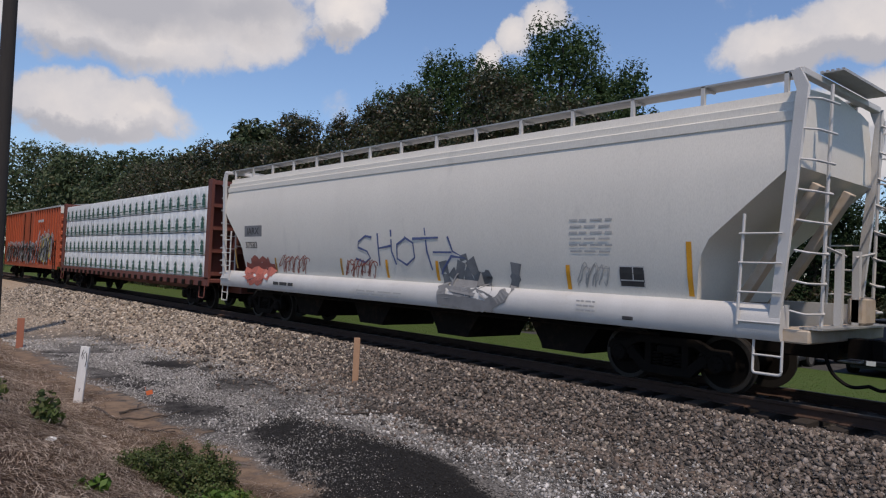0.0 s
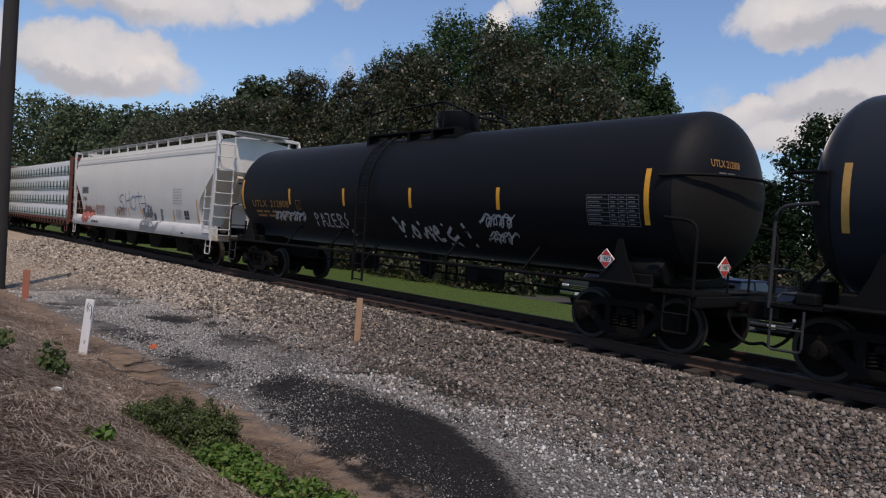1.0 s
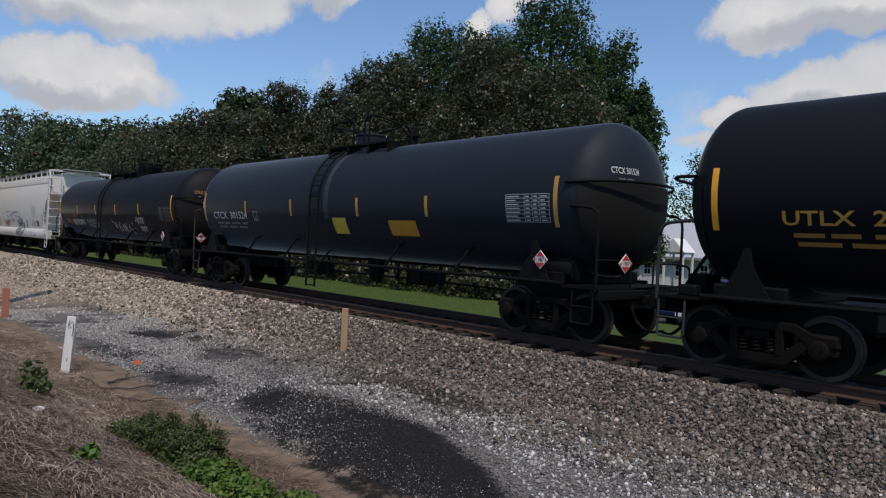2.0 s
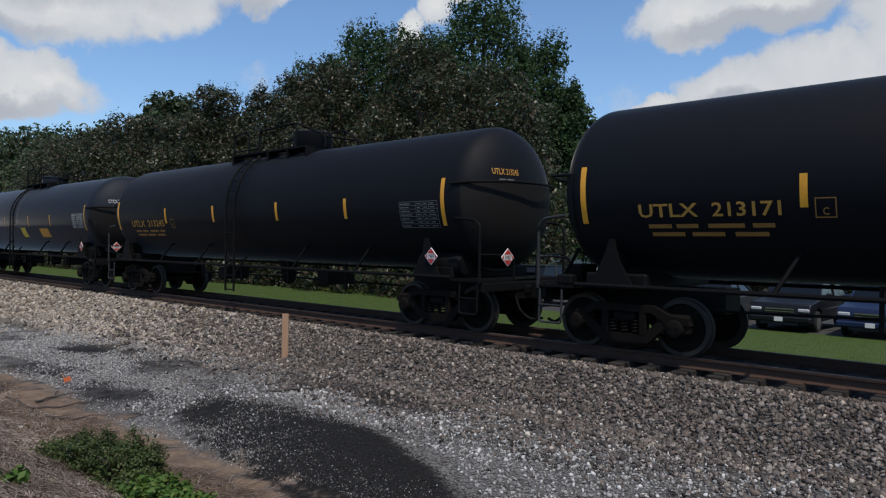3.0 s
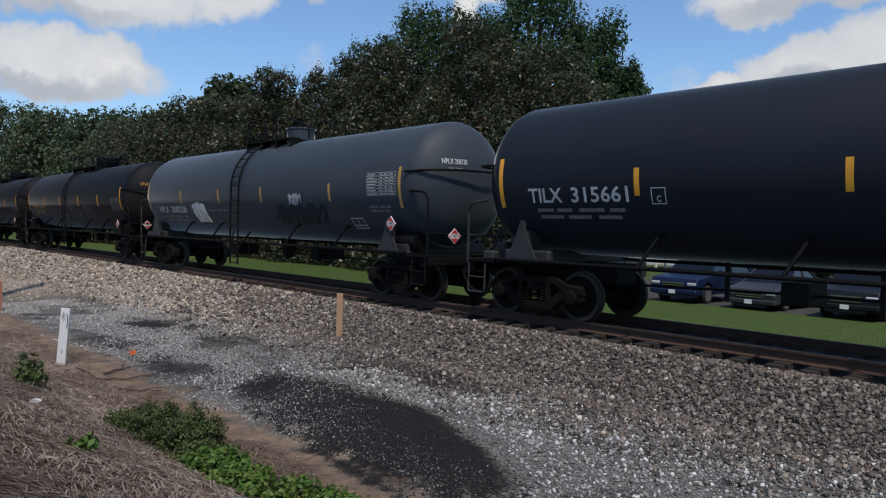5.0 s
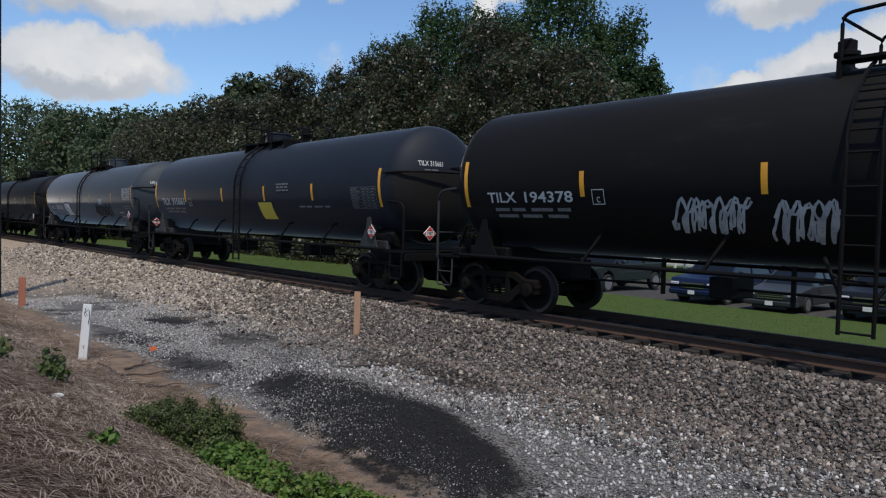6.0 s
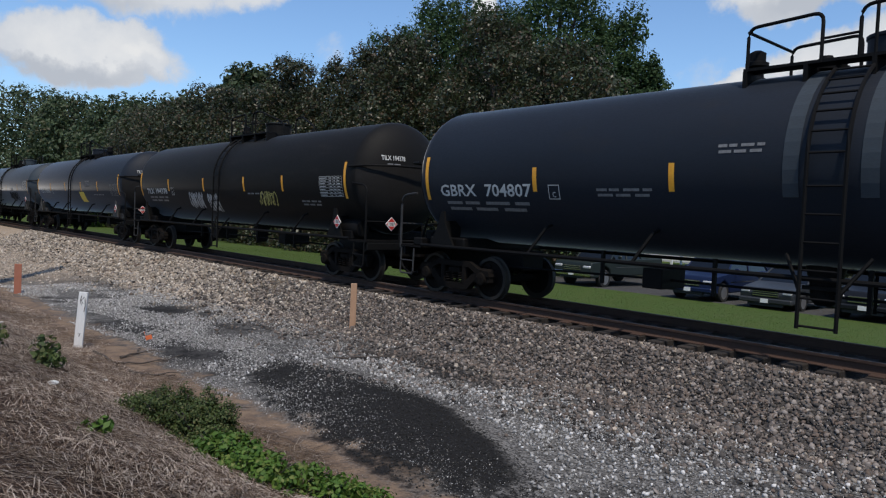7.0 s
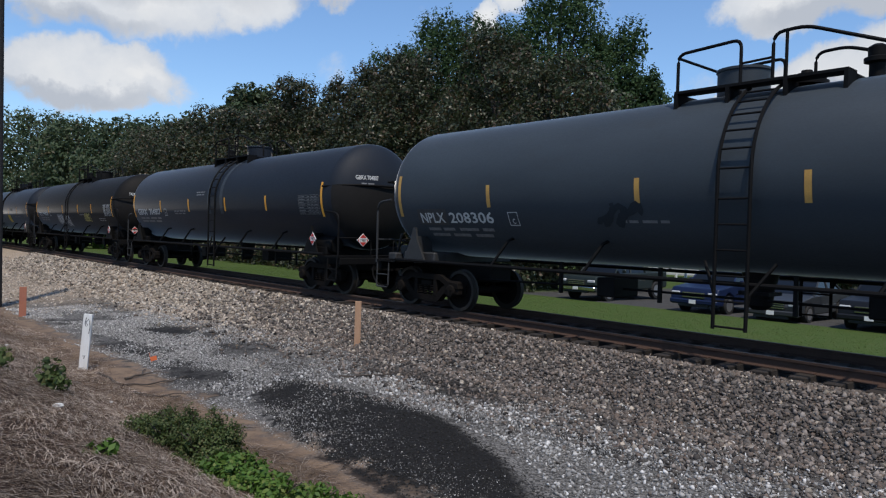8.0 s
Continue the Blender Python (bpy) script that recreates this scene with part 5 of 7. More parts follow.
# ---- lumber car and boxcar ----
def lumber_car():
    car = empty("lumber_car", "red oxide centre-beam flat car stacked with white-wrapped lumber", "lumber car", "other cars of the train")
    half = 10.1
    part("deck", Shape().box(-half, half, -1.45, 1.45, 0.98, 1.12, 0.02), M["oxide"], car)
    part("center_sill", Shape().box(-half - 0.2, half + 0.2, -0.35, 0.35, 0.62, 0.98, 0.02), M["oxide"], car)
    for sg in (-1, 1):
        part("side_sill", Shape().box(-half, half, min(sg * 1.45, sg * 1.51), max(sg * 1.45, sg * 1.51), 0.86, 1.16, 0.01), M["oxide"], car)
        for k in range(26):
            x = -9.5 + 19.0 * k / 25
            part("winch", Shape().box(x - 0.09, x + 0.09, min(sg * 1.50, sg * 1.58), max(sg * 1.50, sg * 1.58), 0.86, 1.04, 0.02), M["steel"], car)
    part("center_beam", Shape().box(-half, half, -0.06, 0.06, 1.12, 4.5), M["oxide"], car)
    for d in (-1, 1):
        x0, x1 = min(d * 9.72, d * 10.08), max(d * 9.72, d * 10.08)
        b = part("bulkhead", Shape().box(x0, x0 + 0.05, -1.5, 1.5, 1.1, 4.62), M["oxide"], car, "ribbed red bulkhead")
        for y in (-1.46, -0.5, 0.5, 1.46):
            part("rib", Shape().box(x0 + 0.02, x1, y - 0.05, y + 0.05, 1.1, 4.62), M["oxide"], b)
        for z in (1.3, 2.1, 2.9, 3.7, 4.5):
            part("rib", Shape().box(x0 + 0.02, x1 - 0.003, -1.497, 1.497, z - 0.06, z + 0.06), M["oxide"], b)
        part("coupler", coupler_shape(10.68 * d), M["cast"], car)
        bogie(car, d * 7.9)
        for sg in (-1, 1):
            part("stirrup_step", rail_loop(Shape(), [(d * 9.4, sg * 1.5, 0.9), (d * 9.4, sg * 1.52, 0.45), (d * 9.85, sg * 1.52, 0.45), (d * 9.85, sg * 1.5, 0.9)], 0.02, 0.05), M["oxide"], car)
    return car


def lumber_pack_mesh(wide):
    s = Shape()
    n, m = 48, 6
    for i in range(n + 1):
        x = -wide / 2 + wide * i / n
        seam = 0.022 if i % 8 == 0 else 0.0
        for j in range(m + 1):
            z = 0.80 * j / m
            edge = 0.03 if j in (0, m) else 0.0
            wob = 0.018 * noise.noise((x * 2.1, z * 3.3, wide)) + 0.012 * noise.noise((x * 7, z * 6, 2))
            s.v.append((x, -0.64 + seam + edge + wob, z))
    s.f = [(i * (m + 1) + j, (i + 1) * (m + 1) + j, (i + 1) * (m + 1) + j + 1, i * (m + 1) + j + 1) for i in range(n) for j in range(m)]
    s.box(-wide / 2 + 0.005, wide / 2 - 0.005, -0.60, 0.64, 0.01, 0.79)
    return s.mesh("lumber_pack", M["wrap"], 50)


def pack_print_mesh(wide):
    """The printed trees and lines on the wrap, one in each panel."""
    s, g = Shape(), Shape()
    put = lambda a, b: (a, -0.668, b)
    for k in range(6):
        x = -wide / 2 + wide * (k + 0.60) / 6
        for i, (w, z0, z1) in enumerate(((0.16, 0.40, 0.55), (0.16, 0.28, 0.42), (0.13, 0.10, 0.30))):
            s.add([put(x - w, z0), put(x + w, z0), put(x + (0.02 if i < 2 else w), z1), put(x - (0.02 if i < 2 else w), z1)], [(0, 1, 2, 3)])
        bars(s, x - 0.16, x + 0.14, 0.03, 0.045, put, (0, 1))
        bars(s, x - 0.62, x - 0.22, 0.16, 0.05, put, (0, 0.3, 0.36, 0.75, 0.8, 1))
        bars(s, x - 0.62, x - 0.2, 0.05, 0.02, put, (0, 1))
    return s.mesh("print", M["wrap_green"], 0)


def load_lumber():
    """Packs that ride on the lumber car."""
    wide = 19.3 / 4
    pack, ink = lumber_pack_mesh(wide), pack_print_mesh(wide)
    for sg in (-1, 1):
        for tier in range(4):
            for k in range(4):
                p = tagged(new("lumber_pack", pack), "lumber bundle in white printed plastic wrap", "lumber", "lumber bundles on the flat car")
                x = -19.3 / 2 + wide * (k + 0.5)
                at = pose(x + random.uniform(-0.02, 0.02), sg * (0.80 + random.uniform(0, 0.03)), 1.12 + tier * 0.83, 0, 0, 0 if sg < 0 else 180)
                o = new("print", ink)
                o.parent = p
                LOADS.append((p, at))


LOADS = []
TRAIN.append((hopper_car(), -3.568 - 9.8))
LUMBER_X = -3.568 - 30.35
TRAIN.append((lumber_car(), LUMBER_X))
load_lumber()


def boxcar():
    car = empty("boxcar", "faded orange boxcar with graffiti along its lower side", "boxcar", "other cars of the train")
    half = 7.75
    part("body", Shape().box(-half, half, -1.42, 1.42, 1.05, 4.55, 0.02), M["box_orange"], car, "faded orange steel sides")
    part("roof", Shape().prism([(-1.5, 4.5), (1.5, 4.5), (1.48, 4.6), (0, 4.82), (-1.48, 4.6)], -half - 0.02, half + 0.02, "x"), M["galv"], car, "pale metal roof")
    for sg in (-1, 1):
        for k in range(26):
            x = -7.6 + 15.2 * k / 25
            if abs(x) < 1.7:
                continue
            part("side_rib", Shape().box(x - 0.05, x + 0.05, min(sg * 1.42, sg * 1.49), max(sg * 1.42, sg * 1.49), 1.1, 4.5, 0.01), M["box_orange"], car)
        part("side_sill", Shape().box(-half, half, min(sg * 1.42, sg * 1.5), max(sg * 1.42, sg * 1.5), 0.88, 1.12, 0.01), M["box_orange"], car)
        door = part("door", Shape().box(-1.65, 1.65, min(sg * 1.42, sg * 1.53), max(sg * 1.42, sg * 1.53), 1.1, 4.45, 0.02), M["box_orange"], car, "plug door")
        for x in (-0.9, 0.9):
            part("lock_bar", Shape().tube([(x, sg * 1.56, 1.15), (x, sg * 1.56, 4.4)], 0.025, 6), M["steel"], door)
    for d in (-1, 1):
        for k in range(7):
            z = 1.4 + 0.4 * k
            part("end_rib", Shape().box(min(d * half, d * (half + 0.1)), max(d * half, d * (half + 0.1)), -1.35, 1.35, z - 0.12, z + 0.12, 0.04), M["box_orange"], car)
        part("end_panel", Shape().box(min(d * half, d * (half + 0.03)), max(d * half, d * (half + 0.03)), -1.4, 1.4, 4.15, 4.55), M["hopper"], car, "white upper end panel")
        part("end_sill", Shape().box(min(d * 6, d * 7.9), max(d * 6, d * 7.9), -0.4, 0.4, 0.66, 1.05, 0.02), M["steel"], car)
        part("coupler", coupler_shape(8.3 * d), M["cast"], car)
        bogie(car, d * 6.2)
        for sg in (-1, 1):
            lad = Shape()
            for z in np.arange(0.5, 2.6, 0.4):
                lad.tube([(d * 7.2, sg * 1.55, z), (d * 7.65, sg * 1.55, z)], 0.018, 5)
            lad.tube([(d * 7.2, sg * 1.55, 0.45), (d * 7.2, sg * 1.55, 2.6)], 0.02, 5).tube([(d * 7.65, sg * 1.55, 0.45), (d * 7.65, sg * 1.55, 2.6)], 0.02, 5)
            part("ladder", lad, M["steel"], car)
    put = lambda a, b: (a, -1.545, b)
    part("graffiti", strokes(21, -7.4, 3.4, 1.15, 2.5, 14, 0.07, put), M["spray_white"], car, "white and black graffiti", smooth=0)
    part("graffiti", strokes(22, 3.6, 6.4, 1.2, 3.0, 3, 0.16, put), M["yellow_sign"], car, "yellow graffiti", smooth=0)
    part("graffiti", strokes(23, 2.8, 7.0, 1.2, 3.1, 6, 0.05, lambda a, b: (a, -1.552, b)), M["spray_white"], car, "white graffiti", smooth=0)
    part("graffiti", strokes(24, -7.2, 6.6, 1.2, 2.3, 16, 0.03, lambda a, b: (a, -1.556, b)), M["spray_black"], car, "black outlines", smooth=0)
    part("lettering", bars(Shape(), 3.0, 4.4, 3.7, 0.16, put, (0, 0.4, 0.5, 1.0)), M["mark_white"], car, smooth=0)
    return car


TRAIN.append((boxcar(), -3.568 - 49.35))


# ---- graffiti and notices on the tank cars ----
def tag_word(seqs, x, z, sx, sz, half, lift=0.010):
    s = Shape()
    for pts in seqs:
        s.ribbon([(x + p[0] * sx, z + p[1] * sz) for p in bent([(a, b, 0) for a, b in pts], 0.12, 3)], half, lambda a, b: on_tank(a, b, lift))
    return s


TAG_BIG = [[(0.0, 1.1), (0.25, 0.1)], [(0.0, 1.1), (0.35, 0.35), (0.55, 0.95), (0.75, 0.1)], [(0.95, 0.3), (1.1, 0.75), (1.3, 0.35), (1.1, 0.1), (0.95, 0.35)], [(1.45, 0.95), (1.6, 0.1), (1.85, 0.7), (2.0, 0.0), (2.1, 0.75)],
           [(2.2, 0.4), (2.5, 0.5), (2.4, 0.8), (2.2, 0.5), (2.35, 0.05), (2.65, 0.15)], [(2.8, 0.9), (2.85, -0.1)], [(3.3, 0.75), (2.9, 0.35), (3.4, -0.1)], [(3.1, 0.1), (3.5, 0.35)], [(3.9, 0.95), (4.1, 0.3)], [(4.15, 0.02), (4.2, -0.08)]]
TAG_PAZ = [[(0, 0), (0.1, 1), (0.45, 0.8), (0.1, 0.5)], [(0.5, 0), (0.75, 1), (0.95, 0)], [(0.6, 0.4), (0.9, 0.4)], [(1.05, 0.95), (1.45, 0.95), (1.1, 0.05), (1.5, 0.05)], [(2.0, 0.95), (1.65, 0.9), (1.65, 0.05), (2.05, 0.05)], [(1.65, 0.5), (1.95, 0.5)],
           [(2.2, 0), (2.2, 1), (2.6, 0.8), (2.25, 0.5), (2.65, 0)], [(3.0, 1.1), (2.8, 0.7), (3.0, 0.5), (2.8, 0.2)], [(2.95, -0.1), (3.05, -0.5), (2.85, -0.4), (2.95, -0.1)]]
u1, c1, u2, u3, n1, t1, t2, gb, n2 = [c for c, _ in TRAIN[:9]]
surf = lambda a, b: on_tank(a, b, 0.010)
part("graffiti", tag_word(TAG_BIG, 0.45, 1.55, 0.62, 0.46, 0.036), M["spray_white"], u1, "broad white sprayed tag", smooth=0)
part("graffiti", strokes(31, -5.75, -3.6, 1.78, 2.12, 6, 0.02, surf), M["spray_white"], u1, "white sprayed tag", smooth=0)
part("graffiti", tag_word(TAG_PAZ, -3.25, 1.72, 0.55, 0.36, 0.022), M["spray_white"], u1, "white sprayed tag", smooth=0)
part("graffiti", strokes(33, 3.5, 4.5, 1.95, 2.2, 4, 0.014, surf), M["spray_white"], u1, "white sprayed tag", smooth=0)
part("graffiti", strokes(34, 3.6, 4.4, 1.62, 1.86, 3, 0.014, surf), M["spray_white"], u1, "white sprayed tag", smooth=0)
part("notice", patch(Shape(), 0.15, 0.75, 1.85, 2.25), M["yellow_sign"], c1, "yellow notice panel", smooth=0)
part("notice", patch(Shape(), 2.5, 3.5, 1.85, 2.2), M["orange_sign"], c1, "amber notice panel", smooth=0)
TAG_SLASH = [[(0.0, 0.75), (0.13, 0.42), (0.30, 0.15)], [(0.10, 0.95), (0.2, 0.5), (0.40, 0.1)], [(0.42, 0.9), (0.52, 0.45), (0.6, 0.2)], [(0.62, 0.15), (0.66, 0.6), (0.72, 0.85)], [(0.72, 0.2), (0.8, 0.6), (0.9, 0.85)],
             [(0.95, 0.3), (1.0, 0.7), (1.03, 1.15)]]
TAG_SCRAWL = [[(0.0, 1.05), (0.2, 0.75), (0.38, 0.35), (0.5, 0.0)], [(0.0, 1.05), (0.25, 0.8), (0.42, 0.6)], [(0.35, 1.0), (0.42, 0.6), (0.6, 0.2), (0.72, 0.05)], [(0.65, 1.05), (0.72, 0.7), (0.95, 0.2)], [(0.98, 0.15), (0.95, 0.55), (1.1, 1.0)],
              [(1.18, 0.8), (1.05, 0.45), (1.15, 0.3), (1.4, 0.4), (1.48, 0.75)], [(1.45, 1.0), (1.6, 0.65), (1.95, 0.5)], [(2.1, 0.4), (1.95, 0.3), (2.0, 0.1), (2.15, 0.05)], [(2.2, 0.6), (2.25, 0.8), (2.5, 0.95), (2.62, 0.85)],
              [(2.5, 0.9), (2.5, 0.45), (2.5, 0.1)], [(2.75, 0.85), (2.8, 0.35), (3.0, 0.2), (3.12, 0.4)], [(2.98, 1.0), (3.0, 0.75), (3.1, 0.55)], [(3.12, 0.95), (3.25, 0.55)], [(3.5, 0.95), (3.42, 0.5), (3.4, 0.1)]]
part("graffiti", tag_word(TAG_SLASH, -2.0, 1.56, 1.22, 0.60, 0.016), M["mark_faint"], u3, "thin faded white scrawl", smooth=0)
part("graffiti", tag_word(TAG_SCRAWL, 0.05, 1.58, 1.0, 0.76, 0.016), M["mark_faint"], u3, "thin faded white scrawl", smooth=0)


BUBBLES = [(0.0, 0.095, 0.10), (0.105, 0.215, 0.08), (0.235, 0.345, 0.05), (0.355, 0.48, 0.01), (0.485, 0.62, 0.0), (0.645, 1.0, 0.08)]


def bubble_at(u, v, lift):
    """u runs along the piece and v down it; it leans to the right at the foot."""
    return on_tank(-3.77 + 0.98 * u + 0.07 * v * (1 - 0.4 * u), 2.345 - 0.665 * v, lift)


def bubble_piece(grow, lift):
    """Fat rounded letters side by side: five narrow arches and a broad one."""
    s = Shape()
    n, m = 14, 8
    for u0, u1, top in BUBBLES:
        grid = []
        for i in range(n + 1):
            f = i / n
            round_off = 1 - math.sqrt(max(0.0, 1 - (2 * f - 1) ** 2))
            hi = top + min(0.07, (u1 - u0) * 0.5) * round_off - grow * 1.4
            lo = 1.0 - 0.05 * round_off + grow * 1.4
            u = u0 - grow + (u1 - u0 + 2 * grow) * f
            grid += [bubble_at(u, hi + (lo - hi) * j / m, lift) for j in range(m + 1)]
        k = m + 1
        s.add(grid, [(i * k + j, (i + 1) * k + j, (i + 1) * k + j + 1, i * k + j + 1) for i in range(n) for j in range(m)])
    return s


part("graffiti", bubble_piece(0.055, 0.009), M["spray_black"], n1, "dark outline of the bubble piece", smooth=0)
part("graffiti", bubble_piece(0.006, 0.013), M["placard_white"], n1, "white bubble-letter piece", smooth=0)
lines = Shape()
for pts in ([(0.10, 0.08), (0.115, 0.4), (0.135, 0.75)], [(0.20, 0.50), (0.215, 0.75), (0.245, 1.0)], [(0.225, 0.08), (0.25, 0.4), (0.285, 0.72)], [(0.35, 0.05), (0.375, 0.5), (0.42, 1.0)], [(0.483, 0.03), (0.488, 0.3), (0.49, 0.63)],
            [(0.44, 0.71), (0.50, 0.675), (0.58, 0.70)], [(0.44, 0.82), (0.50, 0.785), (0.58, 0.81)], [(0.525, 0.82), (0.54, 1.0)], [(0.635, 0.10), (0.66, 0.5), (0.70, 0.85), (0.74, 1.0)],
            [(0.735, 0.48), (0.78, 0.61), (0.89, 0.62)], [(0.89, 0.62), (0.82, 0.68), (0.79, 0.75), (0.75, 0.69)], [(0.785, 0.82), (0.80, 0.85)]):
    lines.ribbon(pts, 0.014, lambda p, q: bubble_at(p, q, 0.018))
part("graffiti", lines, M["spray_black"], n1, "black letter outlines", smooth=0)
part("graffiti", strokes(52, 2.62, 3.25, 2.2, 2.52, 4, 0.024, surf), M["spray_white"], n1, "white sprayed tag", smooth=0)
part("graffiti", strokes(53, 1.7, 4.4, 1.7, 2.2, 6, 0.06, surf), M["soot"], n1, "black painted-over scrawl", smooth=0)
frame_lines = Shape()
for a, b, c, e in ((5.33, 5.85, 1.62, 1.64), (5.33, 5.85, 1.86, 1.88), (5.33, 5.35, 1.62, 1.88), (5.83, 5.85, 1.62, 1.88), (5.58, 5.6, 1.7, 1.88), (5.33, 5.85, 1.69, 1.71)):
    patch(frame_lines, a, b, c, e, n=1, lift=0.009)
part("panel_mark", frame_lines, M["mark_white"], n1, smooth=0)
part("notice", patch(Shape(), 1.15, 2.0, 1.75, 2.25), M["yellow_sign"], t1, "yellow notice panel", smooth=0)
part("graffiti", strokes(61, -2.9, -1.55, 1.7, 2.25, 7, 0.02, surf), M["spray_white"], t2, "white sprayed tag", smooth=0)
part("graffiti", strokes(62, -1.3, -0.3, 1.6, 2.2, 5, 0.02, surf), M["spray_white"], t2, "white sprayed tag", smooth=0)
part("graffiti", strokes(63, 2.6, 3.8, 1.85, 2.3, 5, 0.015, surf, 0.6), M["spray_yellow"], t2, "pale yellow sprayed tag", smooth=0)
part("graffiti", strokes(64, -1.9, -1.2, 1.95, 2.3, 2, 0.05, surf), M["soot"], n2, "black smudges", smooth=0)
for car_, x in ((n1, -6.78), (n2, -6.95)):
    part("mark_panel", patch(Shape(), x, x + 0.98, 1.93, 2.27, lift=0.004), M["mark_black"], car_, "black patch behind the letters", smooth=0)


# ---- scattered stuff: stones, straw, leaves ----
RNG = np.random.default_rng(7)


def raw_mesh(name, verts, faces, mat, smooth=False):
    """A mesh from arrays; all faces have the same number of corners."""
    me = bpy.data.meshes.new(name)
    nv, nf, k = len(verts), len(faces), faces.shape[1]
    me.vertices.add(nv)
    me.vertices.foreach_set("co", np.asarray(verts, np.float32).ravel())
    me.loops.add(nf * k)
    me.loops.foreach_set("vertex_index", np.asarray(faces, np.int32).ravel())
    me.polygons.add(nf)
    me.polygons.foreach_set("loop_start", np.arange(0, nf * k, k, dtype=np.int32))
    me.polygons.foreach_set("loop_total", np.full(nf, k, np.int32))
    if smooth:
        me.polygons.foreach_set("use_smooth", np.ones(nf, bool))
    me.materials.append(mat)
    me.update(calc_edges=True)
    return me


def turns(n):
    q = RNG.normal(size=(n, 4))
    q /= np.linalg.norm(q, axis=1, keepdims=True)
    w, x, y, z = q.T
    return np.stack([np.stack([1 - 2 * (y * y + z * z), 2 * (x * y - z * w), 2 * (x * z + y * w)], -1),
                     np.stack([2 * (x * y + z * w), 1 - 2 * (x * x + z * z), 2 * (y * z - x * w)], -1),
                     np.stack([2 * (x * z - y * w), 2 * (y * z + x * w), 1 - 2 * (x * x + y * y)], -1)], 1)


def pebble():
    bm = bmesh.new()
    bmesh.ops.create_icosphere(bm, subdivisions=1, radius=1.0)
    v = np.array([p.co for p in bm.verts])
    bm.verts.index_update()
    f = np.array([[p.index for p in q.verts] for q in bm.faces])
    bm.free()
    return v, f


def chip():
    v = np.array([(1, 0, 0), (-1, 0, 0), (0, 1, 0), (0, -1, 0), (0, 0, 1), (0, 0, -1)], float)
    f = np.array([(0, 2, 4), (2, 1, 4), (1, 3, 4), (3, 0, 4), (2, 0, 5), (1, 2, 5), (3, 1, 5), (0, 3, 5)])
    return v, f


def shard():
    v = np.array([(1, 0, -0.5), (-0.6, 0.9, -0.5), (-0.6, -0.9, -0.5), (0, 0, 0.8)], float)
    return v, np.array([(0, 1, 3), (1, 2, 3), (2, 0, 3), (0, 2, 1)])


def heights(x, y):
    return np.array([ground_z(a, b) for a, b in zip(x, y)])


def stones(name, x, y, size, mat, label, sink=0.25, shape=pebble, flat=0.55):
    v, f = shape()
    n = len(x)
    body = v[None] * (1 + 0.28 * RNG.normal(size=(n, len(v), 1)).clip(-1.6, 1.6))
    body = body * RNG.uniform(flat, 1.15, (n, 1, 3)) * size[:, None, None]
    body = np.einsum("nij,nkj->nki", turns(n), body)
    body += np.stack([x, y, heights(x, y) + size * (0.45 - sink)], -1)[:, None]
    faces = f[None] + (np.arange(n) * len(v))[:, None, None]
    return tagged(new(name, raw_mesh(name, body.reshape(-1, 3), faces.reshape(-1, 3), mat)), label, "gravel", kind="stuff")


def stone_material(name, dark, light, warm):
    m = bpy.data.materials.new(name)
    m.use_nodes = True
    n, l = m.node_tree.nodes, m.node_tree.links
    b = n["Principled BSDF"]
    b.inputs["Roughness"].default_value = 0.9
    b.inputs["Specular IOR Level"].default_value = 0.25
    g = n.new("ShaderNodeNewGeometry")
    ramp = n.new("ShaderNodeValToRGB")
    e = ramp.color_ramp.elements
    e[0].color, e[1].color = (*dark, 1), (*light, 1)
    k = e.new(0.45)
    k.color = (*tuple((a + c) * 0.42 for a, c in zip(dark, light)), 1)
    k = e.new(0.72)
    k.color = (*warm, 1)
    l.new(g.outputs["Random Per Island"], ramp.inputs[0])
    t = n.new("ShaderNodeTexNoise")
    t.inputs["Scale"].default_value = 70.0
    c = n.new("ShaderNodeTexCoord")
    l.new(c.outputs["Object"], t.inputs["Vector"])
    hs = n.new("ShaderNodeHueSaturation")
    r = n.new("ShaderNodeMapRange")
    r.inputs["To Min"].default_value, r.inputs["To Max"].default_value = 0.7, 1.25
    l.new(t.outputs[0], r.inputs["Value"])
    l.new(r.outputs[0], hs.inputs["Value"])
    l.new(ramp.outputs[0], hs.inputs["Color"])
    l.new(hs.outputs[0], b.inputs["Base Color"])
    return m


M["ballast"] = stone_material("ballast_stone", (0.018, 0.016, 0.015), (0.27, 0.238, 0.214), (0.118, 0.088, 0.070))
M["chips"] = stone_material("grey_chip_stone", (0.10, 0.098, 0.094), (0.62, 0.605, 0.585), (0.30, 0.29, 0.275))
# pale warm stone: the far end's sunlight is put into its colour
M["sunlit"] = stone_material("sunlit_stone", (0.13, 0.11, 0.088), (0.54, 0.48, 0.405), (0.34, 0.28, 0.22))
M["asphalt_crumb"] = stone_material("asphalt_crumb", (0.010, 0.010, 0.010), (0.04, 0.04, 0.04), (0.02, 0.02, 0.02))


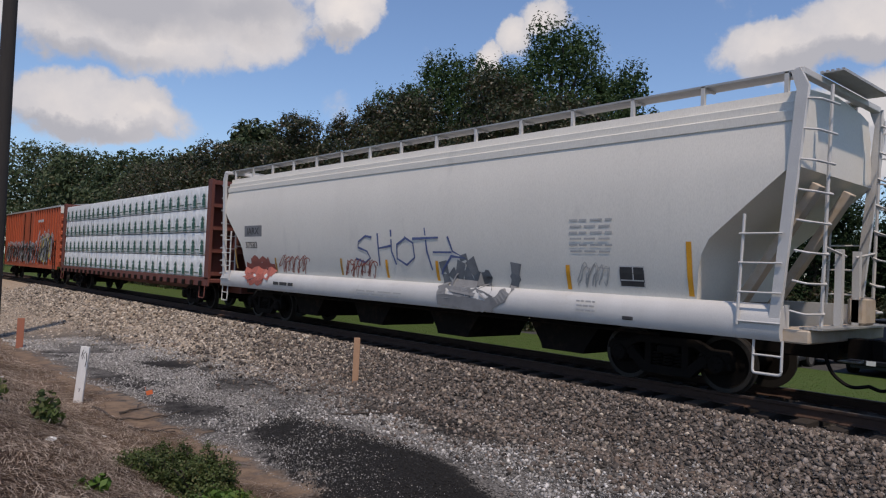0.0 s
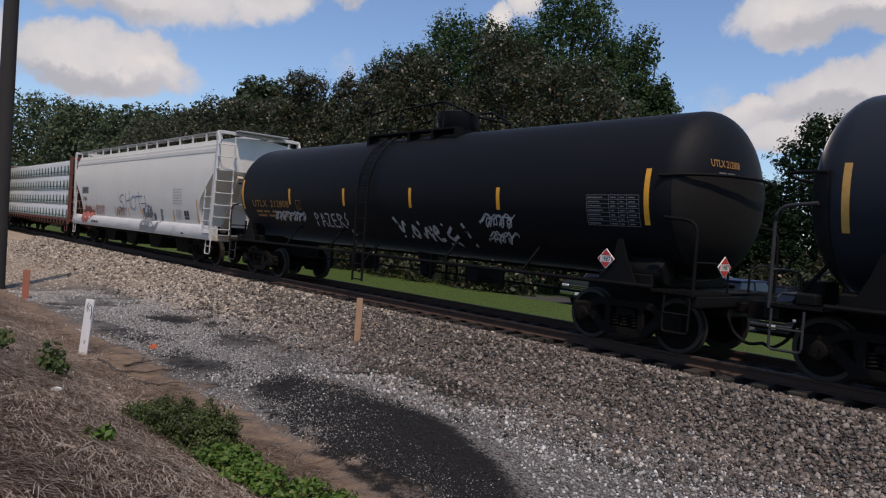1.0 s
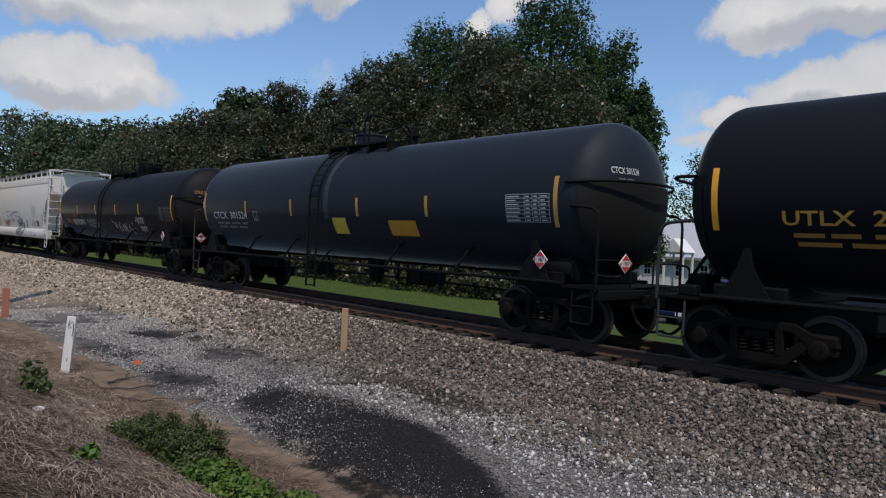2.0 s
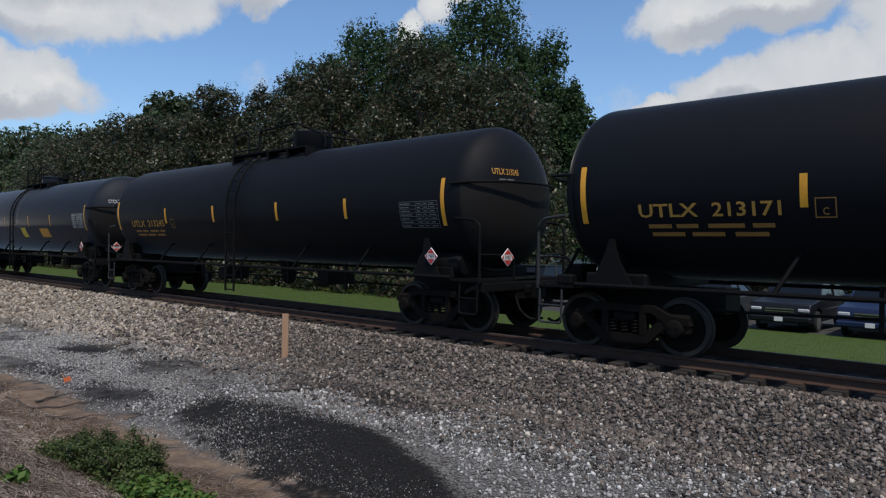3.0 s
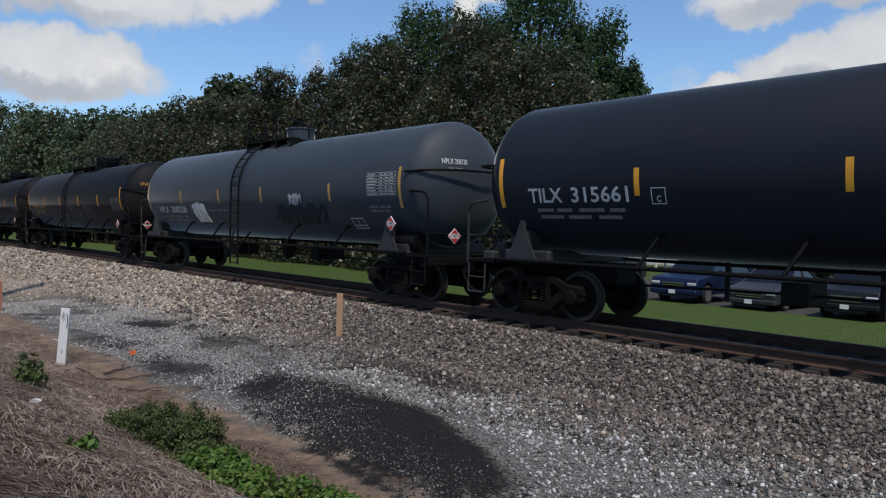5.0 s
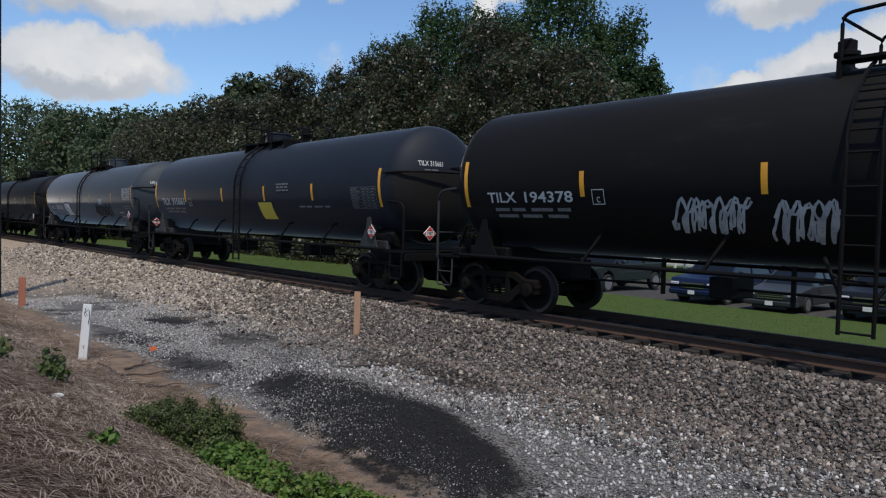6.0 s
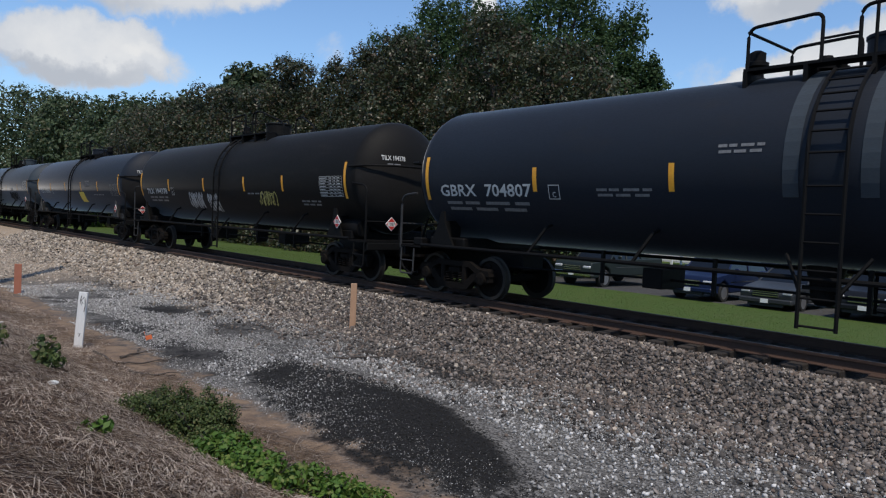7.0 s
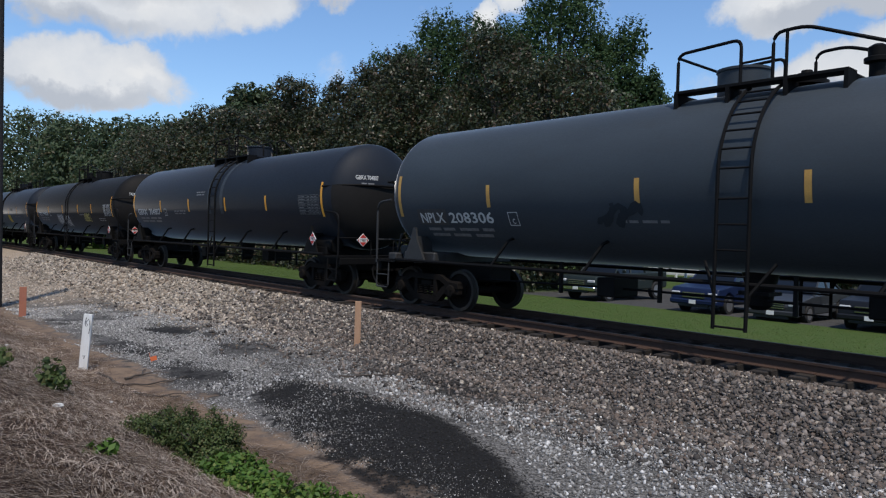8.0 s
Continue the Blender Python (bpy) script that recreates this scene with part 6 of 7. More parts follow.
def scatter_gravel():
    xs, ys, ss = [], [], []
    for x0, x1, dens, size in ((-9, 4, 880, 0.034), (-16, -9, 620, 0.037), (-26, -16, 230, 0.052), (-50, -26, 90, 0.065)):
        n = int((x1 - x0) * 2.75 * dens)
        xs.append(RNG.uniform(x0, x1, n))
        ys.append(np.where(RNG.uniform(0, 1, n) < 0.12, 8.3 - np.abs(RNG.normal(0, 0.8, n)), RNG.uniform(8.1, 10.85, n)))
        ss.append(size * RNG.uniform(0.55, 1.3, n))
    x, y, s = np.concatenate(xs), np.concatenate(ys), np.concatenate(ss)
    # keep the tie tops by the rail clear
    ties = np.abs(((6 - x) / 0.535 + 0.5) % 1 - 0.5) * 0.535
    keep = (y < 10.28 + RNG.uniform(-0.10, 0.06, len(y))) | ((ties > 0.17) & (y < 10.62))
    x, y, s = x[keep], y[keep], s[keep]
    # more stones take the painted sunlit colour towards the far end
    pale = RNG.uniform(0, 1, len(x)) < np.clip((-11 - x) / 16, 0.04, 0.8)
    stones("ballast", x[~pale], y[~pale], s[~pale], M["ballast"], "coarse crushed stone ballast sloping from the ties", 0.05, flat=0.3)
    stones("pale_ballast", x[pale], y[pale], s[pale], M["sunlit"], "ballast stones in a paler, sunlit tone", 0.05, flat=0.3)
    n = 270000
    x, y = RNG.uniform(-24, 2, n), RNG.uniform(3.3, 9.4, n)
    patchy = np.array([noise.noise((a * 0.55, b * 0.8, 5)) + 0.5 * noise.noise((a * 1.6, b * 2.2, 9)) for a, b in zip(x, y)])
    heap = ((x + 7.3) / 3.2) ** 2 + ((y + 0.15 * (x + 7.4) - 5.45) / 0.85) ** 2 + 1.0 * patchy
    band = 4.12 + 0.16 * np.sin(x * 0.9) + 0.3 * patchy
    keep = (RNG.uniform(-0.34, 0.36, n) < patchy) & (RNG.uniform(0, 1, n) < np.clip((heap - 0.45) * 0.9, 0.6, 1.0)) & (RNG.uniform(0, 1, n) < np.clip(np.minimum(((x + 13.6) / 3.2) ** 2 + ((y - 4.9) / 0.8) ** 2, ((x + 8.7) / 2.8) ** 2 + ((y - 7.8) / 0.42) ** 2) + 1.2 * patchy, 0.7, 1.0)) & (y > band) & (RNG.uniform(7.9, 9.5, n) > y)
    stones("stone_chips", x[keep], y[keep], ((0.0046 + 0.0105 * RNG.uniform(0, 1, n) ** 2.8) * np.clip(np.hypot(x, y) / 8.5, 0.8, 2.2))[keep], M["chips"], "pale grey stone chips strewn over dark millings", shape=shard)
    n = 17000
    x, y = RNG.uniform(-11, 2.5, n), RNG.uniform(4.6, 8.7, n)
    heap = ((x + 7.4) / 3.2) ** 2 + ((y + 0.15 * (x + 7.4) - 5.3) / 1.15) ** 2
    mottle = np.array([noise.noise((a * 0.8, b * 1.1, 15)) for a, b in zip(x, y)])
    keep = (heap > 1.0 + 0.5 * mottle) & (((x + 8.7) / 2.8) ** 2 + ((y - 7.8) / 0.42) ** 2 + mottle > 0.7) & (RNG.uniform(-0.6, 0.5, n) < mottle + 0.1)
    stones("grey_gravel", x[keep], y[keep], RNG.uniform(0.012, 0.03, n)[keep], M["chips"], "grey crushed gravel below the ballast", 0.05, flat=0.35)
    # far gravel with the same sunlight in its colour
    n = 22000
    x, y = RNG.uniform(-60, -13, n), RNG.uniform(3.2, 9.0, n)
    keep = (RNG.uniform(0, 1, n) < np.clip((-13 - x) / 8, 0.1, 1)) & ((y > RNG.uniform(6.6, 7.8, n)) | (x < RNG.uniform(-30, -21, n)))
    stones("sandy_gravel", x[keep], y[keep], RNG.uniform(0.012, 0.05, n)[keep], M["sunlit"], "gravel beside the track in a pale, sunlit tone", shape=chip)
    n = 7000
    a, r = RNG.uniform(0, 2 * math.pi, n), np.sqrt(RNG.uniform(0, 1, n))
    x = -7.3 + 3.3 * r * np.cos(a)
    y = 5.3 - 0.15 * (x + 7.4) + 1.0 * r * np.sin(a)
    stones("asphalt_crumbs", x, y, RNG.uniform(0.006, 0.02, n), M["asphalt_crumb"], "black asphalt millings in a low heap", shape=chip)


scatter_gravel()


def leaf_material(name, a, b, brown, share, rough=0.45, gloss=0.3):
    m = bpy.data.materials.new(name)
    m.use_nodes = True
    n, l = m.node_tree.nodes, m.node_tree.links
    bs = n["Principled BSDF"]
    bs.inputs["Roughness"].default_value = rough
    bs.inputs["Specular IOR Level"].default_value = gloss
    g = n.new("ShaderNodeNewGeometry")
    ramp = n.new("ShaderNodeValToRGB")
    e = ramp.color_ramp.elements
    e[0].color, e[1].color = (*a, 1), (*brown, 1)
    k = e.new(max(0.02, 0.93 - share))
    k.color = (*b, 1)
    e[-1].position = min(0.99, 1.0 - share * 0.5)
    l.new(g.outputs["Random Per Island"], ramp.inputs[0])
    t = n.new("ShaderNodeTexNoise")
    t.inputs["Scale"].default_value = 0.55
    c = n.new("ShaderNodeTexCoord")
    l.new(c.outputs["Object"], t.inputs["Vector"])
    hs = n.new("ShaderNodeHueSaturation")
    r = n.new("ShaderNodeMapRange")
    r.inputs["From Min"].default_value, r.inputs["From Max"].default_value = 0.3, 0.7
    r.inputs["To Min"].default_value, r.inputs["To Max"].default_value = 0.72, 1.22
    l.new(t.outputs[0], r.inputs["Value"])
    l.new(r.outputs[0], hs.inputs["Value"])
    l.new(ramp.outputs[0], hs.inputs["Color"])
    l.new(hs.outputs[0], bs.inputs["Base Color"])
    # light that comes through the blade
    thin = n.new("ShaderNodeBsdfTranslucent")
    l.new(hs.outputs[0], thin.inputs["Color"])
    both = n.new("ShaderNodeMixShader")
    both.inputs[0].default_value = 0.3
    l.new(bs.outputs[0], both.inputs[1])
    l.new(thin.outputs[0], both.inputs[2])
    l.new(both.outputs[0], n["Material Output"].inputs["Surface"])
    return m


M["magnolia"] = leaf_material("dark_glossy_leaf", (0.032, 0.043, 0.020), (0.052, 0.064, 0.030), (0.088, 0.062, 0.037), 0.25, 0.42, 0.38)
M["oak"] = leaf_material("deep_green_leaf", (0.030, 0.060, 0.023), (0.050, 0.088, 0.032), (0.064, 0.098, 0.037), 0.15, 0.75, 0.2)
# oak green darkened: the shade on the lot's trees is in the colour
M["shaded_leaf"] = leaf_material("shaded_green_leaf", (0.012, 0.025, 0.012), (0.021, 0.040, 0.017), (0.03, 0.045, 0.02), 0.1, 0.8, 0.1)
# lighter green that carries the aerial haze of the distant trees
M["hazed_leaf"] = leaf_material("hazed_green_leaf", (0.045, 0.068, 0.034), (0.072, 0.102, 0.046), (0.10, 0.092, 0.052), 0.12, 0.6)
M["lime_leaf"] = leaf_material("fresh_green_leaf", (0.045, 0.098, 0.016), (0.088, 0.155, 0.026), (0.13, 0.16, 0.04), 0.2, 0.6)
M["weed"] = leaf_material("weed_leaf", (0.050, 0.078, 0.023), (0.092, 0.128, 0.038), (0.13, 0.13, 0.05), 0.15, 0.6)
M["straw"] = leaf_material("pine_straw_strand", (0.050, 0.031, 0.022), (0.20, 0.14, 0.10), (0.56, 0.48, 0.40), 0.42, 0.8)
M["grass_blade"] = leaf_material("lawn_blade", (0.036, 0.070, 0.010), (0.060, 0.100, 0.018), (0.078, 0.108, 0.026), 0.2, 0.6)


def leaf_quads(centres, normals, length, width):
    """Kite-shaped leaves, folded a little along the midrib."""
    n = len(centres)
    r = RNG.normal(size=(n, 3))
    u = np.cross(normals, r)
    u /= np.linalg.norm(u, axis=1, keepdims=True) + 1e-9
    w = np.cross(normals, u)
    length, width = np.broadcast_to(length, n)[:, None], np.broadcast_to(width, n)[:, None]
    v = np.stack([centres - u * length / 2, centres + w * width / 2 + normals * width * 0.12, centres + u * length / 2, centres - w * width / 2 + normals * width * 0.12], 1)
    return v.reshape(-1, 3), np.arange(n * 4).reshape(n, 4)


def crown_mesh(name, lobes, leaves, length, width, mat, seed):
    """Leaves in clumps over and inside uneven lobes: (x, y, z, rx, ry, rz)."""
    rng = np.random.default_rng(seed)
    lobes = np.array(lobes, float)
    area = (lobes[:, 3] * lobes[:, 5]) ** 1.0
    pick = rng.choice(len(lobes), leaves, p=area / area.sum())
    d = rng.normal(size=(leaves, 3))
    d /= np.linalg.norm(d, axis=1, keepdims=True)
    # clump the leaves: pull each towards one of many twig ends on its lobe
    ends = rng.normal(size=(len(lobes), 46, 3))
    ends[:, :, 2] += 0.25
    ends /= np.linalg.norm(ends, axis=2, keepdims=True)
    reach = rng.uniform(0.72, 1.08, (len(lobes), 46))
    k = rng.integers(0, 46, leaves)
    e = ends[pick, k] * reach[pick, k][:, None]
    inner = rng.uniform(0, 1, leaves) < 0.24
    off = rng.normal(size=(leaves, 3))
    spot = e + 0.125 * off * rng.uniform(0.6, 1.25, (leaves, 1))
    spot = np.where(inner[:, None], d * rng.uniform(0.35, 0.8, (leaves, 1)), spot)
    p = lobes[pick, :3] + spot * lobes[pick, 3:]
    # blades face out of their clump, so that each clump is lit from above and dark below
    nrm = 0.55 * off + 0.5 * e + 0.38 * rng.normal(size=(leaves, 3))
    nrm[:, 2] += 0.35
    nrm /= np.linalg.norm(nrm, axis=1, keepdims=True) + 1e-9
    scale = np.where(inner, 1.7, rng.uniform(0.65, 1.3, leaves))
    v, f = leaf_quads(p, nrm, length * scale, width * scale)
    return raw_mesh(name, v, f, mat)


def tree(x, y, high, wide, seed, mat, leaves=9000, leaf=(0.34, 0.17), low=0.06, cone=0.4, label="dark evergreen magnolia tree, dense to the ground", kind="tree", deep=None, trunk_r=None, dome=0.6):
    rng = random.Random(seed)
    z0 = ground_z(x, y)
    t = empty("tree", label, kind, "trees beyond the track" if y > 15 else "")
    t.matrix_basis = pose(x, y, z0)
    r = trunk_r or high * 0.022
    tr = Shape().tube([(0, 0, -0.2), (0.1, 0.05, high * 0.25), (-0.1, 0.1, high * 0.55), (0.05, 0, high * 0.86)], [r * 1.3, r, r * 0.7, r * 0.2], 10)
    part("trunk", tr, M["bark"], t)
    lobes = []
    rings = 6
    for k in range(rings):
        f = low + (1 - low) * (k + 0.5) / rings
        spread = wide * (math.sin(math.pi * min(0.98, 0.22 + 0.74 * f)) ** dome) * (1 - cone * max(0.0, f - 0.35))
        count = max(1, round(6 * spread / wide + 1.5))
        for j in range(count):
            a = 2 * math.pi * (j + 0.5 * (k % 2)) / count + rng.uniform(-0.4, 0.4)
            d = spread * rng.uniform(0.45, 0.68) if count > 1 else spread * 0.1
            s = spread * rng.uniform(0.34, 0.55)
            lobes.append((d * math.cos(a), d * math.sin(a) * (deep or 1), high * f + rng.uniform(-0.3, 0.3), s, s * (deep or 1), max(s * rng.uniform(0.6, 0.95), high / rings * 0.62)))
    lobes.append((rng.uniform(-0.3, 0.3), 0, high * 0.92, wide * 0.42, wide * 0.42, high * 0.09))
    for j, (lx, ly, lz, *_rest) in enumerate(lobes[::2]):
        part("limb", Shape().tube([(0, 0, lz * 0.72), (lx * 0.5, ly * 0.5, lz * 0.86), (lx * 0.9, ly * 0.9, lz)], [r * 0.45, r * 0.3, r * 0.1], 6), M["bark"], t)
    ob = new("crown", crown_mesh("crown", lobes, leaves, leaf[0], leaf[1], mat, seed))
    ob.parent = t
    return t


MAGNOLIAS = [
    # x, y, height, half width
    (-25.0, 30.5, 12.6, 5.2), (-30.5, 31.0, 15.0, 5.4), (-37.5, 29.5, 14.6, 4.8), (-42.0, 30.0, 14.6, 4.2), (-47.0, 30.5, 14.2, 4.2), (-52.6, 29.5, 15.2, 4.2),
    (-58.5, 30.0, 13.4, 5.0), (-64.0, 30.0, 14.2, 5.6), (-70.5, 30.5, 14.8, 6.0), (-77.5, 30.0, 14.6, 6.2), (-85.0, 30.5, 14.4, 6.6), (-93.0, 31.0, 14.6, 6.6)]
for i, (x, y, high, wide) in enumerate(MAGNOLIAS):
    tree(x, y, high, wide, 100 + i, M["magnolia"], 42000 if i < 6 else 25000, (0.20, 0.11) if i < 6 else (0.28, 0.15), cone=0.15)
# broad oaks that stand behind them
OAKS = [(-32.0, 38.4, 19.8, 5.8), (-28.8, 40.8, 17.0, 4.0), (-26.2, 40.2, 13.4, 2.6), (-37.1, 37.8, 18.2, 4.8), (-42.3, 37.3, 19.6, 4.9), (-45.8, 34.9, 17.4, 4.2),
        (-70, 40, 16.6, 6.0), (-84, 41, 20.3, 6.0), (-79, 43, 18.0, 4.5), (-100, 40, 18.0, 8), (-115, 40, 19.0, 9), (-132, 41, 21.0, 10), (-152, 38, 23, 11), (-178, 36, 27, 13)]
for i, (x, y, high, wide) in enumerate(OAKS):
    tree(x, y, high, wide, 200 + i, M["oak"] if i < 6 else M["hazed_leaf"], (40000 if wide > 4.5 else 26000) if i < 6 else 15000, (0.22, 0.12) if i < 6 else (0.62, 0.36), low=0.2, cone=0.1, dome=0.38, label="broad deep green hardwood tree behind the magnolias")
# trees by the lot and behind the building
for i, (x, y, high, wide) in enumerate([(-19.5, 50.5, 12.8, 4.6), (-14.0, 53.0, 11.0, 4.2), (-23.8, 52.0, 8.6, 2.4), (-40.0, 76, 15, 6), (-30, 88, 14, 6), (-9.0, 62.0, 10.0, 4.0)]):
    tree(x, y, high, wide, 300 + i, M["shaded_leaf"], 24000 if i < 3 else 9000, (0.26, 0.12), low=0.03, cone=0.3, label="slim dark green tree beyond the parking lot")
tree(-84, 21.5, 5.2, 2.6, 401, M["lime_leaf"], 4000, (0.34, 0.2), label="small fresh green tree below the dark row")
# the shade tree beside the track on the near side
tree(-62.0, 3.2, 16.0, 6.2, 402, M["oak"], 15000, (0.5, 0.28), low=0.22, cone=0.1, label="large shade tree beside the track")
tree(-76.0, 3.0, 17.0, 6.4, 403, M["oak"], 11000, (0.55, 0.3), low=0.22, cone=0.1, label="large shade tree beside the track")


def shrubs():
    """Undergrowth along the foot of the trees."""
    lobes = []
    for i in range(70):
        x = -23.5 - i * 1.35
        s = random.uniform(0.7, 1.25)
        lobes.append((x, 25.2 + random.uniform(-0.5, 0.9), ground_z(x, 25) + s * 0.6, s * 1.1, s, s * random.uniform(0.8, 1.2)))
    for i in range(18):
        x = -22.5 + i * 1.2
        s = random.uniform(1.2, 1.9)
        lobes.append((x, 47.6 + random.uniform(-0.6, 0.8), ground_z(x, 47.6) + s * 0.7, s * 1.1, s, s * random.uniform(0.9, 1.3)))
    ob = new("undergrowth", crown_mesh("undergrowth", lobes, 38000, 0.24, 0.13, M["magnolia"], 77))
    tagged(ob, "dark undergrowth along the foot of the trees", "undergrowth", kind="stuff")


shrubs()


def lawn():
    n = 60000
    x, y = RNG.uniform(-45, 2, n), 15.0 + 9.6 * RNG.uniform(0, 1, n) ** 1.2
    z = heights(x, y)
    h, w = RNG.uniform(0.008, 0.026, n), RNG.uniform(0.006, 0.014, n)
    a = RNG.uniform(0, 2 * math.pi, n)
    c, s = np.cos(a) * w, np.sin(a) * w
    lean = RNG.normal(size=(2, n)) * h * 0.5
    v = np.stack([np.stack([x - c, y - s, z - 0.01], -1), np.stack([x + c, y + s, z - 0.01], -1), np.stack([x + lean[0], y + lean[1], z + h], -1)], 1)
    ob = new("lawn_grass", raw_mesh("lawn_grass", v.reshape(-1, 3), np.arange(n * 3).reshape(n, 3), M["grass_blade"]))
    tagged(ob, "short mown green grass beside the track", "grass", kind="stuff")


lawn()


def pine_straw():
    n = 84000
    x = -26 + 27.5 * RNG.uniform(0, 1, n) ** 0.55
    y = 0.3 + 3.5 * RNG.beta(1.6, 1.35, n) + 0.15 * np.sin(x * 1.7)
    m = 16000
    x[:m], y[:m] = RNG.uniform(-9, 7, m), RNG.uniform(-4.5, 2.2, m)
    z = heights(x, y) + RNG.uniform(0.0, 0.035, n)
    comb_way = np.array([noise.noise((p * 0.9, q * 0.9, 21)) for p, q in zip(x, y)])
    a = RNG.normal(0.3, 0.55, n) + 2.6 * comb_way
    ln = 0.09 + 0.34 * RNG.uniform(0, 1, n) ** 2
    w = RNG.uniform(0.0011, 0.0034, n)
    dx, dy, dz = np.cos(a) * ln, np.sin(a) * ln, RNG.normal(0, 0.03, n)
    nx, ny = -np.sin(a) * w, np.cos(a) * w
    slope = heights(x + dx, y + dy) - heights(x, y)
    up = RNG.uniform(0.005, 0.03, n)
    v = np.stack([np.stack([x - nx, y - ny, z], -1), np.stack([x + nx, y + ny, z], -1),
                  np.stack([x + dx * 0.5 + nx, y + dy * 0.5 + ny, z + slope * 0.5 + up], -1), np.stack([x + dx * 0.5 - nx, y + dy * 0.5 - ny, z + slope * 0.5 + up + w], -1),
                  np.stack([x + dx + nx, y + dy + ny, z + slope + dz], -1), np.stack([x + dx - nx, y + dy - ny, z + slope + dz], -1)], 1)
    k = (np.arange(n) * 6)[:, None]
    f = np.concatenate([k + [0, 1, 2, 3], k + [3, 2, 4, 5]])
    ob = new("pine_straw", raw_mesh("pine_straw", v.reshape(-1, 3), f, M["straw"]))
    tagged(ob, "brown pine straw strewn over the bank", "straw", kind="stuff")


pine_straw()


# ---- trackside things ----
def weed_bush(name, spots, leaves, size, mat, label, seed):
    lobes = [(x, y, ground_z(x, y) + h * 0.55, w, w, h * 0.6) for x, y, w, h in spots]
    t = empty(name, label, "bush")
    ob = new("foliage", crown_mesh("foliage", lobes, leaves, size, size * 0.62, mat, seed))
    ob.parent = t
    st = Shape()
    r = random.Random(seed)
    for x, y, w, h in spots:
        for k in range(5):
            a, d = r.uniform(0, 6.28), r.uniform(0.3, 0.9) * w
            st.tube([(x, y, ground_z(x, y) - 0.03), (x + d * 0.4 * math.cos(a), y + d * 0.4 * math.sin(a), ground_z(x, y) + h * 0.5), (x + d * math.cos(a), y + d * math.sin(a), ground_z(x, y) + h * 0.95)], 0.006, 4)
    part("stem", st, M["bark"], t)
    return t


weed_bush("weed_bush", [(-7.95, 2.68, 0.24, 0.20), (-7.7, 2.75, 0.28, 0.28), (-7.4, 2.8, 0.30, 0.34), (-7.15, 2.98, 0.28, 0.38), (-6.9, 2.9, 0.30, 0.36), (-6.8, 3.12, 0.24, 0.38), (-6.5, 2.9, 0.26, 0.27), (-7.3, 2.95, 0.12, 0.48), (-6.95, 3.08, 0.12, 0.52), (-6.75, 3.15, 0.10, 0.46), (-7.6, 2.85, 0.12, 0.40)], 14000, 0.029, M["weed"], "dense low green bush at the bank's foot", 500)
weed_bush("weed_patch", [(-6.2, 2.85, 0.28, 0.26), (-5.9, 2.95, 0.28, 0.26), (-5.6, 3.05, 0.28, 0.22), (-5.35, 3.25, 0.26, 0.2), (-5.1, 3.4, 0.26, 0.18), (-4.85, 3.5, 0.24, 0.16), (-4.6, 3.55, 0.2, 0.15)], 3900, 0.052, M["lime_leaf"], "bright green broad-leaved weeds", 501)
weed_bush("weed", [(-9.9, 2.2, 0.18, 0.32), (-9.65, 2.2, 0.14, 0.2)], 170, 0.09, M["weed"], "green weed growing through the straw", 502)
weed_bush("weed", [(-6.3, 1.80, 0.13, 0.12)], 60, 0.075, M["lime_leaf"], "small bright seedling in the straw", 503)
weed_bush("weed", [(-10.9, 1.75, 0.2, 0.25)], 130, 0.08, M["weed"], "green weed growing through the straw", 504)


def stake(name, x, y, high, wide, mat, label, lean, turn, scrawl=False):
    z = ground_z(x, y)
    s = Shape().box(-wide / 2, wide / 2, -0.02, 0.02, -0.15, high, 0.004)
    t = thing(name, s, mat, label, "stake")
    t.matrix_basis = pose(x, y, z, lean[1], lean[0], turn)
    if scrawl:
        w = Shape()
        put = lambda a, b: (a, -0.0215, b)
        for pts in ([(-0.02, high - 0.06), (-0.035, high - 0.16), (-0.01, high - 0.22)], [(0.03, high - 0.08), (-0.02, high - 0.14), (0.02, high - 0.2)], [(0.0, 0.2), (0.02, 0.26), (-0.02, 0.24)]):
            w.ribbon(pts, 0.006, put)
        part("scrawl", w, M["mark_black"], t, smooth=0)
        part("ribbon", Shape().tube([(0.045, -0.03, high - 0.1), (0.07, -0.05, high - 0.22), (0.06, -0.05, high - 0.33)], 0.006, 4), M["black_iron"], t)
    return t


stake("survey_stake", -12.44, 8.6, 0.94, 0.13, M["stake_wood"], "raw pine survey stake in the gravel", (0.4, 0), 50)
stake("survey_stake", -13.14, 3.4, 0.97, 0.15, M["stake_white"], "white painted survey stake with a black scrawl", (5.0, 0), 48, True)
stake("survey_stake", -21.73, 4.1, 0.80, 0.17, M["stake_red"], "reddish wooden survey stake", (0.5, 0), 75)


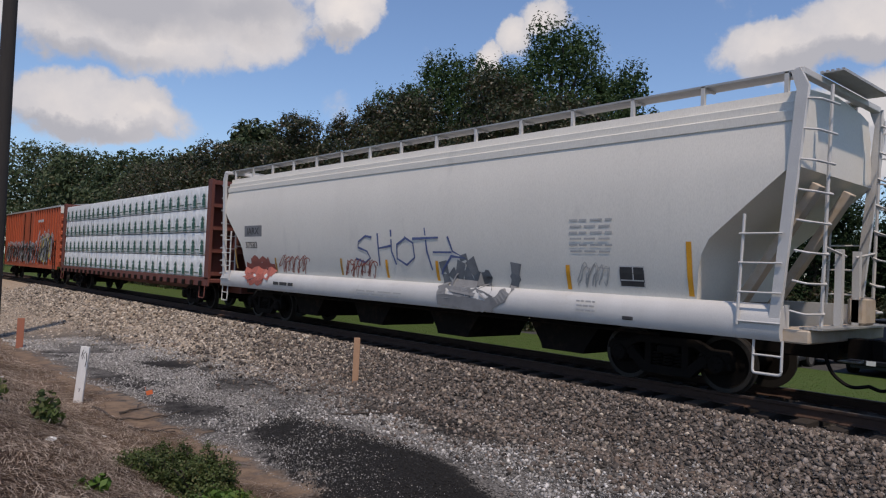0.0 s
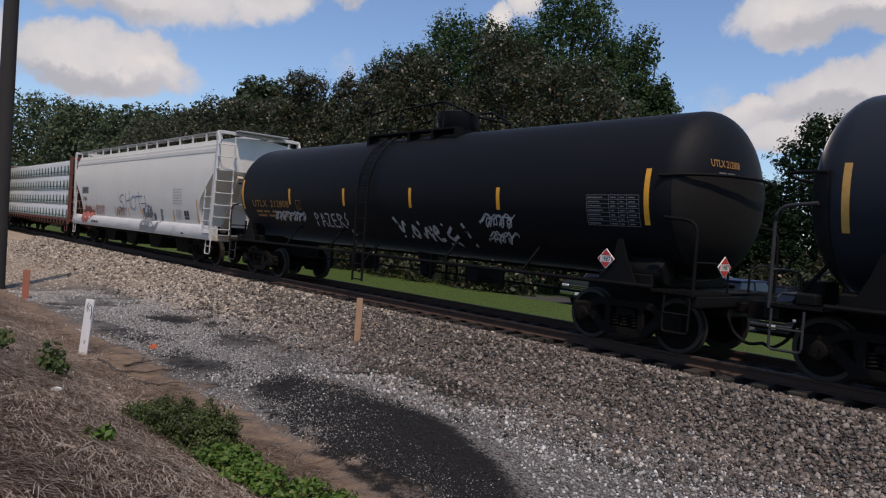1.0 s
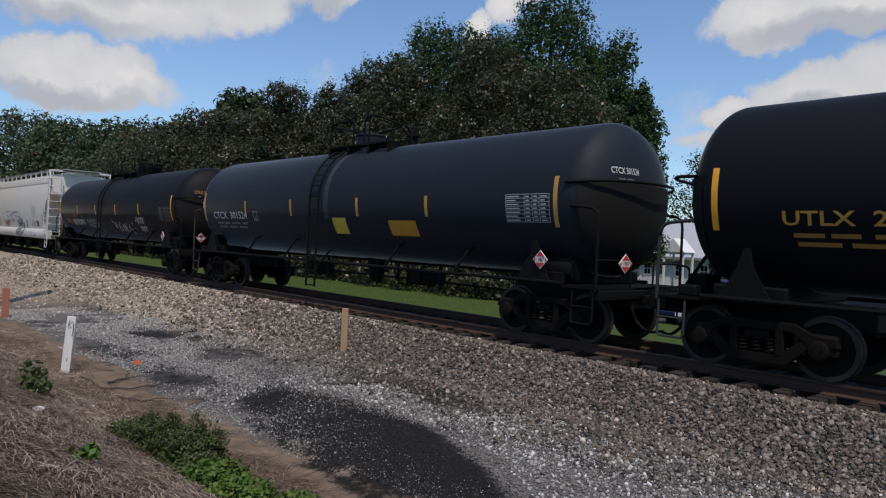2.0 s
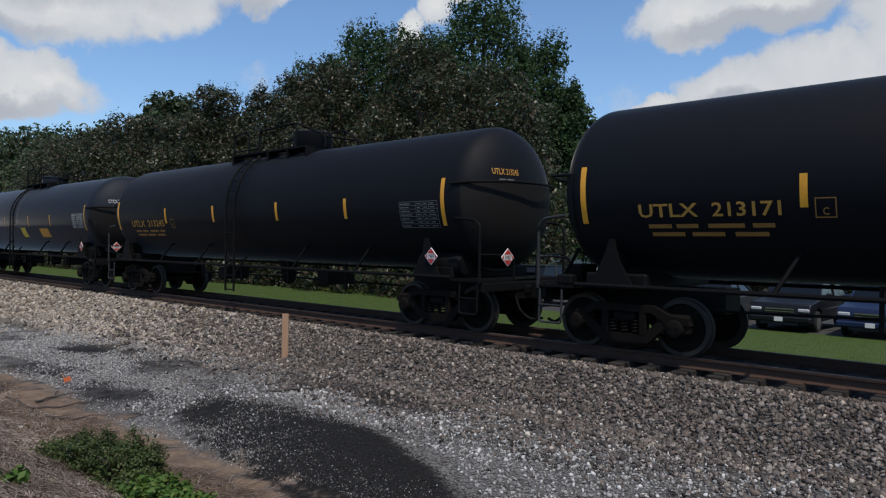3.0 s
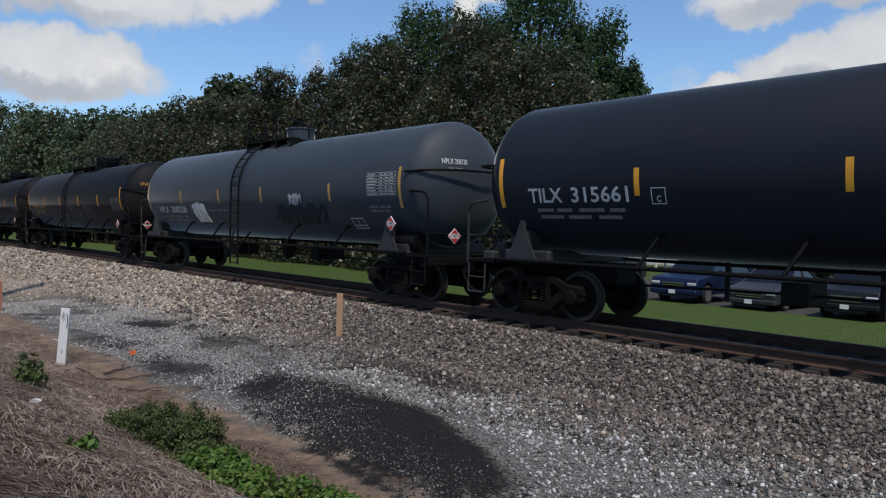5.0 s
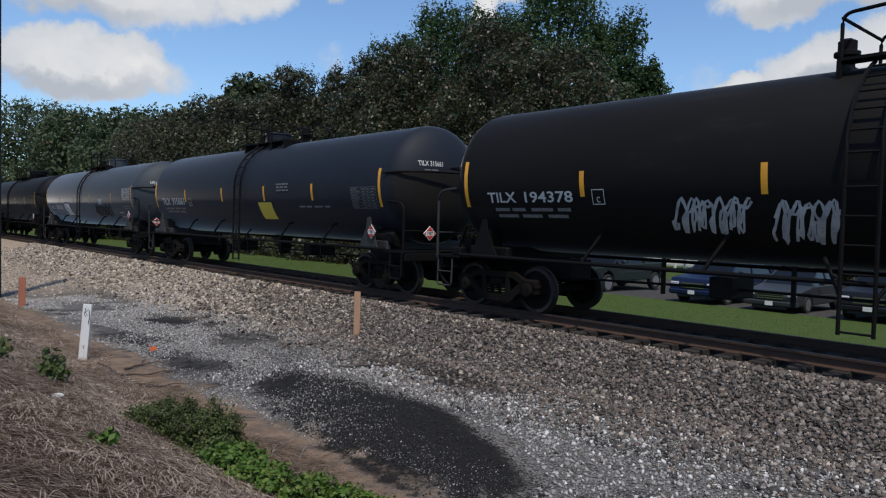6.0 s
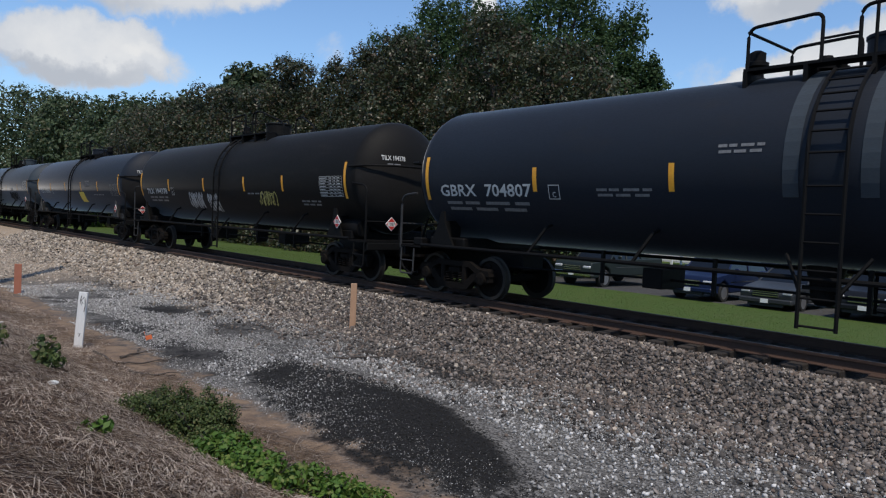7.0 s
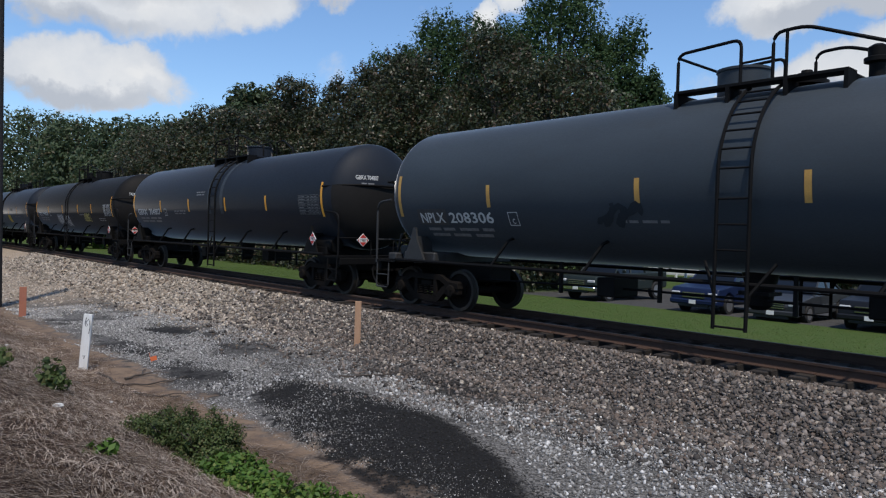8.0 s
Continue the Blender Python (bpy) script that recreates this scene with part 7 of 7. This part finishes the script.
def small_litter():
    f = Shape().box(-0.004, 0.004, -0.05, 0.06, 0.03, 0.11, 0.002).tube([(0, -0.05, -0.05), (0, -0.05, 0.2)], 0.004, 4)
    o = thing("marker_flag", f, M["flag"], "small orange marker flag in the gravel", "flag")
    o.matrix_basis = pose(-13.3, 4.66, ground_z(-13.3, 4.66), 14, 0, -10)
    for x, y, s in ((-8.5, 1.95, 0.06), (-14.6, 2.5, 0.04), (-9.9, 2.9, 0.035)):
        bm = bmesh.new()
        bmesh.ops.create_icosphere(bm, subdivisions=2, radius=s)
        for v in bm.verts:
            v.co *= 1 + 0.35 * noise.noise(v.co * 14)
            v.co.z *= 0.4
        me = bpy.data.meshes.new("litter")
        bm.to_mesh(me)
        bm.free()
        me.materials.append(M["placard_white"])
        ob = tagged(new("litter", me), "crumpled white litter on the straw", "litter")
        ob.matrix_basis = pose(x, y, ground_z(x, y) + 0.02)
    for k, way in enumerate((((-12.6, 3.5), (-11.7, 3.57), (-11.45, 3.9), (-11.5, 4.3), (-11.75, 4.8)), ((-10.95, 3.55), (-10.45, 3.75), (-10.2, 4.1)), ((-12.0, 3.75), (-12.2, 4.1), (-12.7, 4.3)),
                             ((-10.2, 6.7), (-9.9, 7.4), (-9.3, 7.9)), ((-9.0, 3.6), (-8.3, 3.75), (-7.9, 3.7)))):
        r = random.Random(600 + k)
        pts = []
        for (xa, ya), (xb, yb) in zip(way, way[1:]):
            for i in range(4):
                x, y = xa + (xb - xa) * i / 4 + r.uniform(-0.03, 0.03), ya + (yb - ya) * i / 4 + r.uniform(-0.03, 0.03)
                pts.append((x, y, ground_z(x, y) + 0.015 + 0.03 * r.random()))
        n = len(pts)
        twig = Shape().tube(pts, [0.02 * (1 - 0.7 * i / n) for i in range(n)], 5)
        x, y, z = pts[n // 2]
        twig.tube([(x, y, z), (x + 0.12, y + 0.16, z + 0.05), (x + 0.2, y + 0.34, z + 0.03)], [0.011, 0.008, 0.004], 4)
        thing("fallen_twig", twig, M["bark"], "dry brown twig on the dirt", "twig", "fallen twigs")


small_litter()

pole = Shape().tube([(0, 0, -0.4), (0, 0, 11.5)], [0.23, 0.19], 14)
ob = thing("utility_pole", pole, M["pole"], "dark creosoted utility pole", "utility pole")
ob.matrix_basis = pose(-24.3, 3.82, ground_z(-24.3, 3.82))


# ---- parking lot and building ----
M["car_glass"] = material("dark_car_glass", (0.006, 0.007, 0.009), 0.12, spec=0.3, bump=0.0, amount=0.1)
M["tyre"] = material("tyre_rubber", (0.012, 0.012, 0.012), 0.9, bump=0.1)
M["alloy"] = material("alloy_rim", (0.45, 0.45, 0.46), 0.35, 0.8, bump=0.0)
M["chrome"] = material("bright_trim", (0.62, 0.62, 0.63), 0.15, 1.0, bump=0.0, amount=0.2)
M["lamp_glass"] = material("clear_headlamp", (0.42, 0.43, 0.45), 0.12, bump=0.0, amount=0.3)
M["plastic"] = material("black_trim_plastic", (0.015, 0.015, 0.016), 0.7, bump=0.1)
# paints darker than their own: the lot's tree shade is mixed in
for key, c in (("car_green", (0.016, 0.022, 0.020)), ("car_blue", (0.007, 0.014, 0.046)), ("car_silver", (0.030, 0.033, 0.037)), ("car_black", (0.008, 0.009, 0.012)), ("car_navy", (0.012, 0.022, 0.06)), ("car_white", (0.68, 0.68, 0.67))):
    M[key] = material(key.replace("car_", "") + "_car_paint", c, 0.4, spec=0.25, second=tuple(v * 0.9 for v in c), bump=0.0, amount=0.2)
M["siding"] = material("white_clapboard", (0.74, 0.75, 0.76), 0.6, second=(0.68, 0.69, 0.70), bump=0.05)
M["metal_roof"] = material("pale_metal_roof", (0.42, 0.44, 0.47), 0.5, second=(0.36, 0.38, 0.41), stretch=(1, 0.2, 1), bump=0.05)


def bevelled(ob, width, segments=3):
    mod = ob.modifiers.new("bevel", "BEVEL")
    mod.width, mod.segments, mod.limit_method, mod.angle_limit = width, segments, "ANGLE", radians(30)
    return ob


def parked_car(name, x, y, heading, paint, label, style):
    """A car that faces its own -y."""
    car = empty(name, label, "car" if style != "pickup" else "pickup truck", "cars in the parking lot")
    car.matrix_basis = pose(x, y, ground_z(x, y), 0, 0, heading)
    p = M[paint]
    if style == "pickup":
        ln, hw, lift = 5.6, 0.98, 0.08
        side = [(-2.8, 0.45), (-2.82, 0.85), (-2.74, 1.10), (-1.35, 1.22), (2.75, 1.24), (2.8, 0.6), (2.7, 0.5), (2.35, 0.5), (2.25, 0.8), (1.95, 0.95), (1.6, 0.8), (1.5, 0.48), (-1.35, 0.48), (-1.45, 0.8), (-1.75, 0.95), (-2.1, 0.8), (-2.2, 0.45)]
        cab = [(-1.35, 1.20), (-0.75, 1.80), (0.75, 1.84), (1.0, 1.22)]
        axles, wr = (-1.78, 1.92), 0.40
    elif style == "suv":
        ln, hw, lift = 4.8, 0.94, 0.05
        side = [(-2.4, 0.35), (-2.42, 0.72), (-2.3, 0.98), (-1.2, 1.10), (2.25, 1.12), (2.36, 0.7), (2.3, 0.38), (1.95, 0.38), (1.85, 0.68), (1.5, 0.84), (1.15, 0.68), (1.05, 0.34), (-1.05, 0.34), (-1.15, 0.68), (-1.48, 0.84), (-1.82, 0.68), (-1.92, 0.34)]
        cab = [(-1.2, 1.08), (-0.45, 1.66), (1.75, 1.70), (2.25, 1.10)]
        axles, wr = (-1.48, 1.5), 0.36
    else:
        ln, hw, lift = 4.6, 0.9, 0.0
        side = [(-2.3, 0.28), (-2.34, 0.6), (-2.2, 0.78), (-1.0, 0.94), (1.5, 0.98), (2.2, 0.92), (2.3, 0.55), (2.25, 0.3), (1.8, 0.3), (1.7, 0.58), (1.38, 0.70), (1.06, 0.58), (0.98, 0.27), (-0.95, 0.27), (-1.05, 0.58), (-1.38, 0.70), (-1.7, 0.58), (-1.8, 0.27)]
        cab = [(-1.0, 0.92), (-0.2, 1.40), (1.0, 1.42), (1.75, 0.97)]
        axles, wr = (-1.38, 1.38), 0.32
    bevelled(part("body", Shape().prism(side, -hw, hw, "x"), p, car), 0.05)
    # glasshouse, narrower towards the roof
    n = len(cab)
    zs = [q for _, q in cab]
    lo, hi = min(zs), max(zs)
    inset = lambda z: hw - 0.05 - 0.16 * (z - lo) / (hi - lo)
    g = Shape().add([(-inset(z), a, z) for a, z in cab] + [(inset(z), a, z) for a, z in cab], [tuple(range(n))[::-1], tuple(range(n, 2 * n))] + [(i, (i + 1) % n, n + (i + 1) % n, n + i) for i in range(n)])
    part("glasshouse", g, M["car_glass"], car, "dark tinted glass", smooth=0)
    r = Shape().box(-inset(hi) - 0.02, inset(hi) + 0.02, cab[1][0] - 0.02, cab[2][0] + 0.03, hi - 0.02, hi + 0.05, 0.02)
    for sg in (-1, 1):
        for (a, z), (b, q) in ((cab[0], cab[1]), (cab[3], cab[2]), (((cab[0][0] + cab[3][0]) / 2, lo), ((cab[1][0] + cab[2][0]) / 2, hi))):
            r.tube([(sg * (inset(z) + 0.01), a, z), (sg * (inset(q) + 0.01), b, q)], 0.035, 6)
    part("roof", r, p, car)
    f = side[1][0]
    zf = side[1][1]
    part("grille", Shape().box(-0.45, 0.45, f - 0.02, f + 0.1, zf - 0.12, zf + 0.10, 0.02), M["plastic"], car)
    for k in range(3):
        part("grille_bar", Shape().box(-0.44, 0.44, f - 0.035, f + 0.02, zf - 0.09 + k * 0.075, zf - 0.065 + k * 0.075), M["chrome"], car)
    part("bumper", Shape().box(-hw - 0.01, hw + 0.01, f - 0.07, f + 0.25, zf - 0.34, zf - 0.16, 0.04), M["chrome"] if style == "pickup" else p, car)
    part("number_plate", Shape().box(-0.13, 0.13, f - 0.085, f - 0.06, zf - 0.32, zf - 0.18), M["placard_white"], car)
    part("air_intake", Shape().box(-0.6, 0.6, f - 0.03, f + 0.1, zf - 0.44, zf - 0.34, 0.01), M["plastic"], car)
    for sg in (-1, 1):
        part("headlight", Shape().box(min(sg * 0.56, sg * (hw - 0.03)), max(sg * 0.56, sg * (hw - 0.03)), f - 0.01, f + 0.22, zf - 0.01, zf + 0.11, 0.03), M["lamp_glass"], car, "clear headlight")
        part("mirror", Shape().box(min(sg * (hw + 0.02), sg * (hw + 0.2)), max(sg * (hw + 0.02), sg * (hw + 0.2)), cab[0][0] + 0.42, cab[0][0] + 0.52, lo + 0.05, lo + 0.2, 0.03), p, car)
        part("door_line", Shape().box(min(sg * hw, sg * (hw + 0.006)), max(sg * hw, sg * (hw + 0.006)), -1.0, 1.0, lo - 0.34, lo - 0.31), M["chrome"], car)
        for a in axles:
            w = part("wheel", Shape().lathe([(sg * (hw - 0.22), wr * 0.6), (sg * (hw - 0.22), wr - 0.02), (sg * (hw - 0.18), wr), (sg * (hw - 0.03), wr), (sg * (hw + 0.01), wr - 0.03), (sg * (hw + 0.01), wr * 0.62)], 24, (0, 0, wr), "x"), M["tyre"], car)
            w.location = (0, a, 0)
            rim = Shape().lathe([(sg * (hw - 0.1), 0.05), (sg * (hw - 0.03), wr * 0.2), (sg * (hw - 0.06), wr * 0.56), (sg * (hw + 0.012), wr * 0.64)], 20, (0, 0, wr), "x")
            for k in range(5):
                t = k * 2 * math.pi / 5
                rim.box(min(sg * (hw - 0.05), sg * hw), max(sg * (hw - 0.05), sg * hw), -0.035, 0.035, 0.05, wr * 0.6, 0, pose(0, 0, wr, math.degrees(t)))
            part("rim", rim, M["alloy"], w, "alloy rim")
    return car


parked_car("pickup_truck", -19.0, 27.3, 0, "car_green", "dark green pickup truck with chrome bumper, parked", "pickup")
parked_car("parked_car", -13.55, 26.9, 0, "car_blue", "bright blue crossover parked nose to the grass", "suv")
parked_car("parked_car", -10.7, 26.9, 0, "car_silver", "dark grey sedan parked nose to the grass", "sedan")
parked_car("parked_car", -7.62, 26.9, 0, "car_black", "black crossover parked nose to the grass", "suv")
parked_car("parked_car", -5.0, 26.9, 0, "car_navy", "dark blue crossover parked nose to the grass", "suv")
parked_car("parked_car", -25.5, 37.0, 90, "car_white", "white sedan parked at the far side of the lot", "sedan")
parked_car("parked_car", -16.5, 38.5, 180, "car_black", "black car parked at the far side of the lot", "sedan")


def building():
    """A white clapboard building with a pale metal roof and a small gabled porch."""
    b = empty("white_building", "white clapboard building with a pale metal roof", "building")
    x0, x1, y0, y1 = -46.0, -30.0, 62.0, 72.0
    z0, eave, ridge = -2.0, 1.35, 4.6
    wall = Shape()
    k = 0
    z = z0
    while z < eave:
        wall.prism([(y0 - 0.02, z), (y0 - 0.045, z), (y0 - 0.02, min(z + 0.2, eave)), (y0, min(z + 0.2, eave)), (y0, z)], x0, x1, "x")
        z += 0.2
    wall.box(x0, x1, y0, y1, z0, eave)
    wall.prism([(y0, eave), (y1, eave), ((y0 + y1) / 2, ridge)], x0, x1, "x")
    part("wall", wall, M["siding"], b, smooth=0)
    roof = Shape().prism([(y0 - 0.5, eave - 0.12), ((y0 + y1) / 2, ridge + 0.08), (y1 + 0.5, eave - 0.12), (y1 + 0.5, eave + 0.02), ((y0 + y1) / 2, ridge + 0.24), (y0 - 0.5, eave + 0.02)], x0 - 0.5, x1 + 0.5, "x")
    part("roof", roof, M["metal_roof"], b, "pale standing-seam roof")
    part("fascia", Shape().box(x0 - 0.5, x1 + 0.5, y0 - 0.53, y0 - 0.47, eave - 0.24, eave - 0.02), M["galv"], b)
    for x in (-44.4, -42.2, -40.0, -37.9, -36.4, -34.5, -32.0):
        w = part("window", Shape().box(x - 0.4, x + 0.4, y0 - 0.09, y0 - 0.04, -0.55, 0.75), M["siding"], b)
        for dx in (-0.17, 0.17):
            for dz in (-0.2, 0.38):
                part("pane", Shape().box(x + dx - 0.14, x + dx + 0.14, y0 - 0.1, y0 - 0.085, dz - 0.24, dz + 0.26), M["car_glass"], w)
    return b


building()


def porch():
    b = empty("white_gazebo", "small white gabled shelter among the trees", "shelter")
    x, y, z0 = -31.9, 57.0, -1.9
    part("roof", Shape().prism([(x - 1.1, 1.8), (x + 1.1, 1.8), (x, 3.0)], y - 1.0, y + 1.0), M["siding"], b)
    part("beam", Shape().box(x - 1.0, x + 1.0, y - 0.9, y + 0.9, 1.62, 1.8), M["siding"], b)
    for dx in (-0.9, 0.9):
        for dy in (-0.8, 0.8):
            part("post", Shape().box(x + dx - 0.08, x + dx + 0.08, y + dy - 0.08, y + dy + 0.08, z0, 1.65), M["siding"], b)
    part("floor", Shape().box(x - 1.1, x + 1.1, y - 1.0, y + 1.0, z0 - 0.1, z0 + 0.15), M["siding"], b)


porch()


# ---- motion ----
def motions():
    # the train runs a little unevenly: metres behind a steady pace, each half second
    slack = {0.5: 0.20, 3.0: 0.27, 4.0: 0.25, 7.0: 0.10, 7.5: 0.26}
    run = [(k / 2, slack.get(k / 2, 0.0) - SPEED * k / 2) for k in range(17)]
    for p, at in LOADS:
        walk(p, [(t, pose(LUMBER_X + d, TRACK_Y, 0) @ at) for t, d in run])
    for car, x in TRAIN:
        walk(car, [(t, pose(x + d, TRACK_Y, 0)) for t, d in run])
    turn = math.degrees(SPEED / WHEEL_R / FPS)
    for w in WHEELSETS:
        x, y, z = w.location
        walk(w, [(k / FPS, pose(x, y, z, 0, -turn * k, 0)) for k in range(8 * FPS + 1)])


motions()
